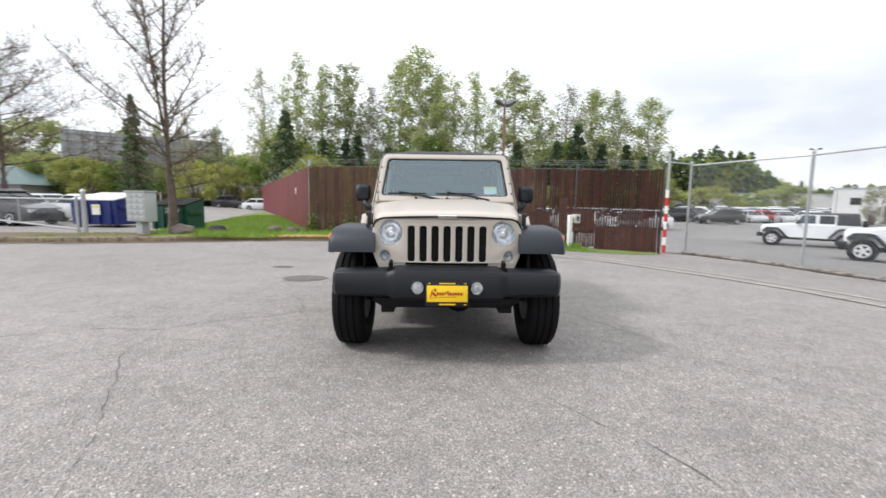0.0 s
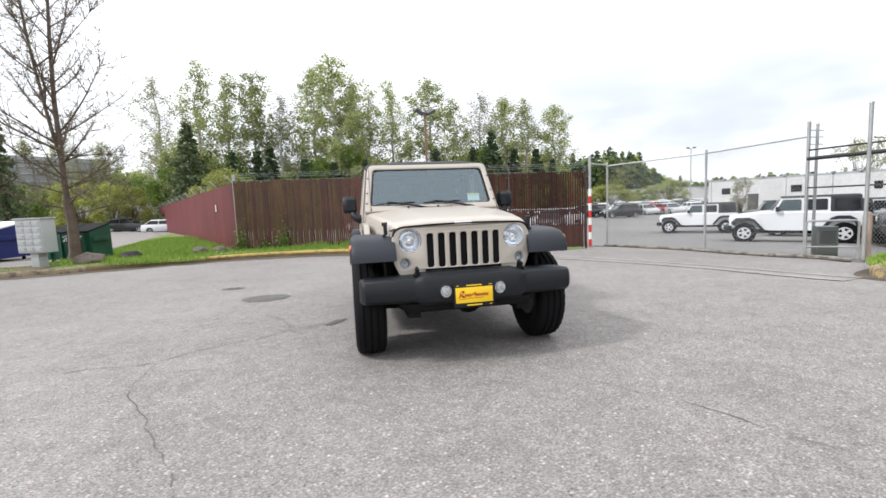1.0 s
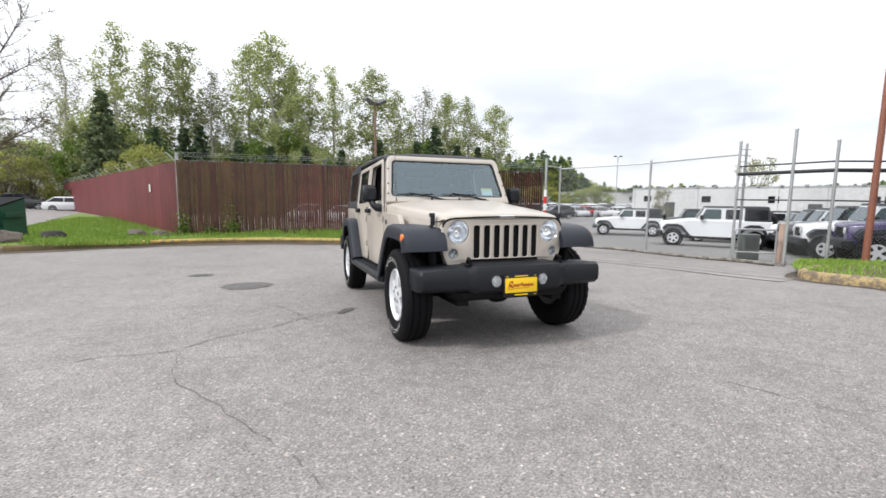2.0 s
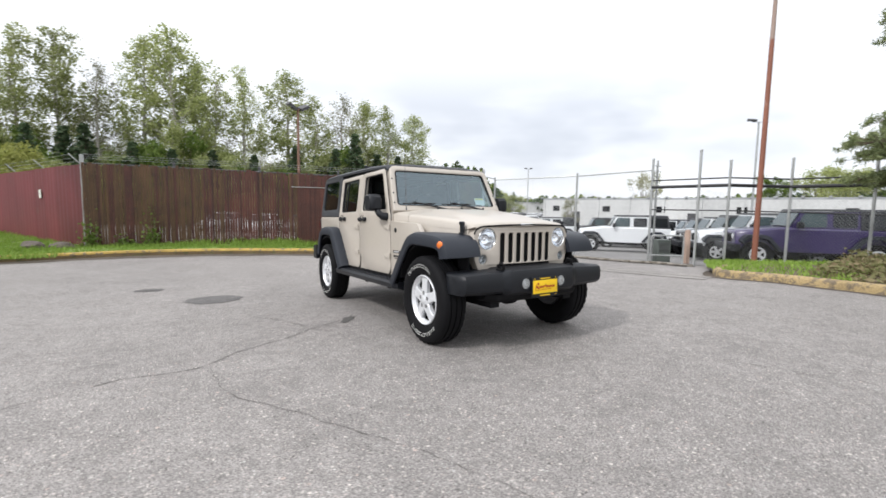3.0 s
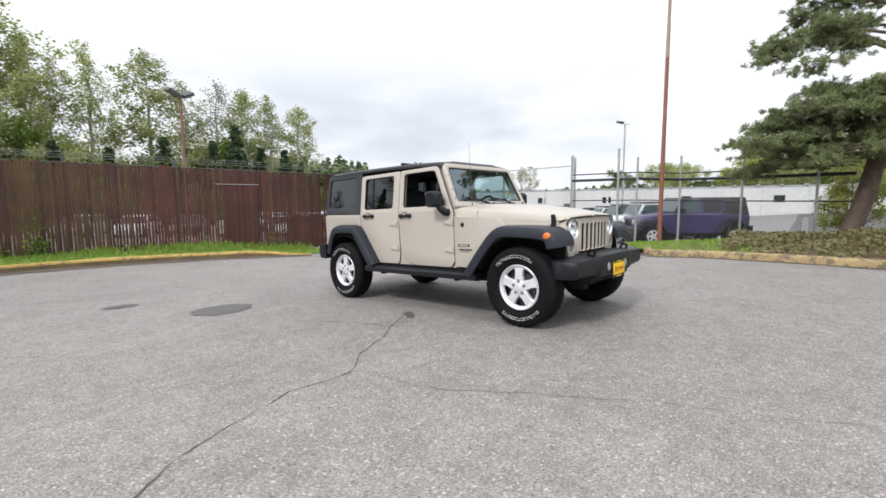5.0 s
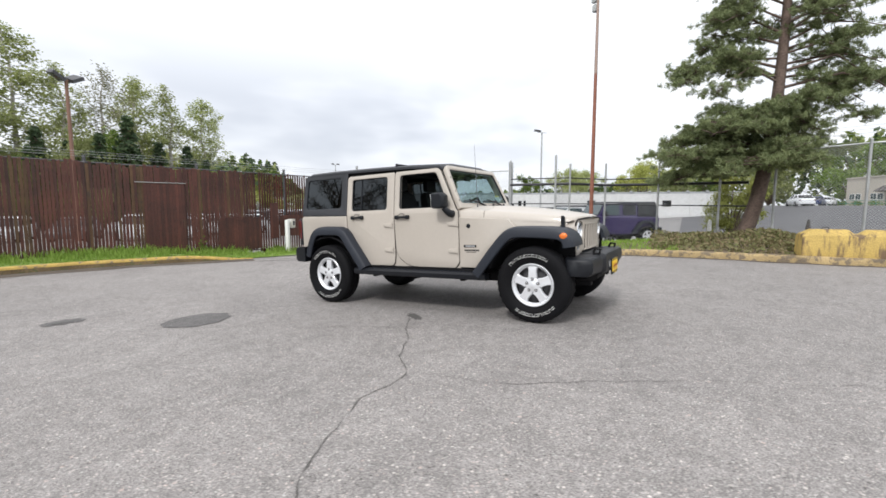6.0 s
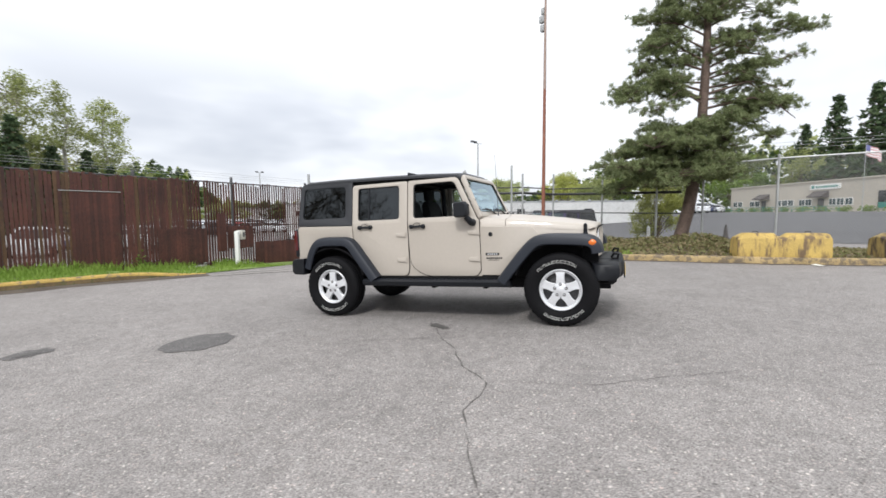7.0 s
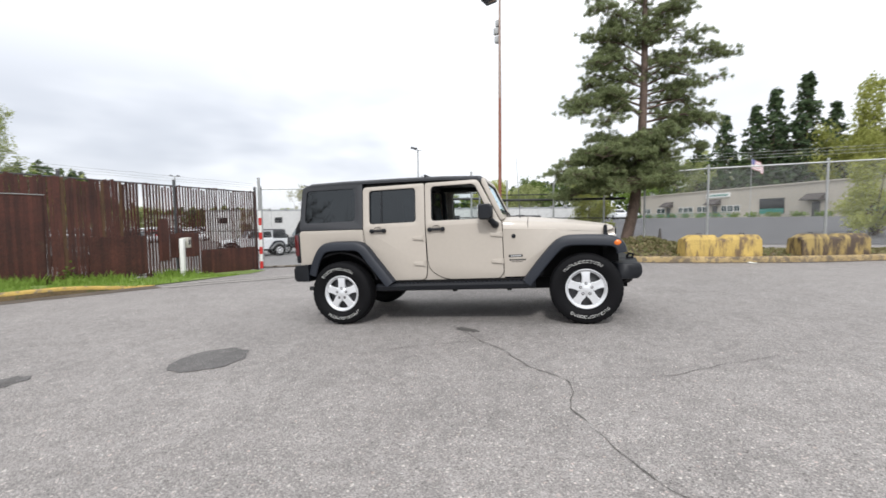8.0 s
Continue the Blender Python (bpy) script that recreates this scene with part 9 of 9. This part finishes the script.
for xx in (3.0, 9.3, 15.5):
    bm = bmesh.new()
    tube(bm, [(xx, 0.6, 0), (xx, 0.6, 7.8)], 0.22, 10)
    part("column", bm, BL_STEEL, bl)

# small house with a green roof at the far side
hs = thing("house", "low pale building with a green metal roof", "house", pose(-50.0, 46.0, land(-50, 46), 0, 0, 12))
bm = bmesh.new()
box(bm, -8, 8, -4, 4, -0.5, 2.3)
part("wall", bm, grain("house_wall", (0.36, 0.36, 0.34), rough=0.8, var=0.1), hs)
bm = bmesh.new()
loft(bm, [[(-8.8, -4.8, 2.3), (8.8, -4.8, 2.3), (8.8, 4.8, 2.3), (-8.8, 4.8, 2.3)], [(-5, -0.1, 4.3), (5, -0.1, 4.3), (5, 0.1, 4.3), (-5, 0.1, 4.3)]])
part("roof", bm, grain("green_roof", (0.07, 0.125, 0.12), rough=0.5, var=0.12), hs)
for k in range(5):
    bm = bmesh.new()
    box(bm, -6.5 + k * 2.8, -5.0 + k * 2.8, -4.05, -4.0, 0.6, 1.8)
    part("window", bm, DARK_GLASS, hs)

# white trailer far behind the dumpsters
tr = thing("trailer", "long white box trailer parked beyond the trees", "trailer", pose(-29.0, 62.0, land(-29, 62), 0, 0, 5))
bm = bmesh.new()
box(bm, -6, 6, -1.2, 1.2, 1.0, 3.4, 0.05)
part("box", bm, WHITE_PAINT, tr)
for xx in (-4.5, -3.4, 4.0):
    bm = bmesh.new()
    spin(bm, [(-1.2, 0.5), (1.2, 0.5)], (xx, 0, 0.5), "Y", 16)
    part("wheel", bm, RUBBER, tr)

# cone and hydrant-like marker beyond the bed
for x, y, mt, lb, h in ((12.9, -0.6, AWNING, "dark worn traffic cone beyond the fence", 0.75),):
    th = thing("traffic_cone", lb, "traffic cone", pose(x, y, land(x, y)))
    bm = bmesh.new()
    spin(bm, [(0.03, 0.13), (h, 0.03), (h, 0.005)], (0, 0, 0), "Z", 14)
    part("cone", bm, mt, th)
    bm = bmesh.new()
    box(bm, -0.18, 0.18, -0.18, 0.18, 0, 0.035, 0.008)
    part("base", bm, mt, th)
hy = thing("marker_post", "short white marker post in the bed", "marker post", pose(10.5, 2.1, bed_z(10.5, 2.1)))
bm = bmesh.new()
spin(bm, [(0, 0.06), (0.42, 0.055), (0.48, 0.03), (0.50, 0.005)], (0, 0, 0), "Z", 12)
part("post", bm, WHITE_PAINT, hy)

# a scrap of paper in the gutter
bm = bmesh.new()
rows = []
for i in range(5):
    rows.append([bm.verts.new((0.055 * i - 0.11, 0.05 * j - 0.075, 0.012 + 0.03 * abs(noise.noise((i * 0.9, j * 1.3, 2))))) for j in range(4)])
for a, b in zip(rows, rows[1:]):
    for j in range(3):
        bm.faces.new((a[j], a[j + 1], b[j + 1], b[j]))
scrap = part("paper_scrap", bm, STICKER)
scrap.matrix_basis = pose(6.08, -1.0, land(6.08, -1.0), 0, 0, 25)
tagged(scrap, "crumpled white scrap of paper by the kerb", "litter")


# ---------------------------------------------------------------- slats and panels of the long fences
rs_ = random.Random(12)


def slat_mesh(w, mat, seed):
    """One board a metre high, slightly bowed and ragged at its top."""
    bm = bmesh.new()
    rings = []
    r = random.Random(seed)
    for i in range(5):
        z = i / 4
        dx, dy = r.uniform(-0.006, 0.006), r.uniform(-0.006, 0.006)
        rings.append([(-w / 2 + dx, -0.007 + dy, z), (w / 2 + dx, -0.007 + dy, z), (w / 2 + dx, 0.007 + dy, z), (-w / 2 + dx, 0.007 + dy, z)])
    rings[-1] = [(x, y, 1.0 - r.uniform(0, 0.02)) for x, y, z in rings[-1]]
    loft(bm, rings)
    mesh = bpy.data.meshes.new("slat")
    bmesh.ops.recalc_face_normals(bm, faces=bm.faces)
    bm.to_mesh(mesh)
    bm.free()
    mesh.materials.append(mat)
    return mesh


slats_dark = [slat_mesh(w, RUST_SLAT, i) for i, w in enumerate((0.0745, 0.0735, 0.0725, 0.0705))]
slats_ochre = [slat_mesh(w, OCHRE_SLAT, 20 + i) for i, w in enumerate((0.0735, 0.072, 0.070))]
PITCH = 0.0765
n_s = int(FLEN / PITCH)
f_ang = math.degrees(math.atan2(FDIR.y, FDIR.x))
for i in range(n_s):
    t = (i + 0.5) / n_s
    if rs_.random() < 0.004 + 0.02 * ease(0.68, 0.78, t):
        continue
    p = FENCE_A.lerp(FENCE_B, t)
    zb = land(p.x, p.y) + 0.03 + rs_.uniform(0, 0.06)
    zt = fence_top(t) + rs_.uniform(-0.07, 0.02) - 0.02 * math.sin(i * 0.5)
    ochre = rs_.random() < (0.6 * ease(0.36, 0.22, t) + 0.10)
    group = slats_ochre if ochre else slats_dark
    k = rs_.randrange(len(group))
    # towards the gate the slats have turned in the mesh and stand like louvres
    loose = ease(0.67, 0.76, t)
    wide = (0.955 if t < 0.24 else 0.925 if t < 0.49 else 0.985) * (1 - loose) + 0.86 * loose + rs_.uniform(-0.03, 0.02)
    ang = f_ang + rs_.uniform(-3, 3) + loose * rs_.uniform(20, 34)
    share("slat", group[k], fence_brown, pose(p.x, p.y, zb, 0, rs_.uniform(-0.15, 0.15), ang) @ Matrix.Diagonal((wide, 1, zt - zb, 1)))

bm = bmesh.new()
rings = []
n_c = 14
for z in (0.0, 1.0):
    ring = []
    for i in range(n_c + 1):
        ring.append((i / n_c * 1.0, 0.007 if (i % 4) in (1, 2) else 0.0, z))
    ring += [(x, y - 0.008, z) for x, y, z in ring[::-1]]
    rings.append(ring)
loft(bm, rings)
panel_mesh = bpy.data.meshes.new("panel")
bmesh.ops.recalc_face_normals(bm, faces=bm.faces)
bm.to_mesh(panel_mesh)
bm.free()
panel_mesh.materials.append(RED_PANEL)
n_p = int(RLEN / 1.2)
r_ang = math.degrees(math.atan2(RDIR.y, RDIR.x))
for i in range(n_p):
    p = FENCE_A.lerp(RED_END, (i + 0.02) / n_p)
    q = verge_z(p.x, p.y) - 0.12
    top = 2.33 + rs_.uniform(-0.015, 0.015)
    share("panel", panel_mesh, fence_red, pose(p.x, p.y, q, 0, 0, r_ang + rs_.uniform(-0.4, 0.4)) @ Matrix.Diagonal((RLEN / n_p * 0.992, 1, top - q, 1)))
# small pale notice on the red fence
p = FENCE_A.lerp(RED_END, 0.075)
bm = bmesh.new()
box(bm, -0.11, 0.11, -0.012, 0.0, -0.15, 0.15)
nt = part("notice", bm, STICKER, fence_red, "small pale notice")
nt.matrix_basis = pose(p.x - 0.05, p.y - 0.03, 1.45, 0, 0, r_ang)
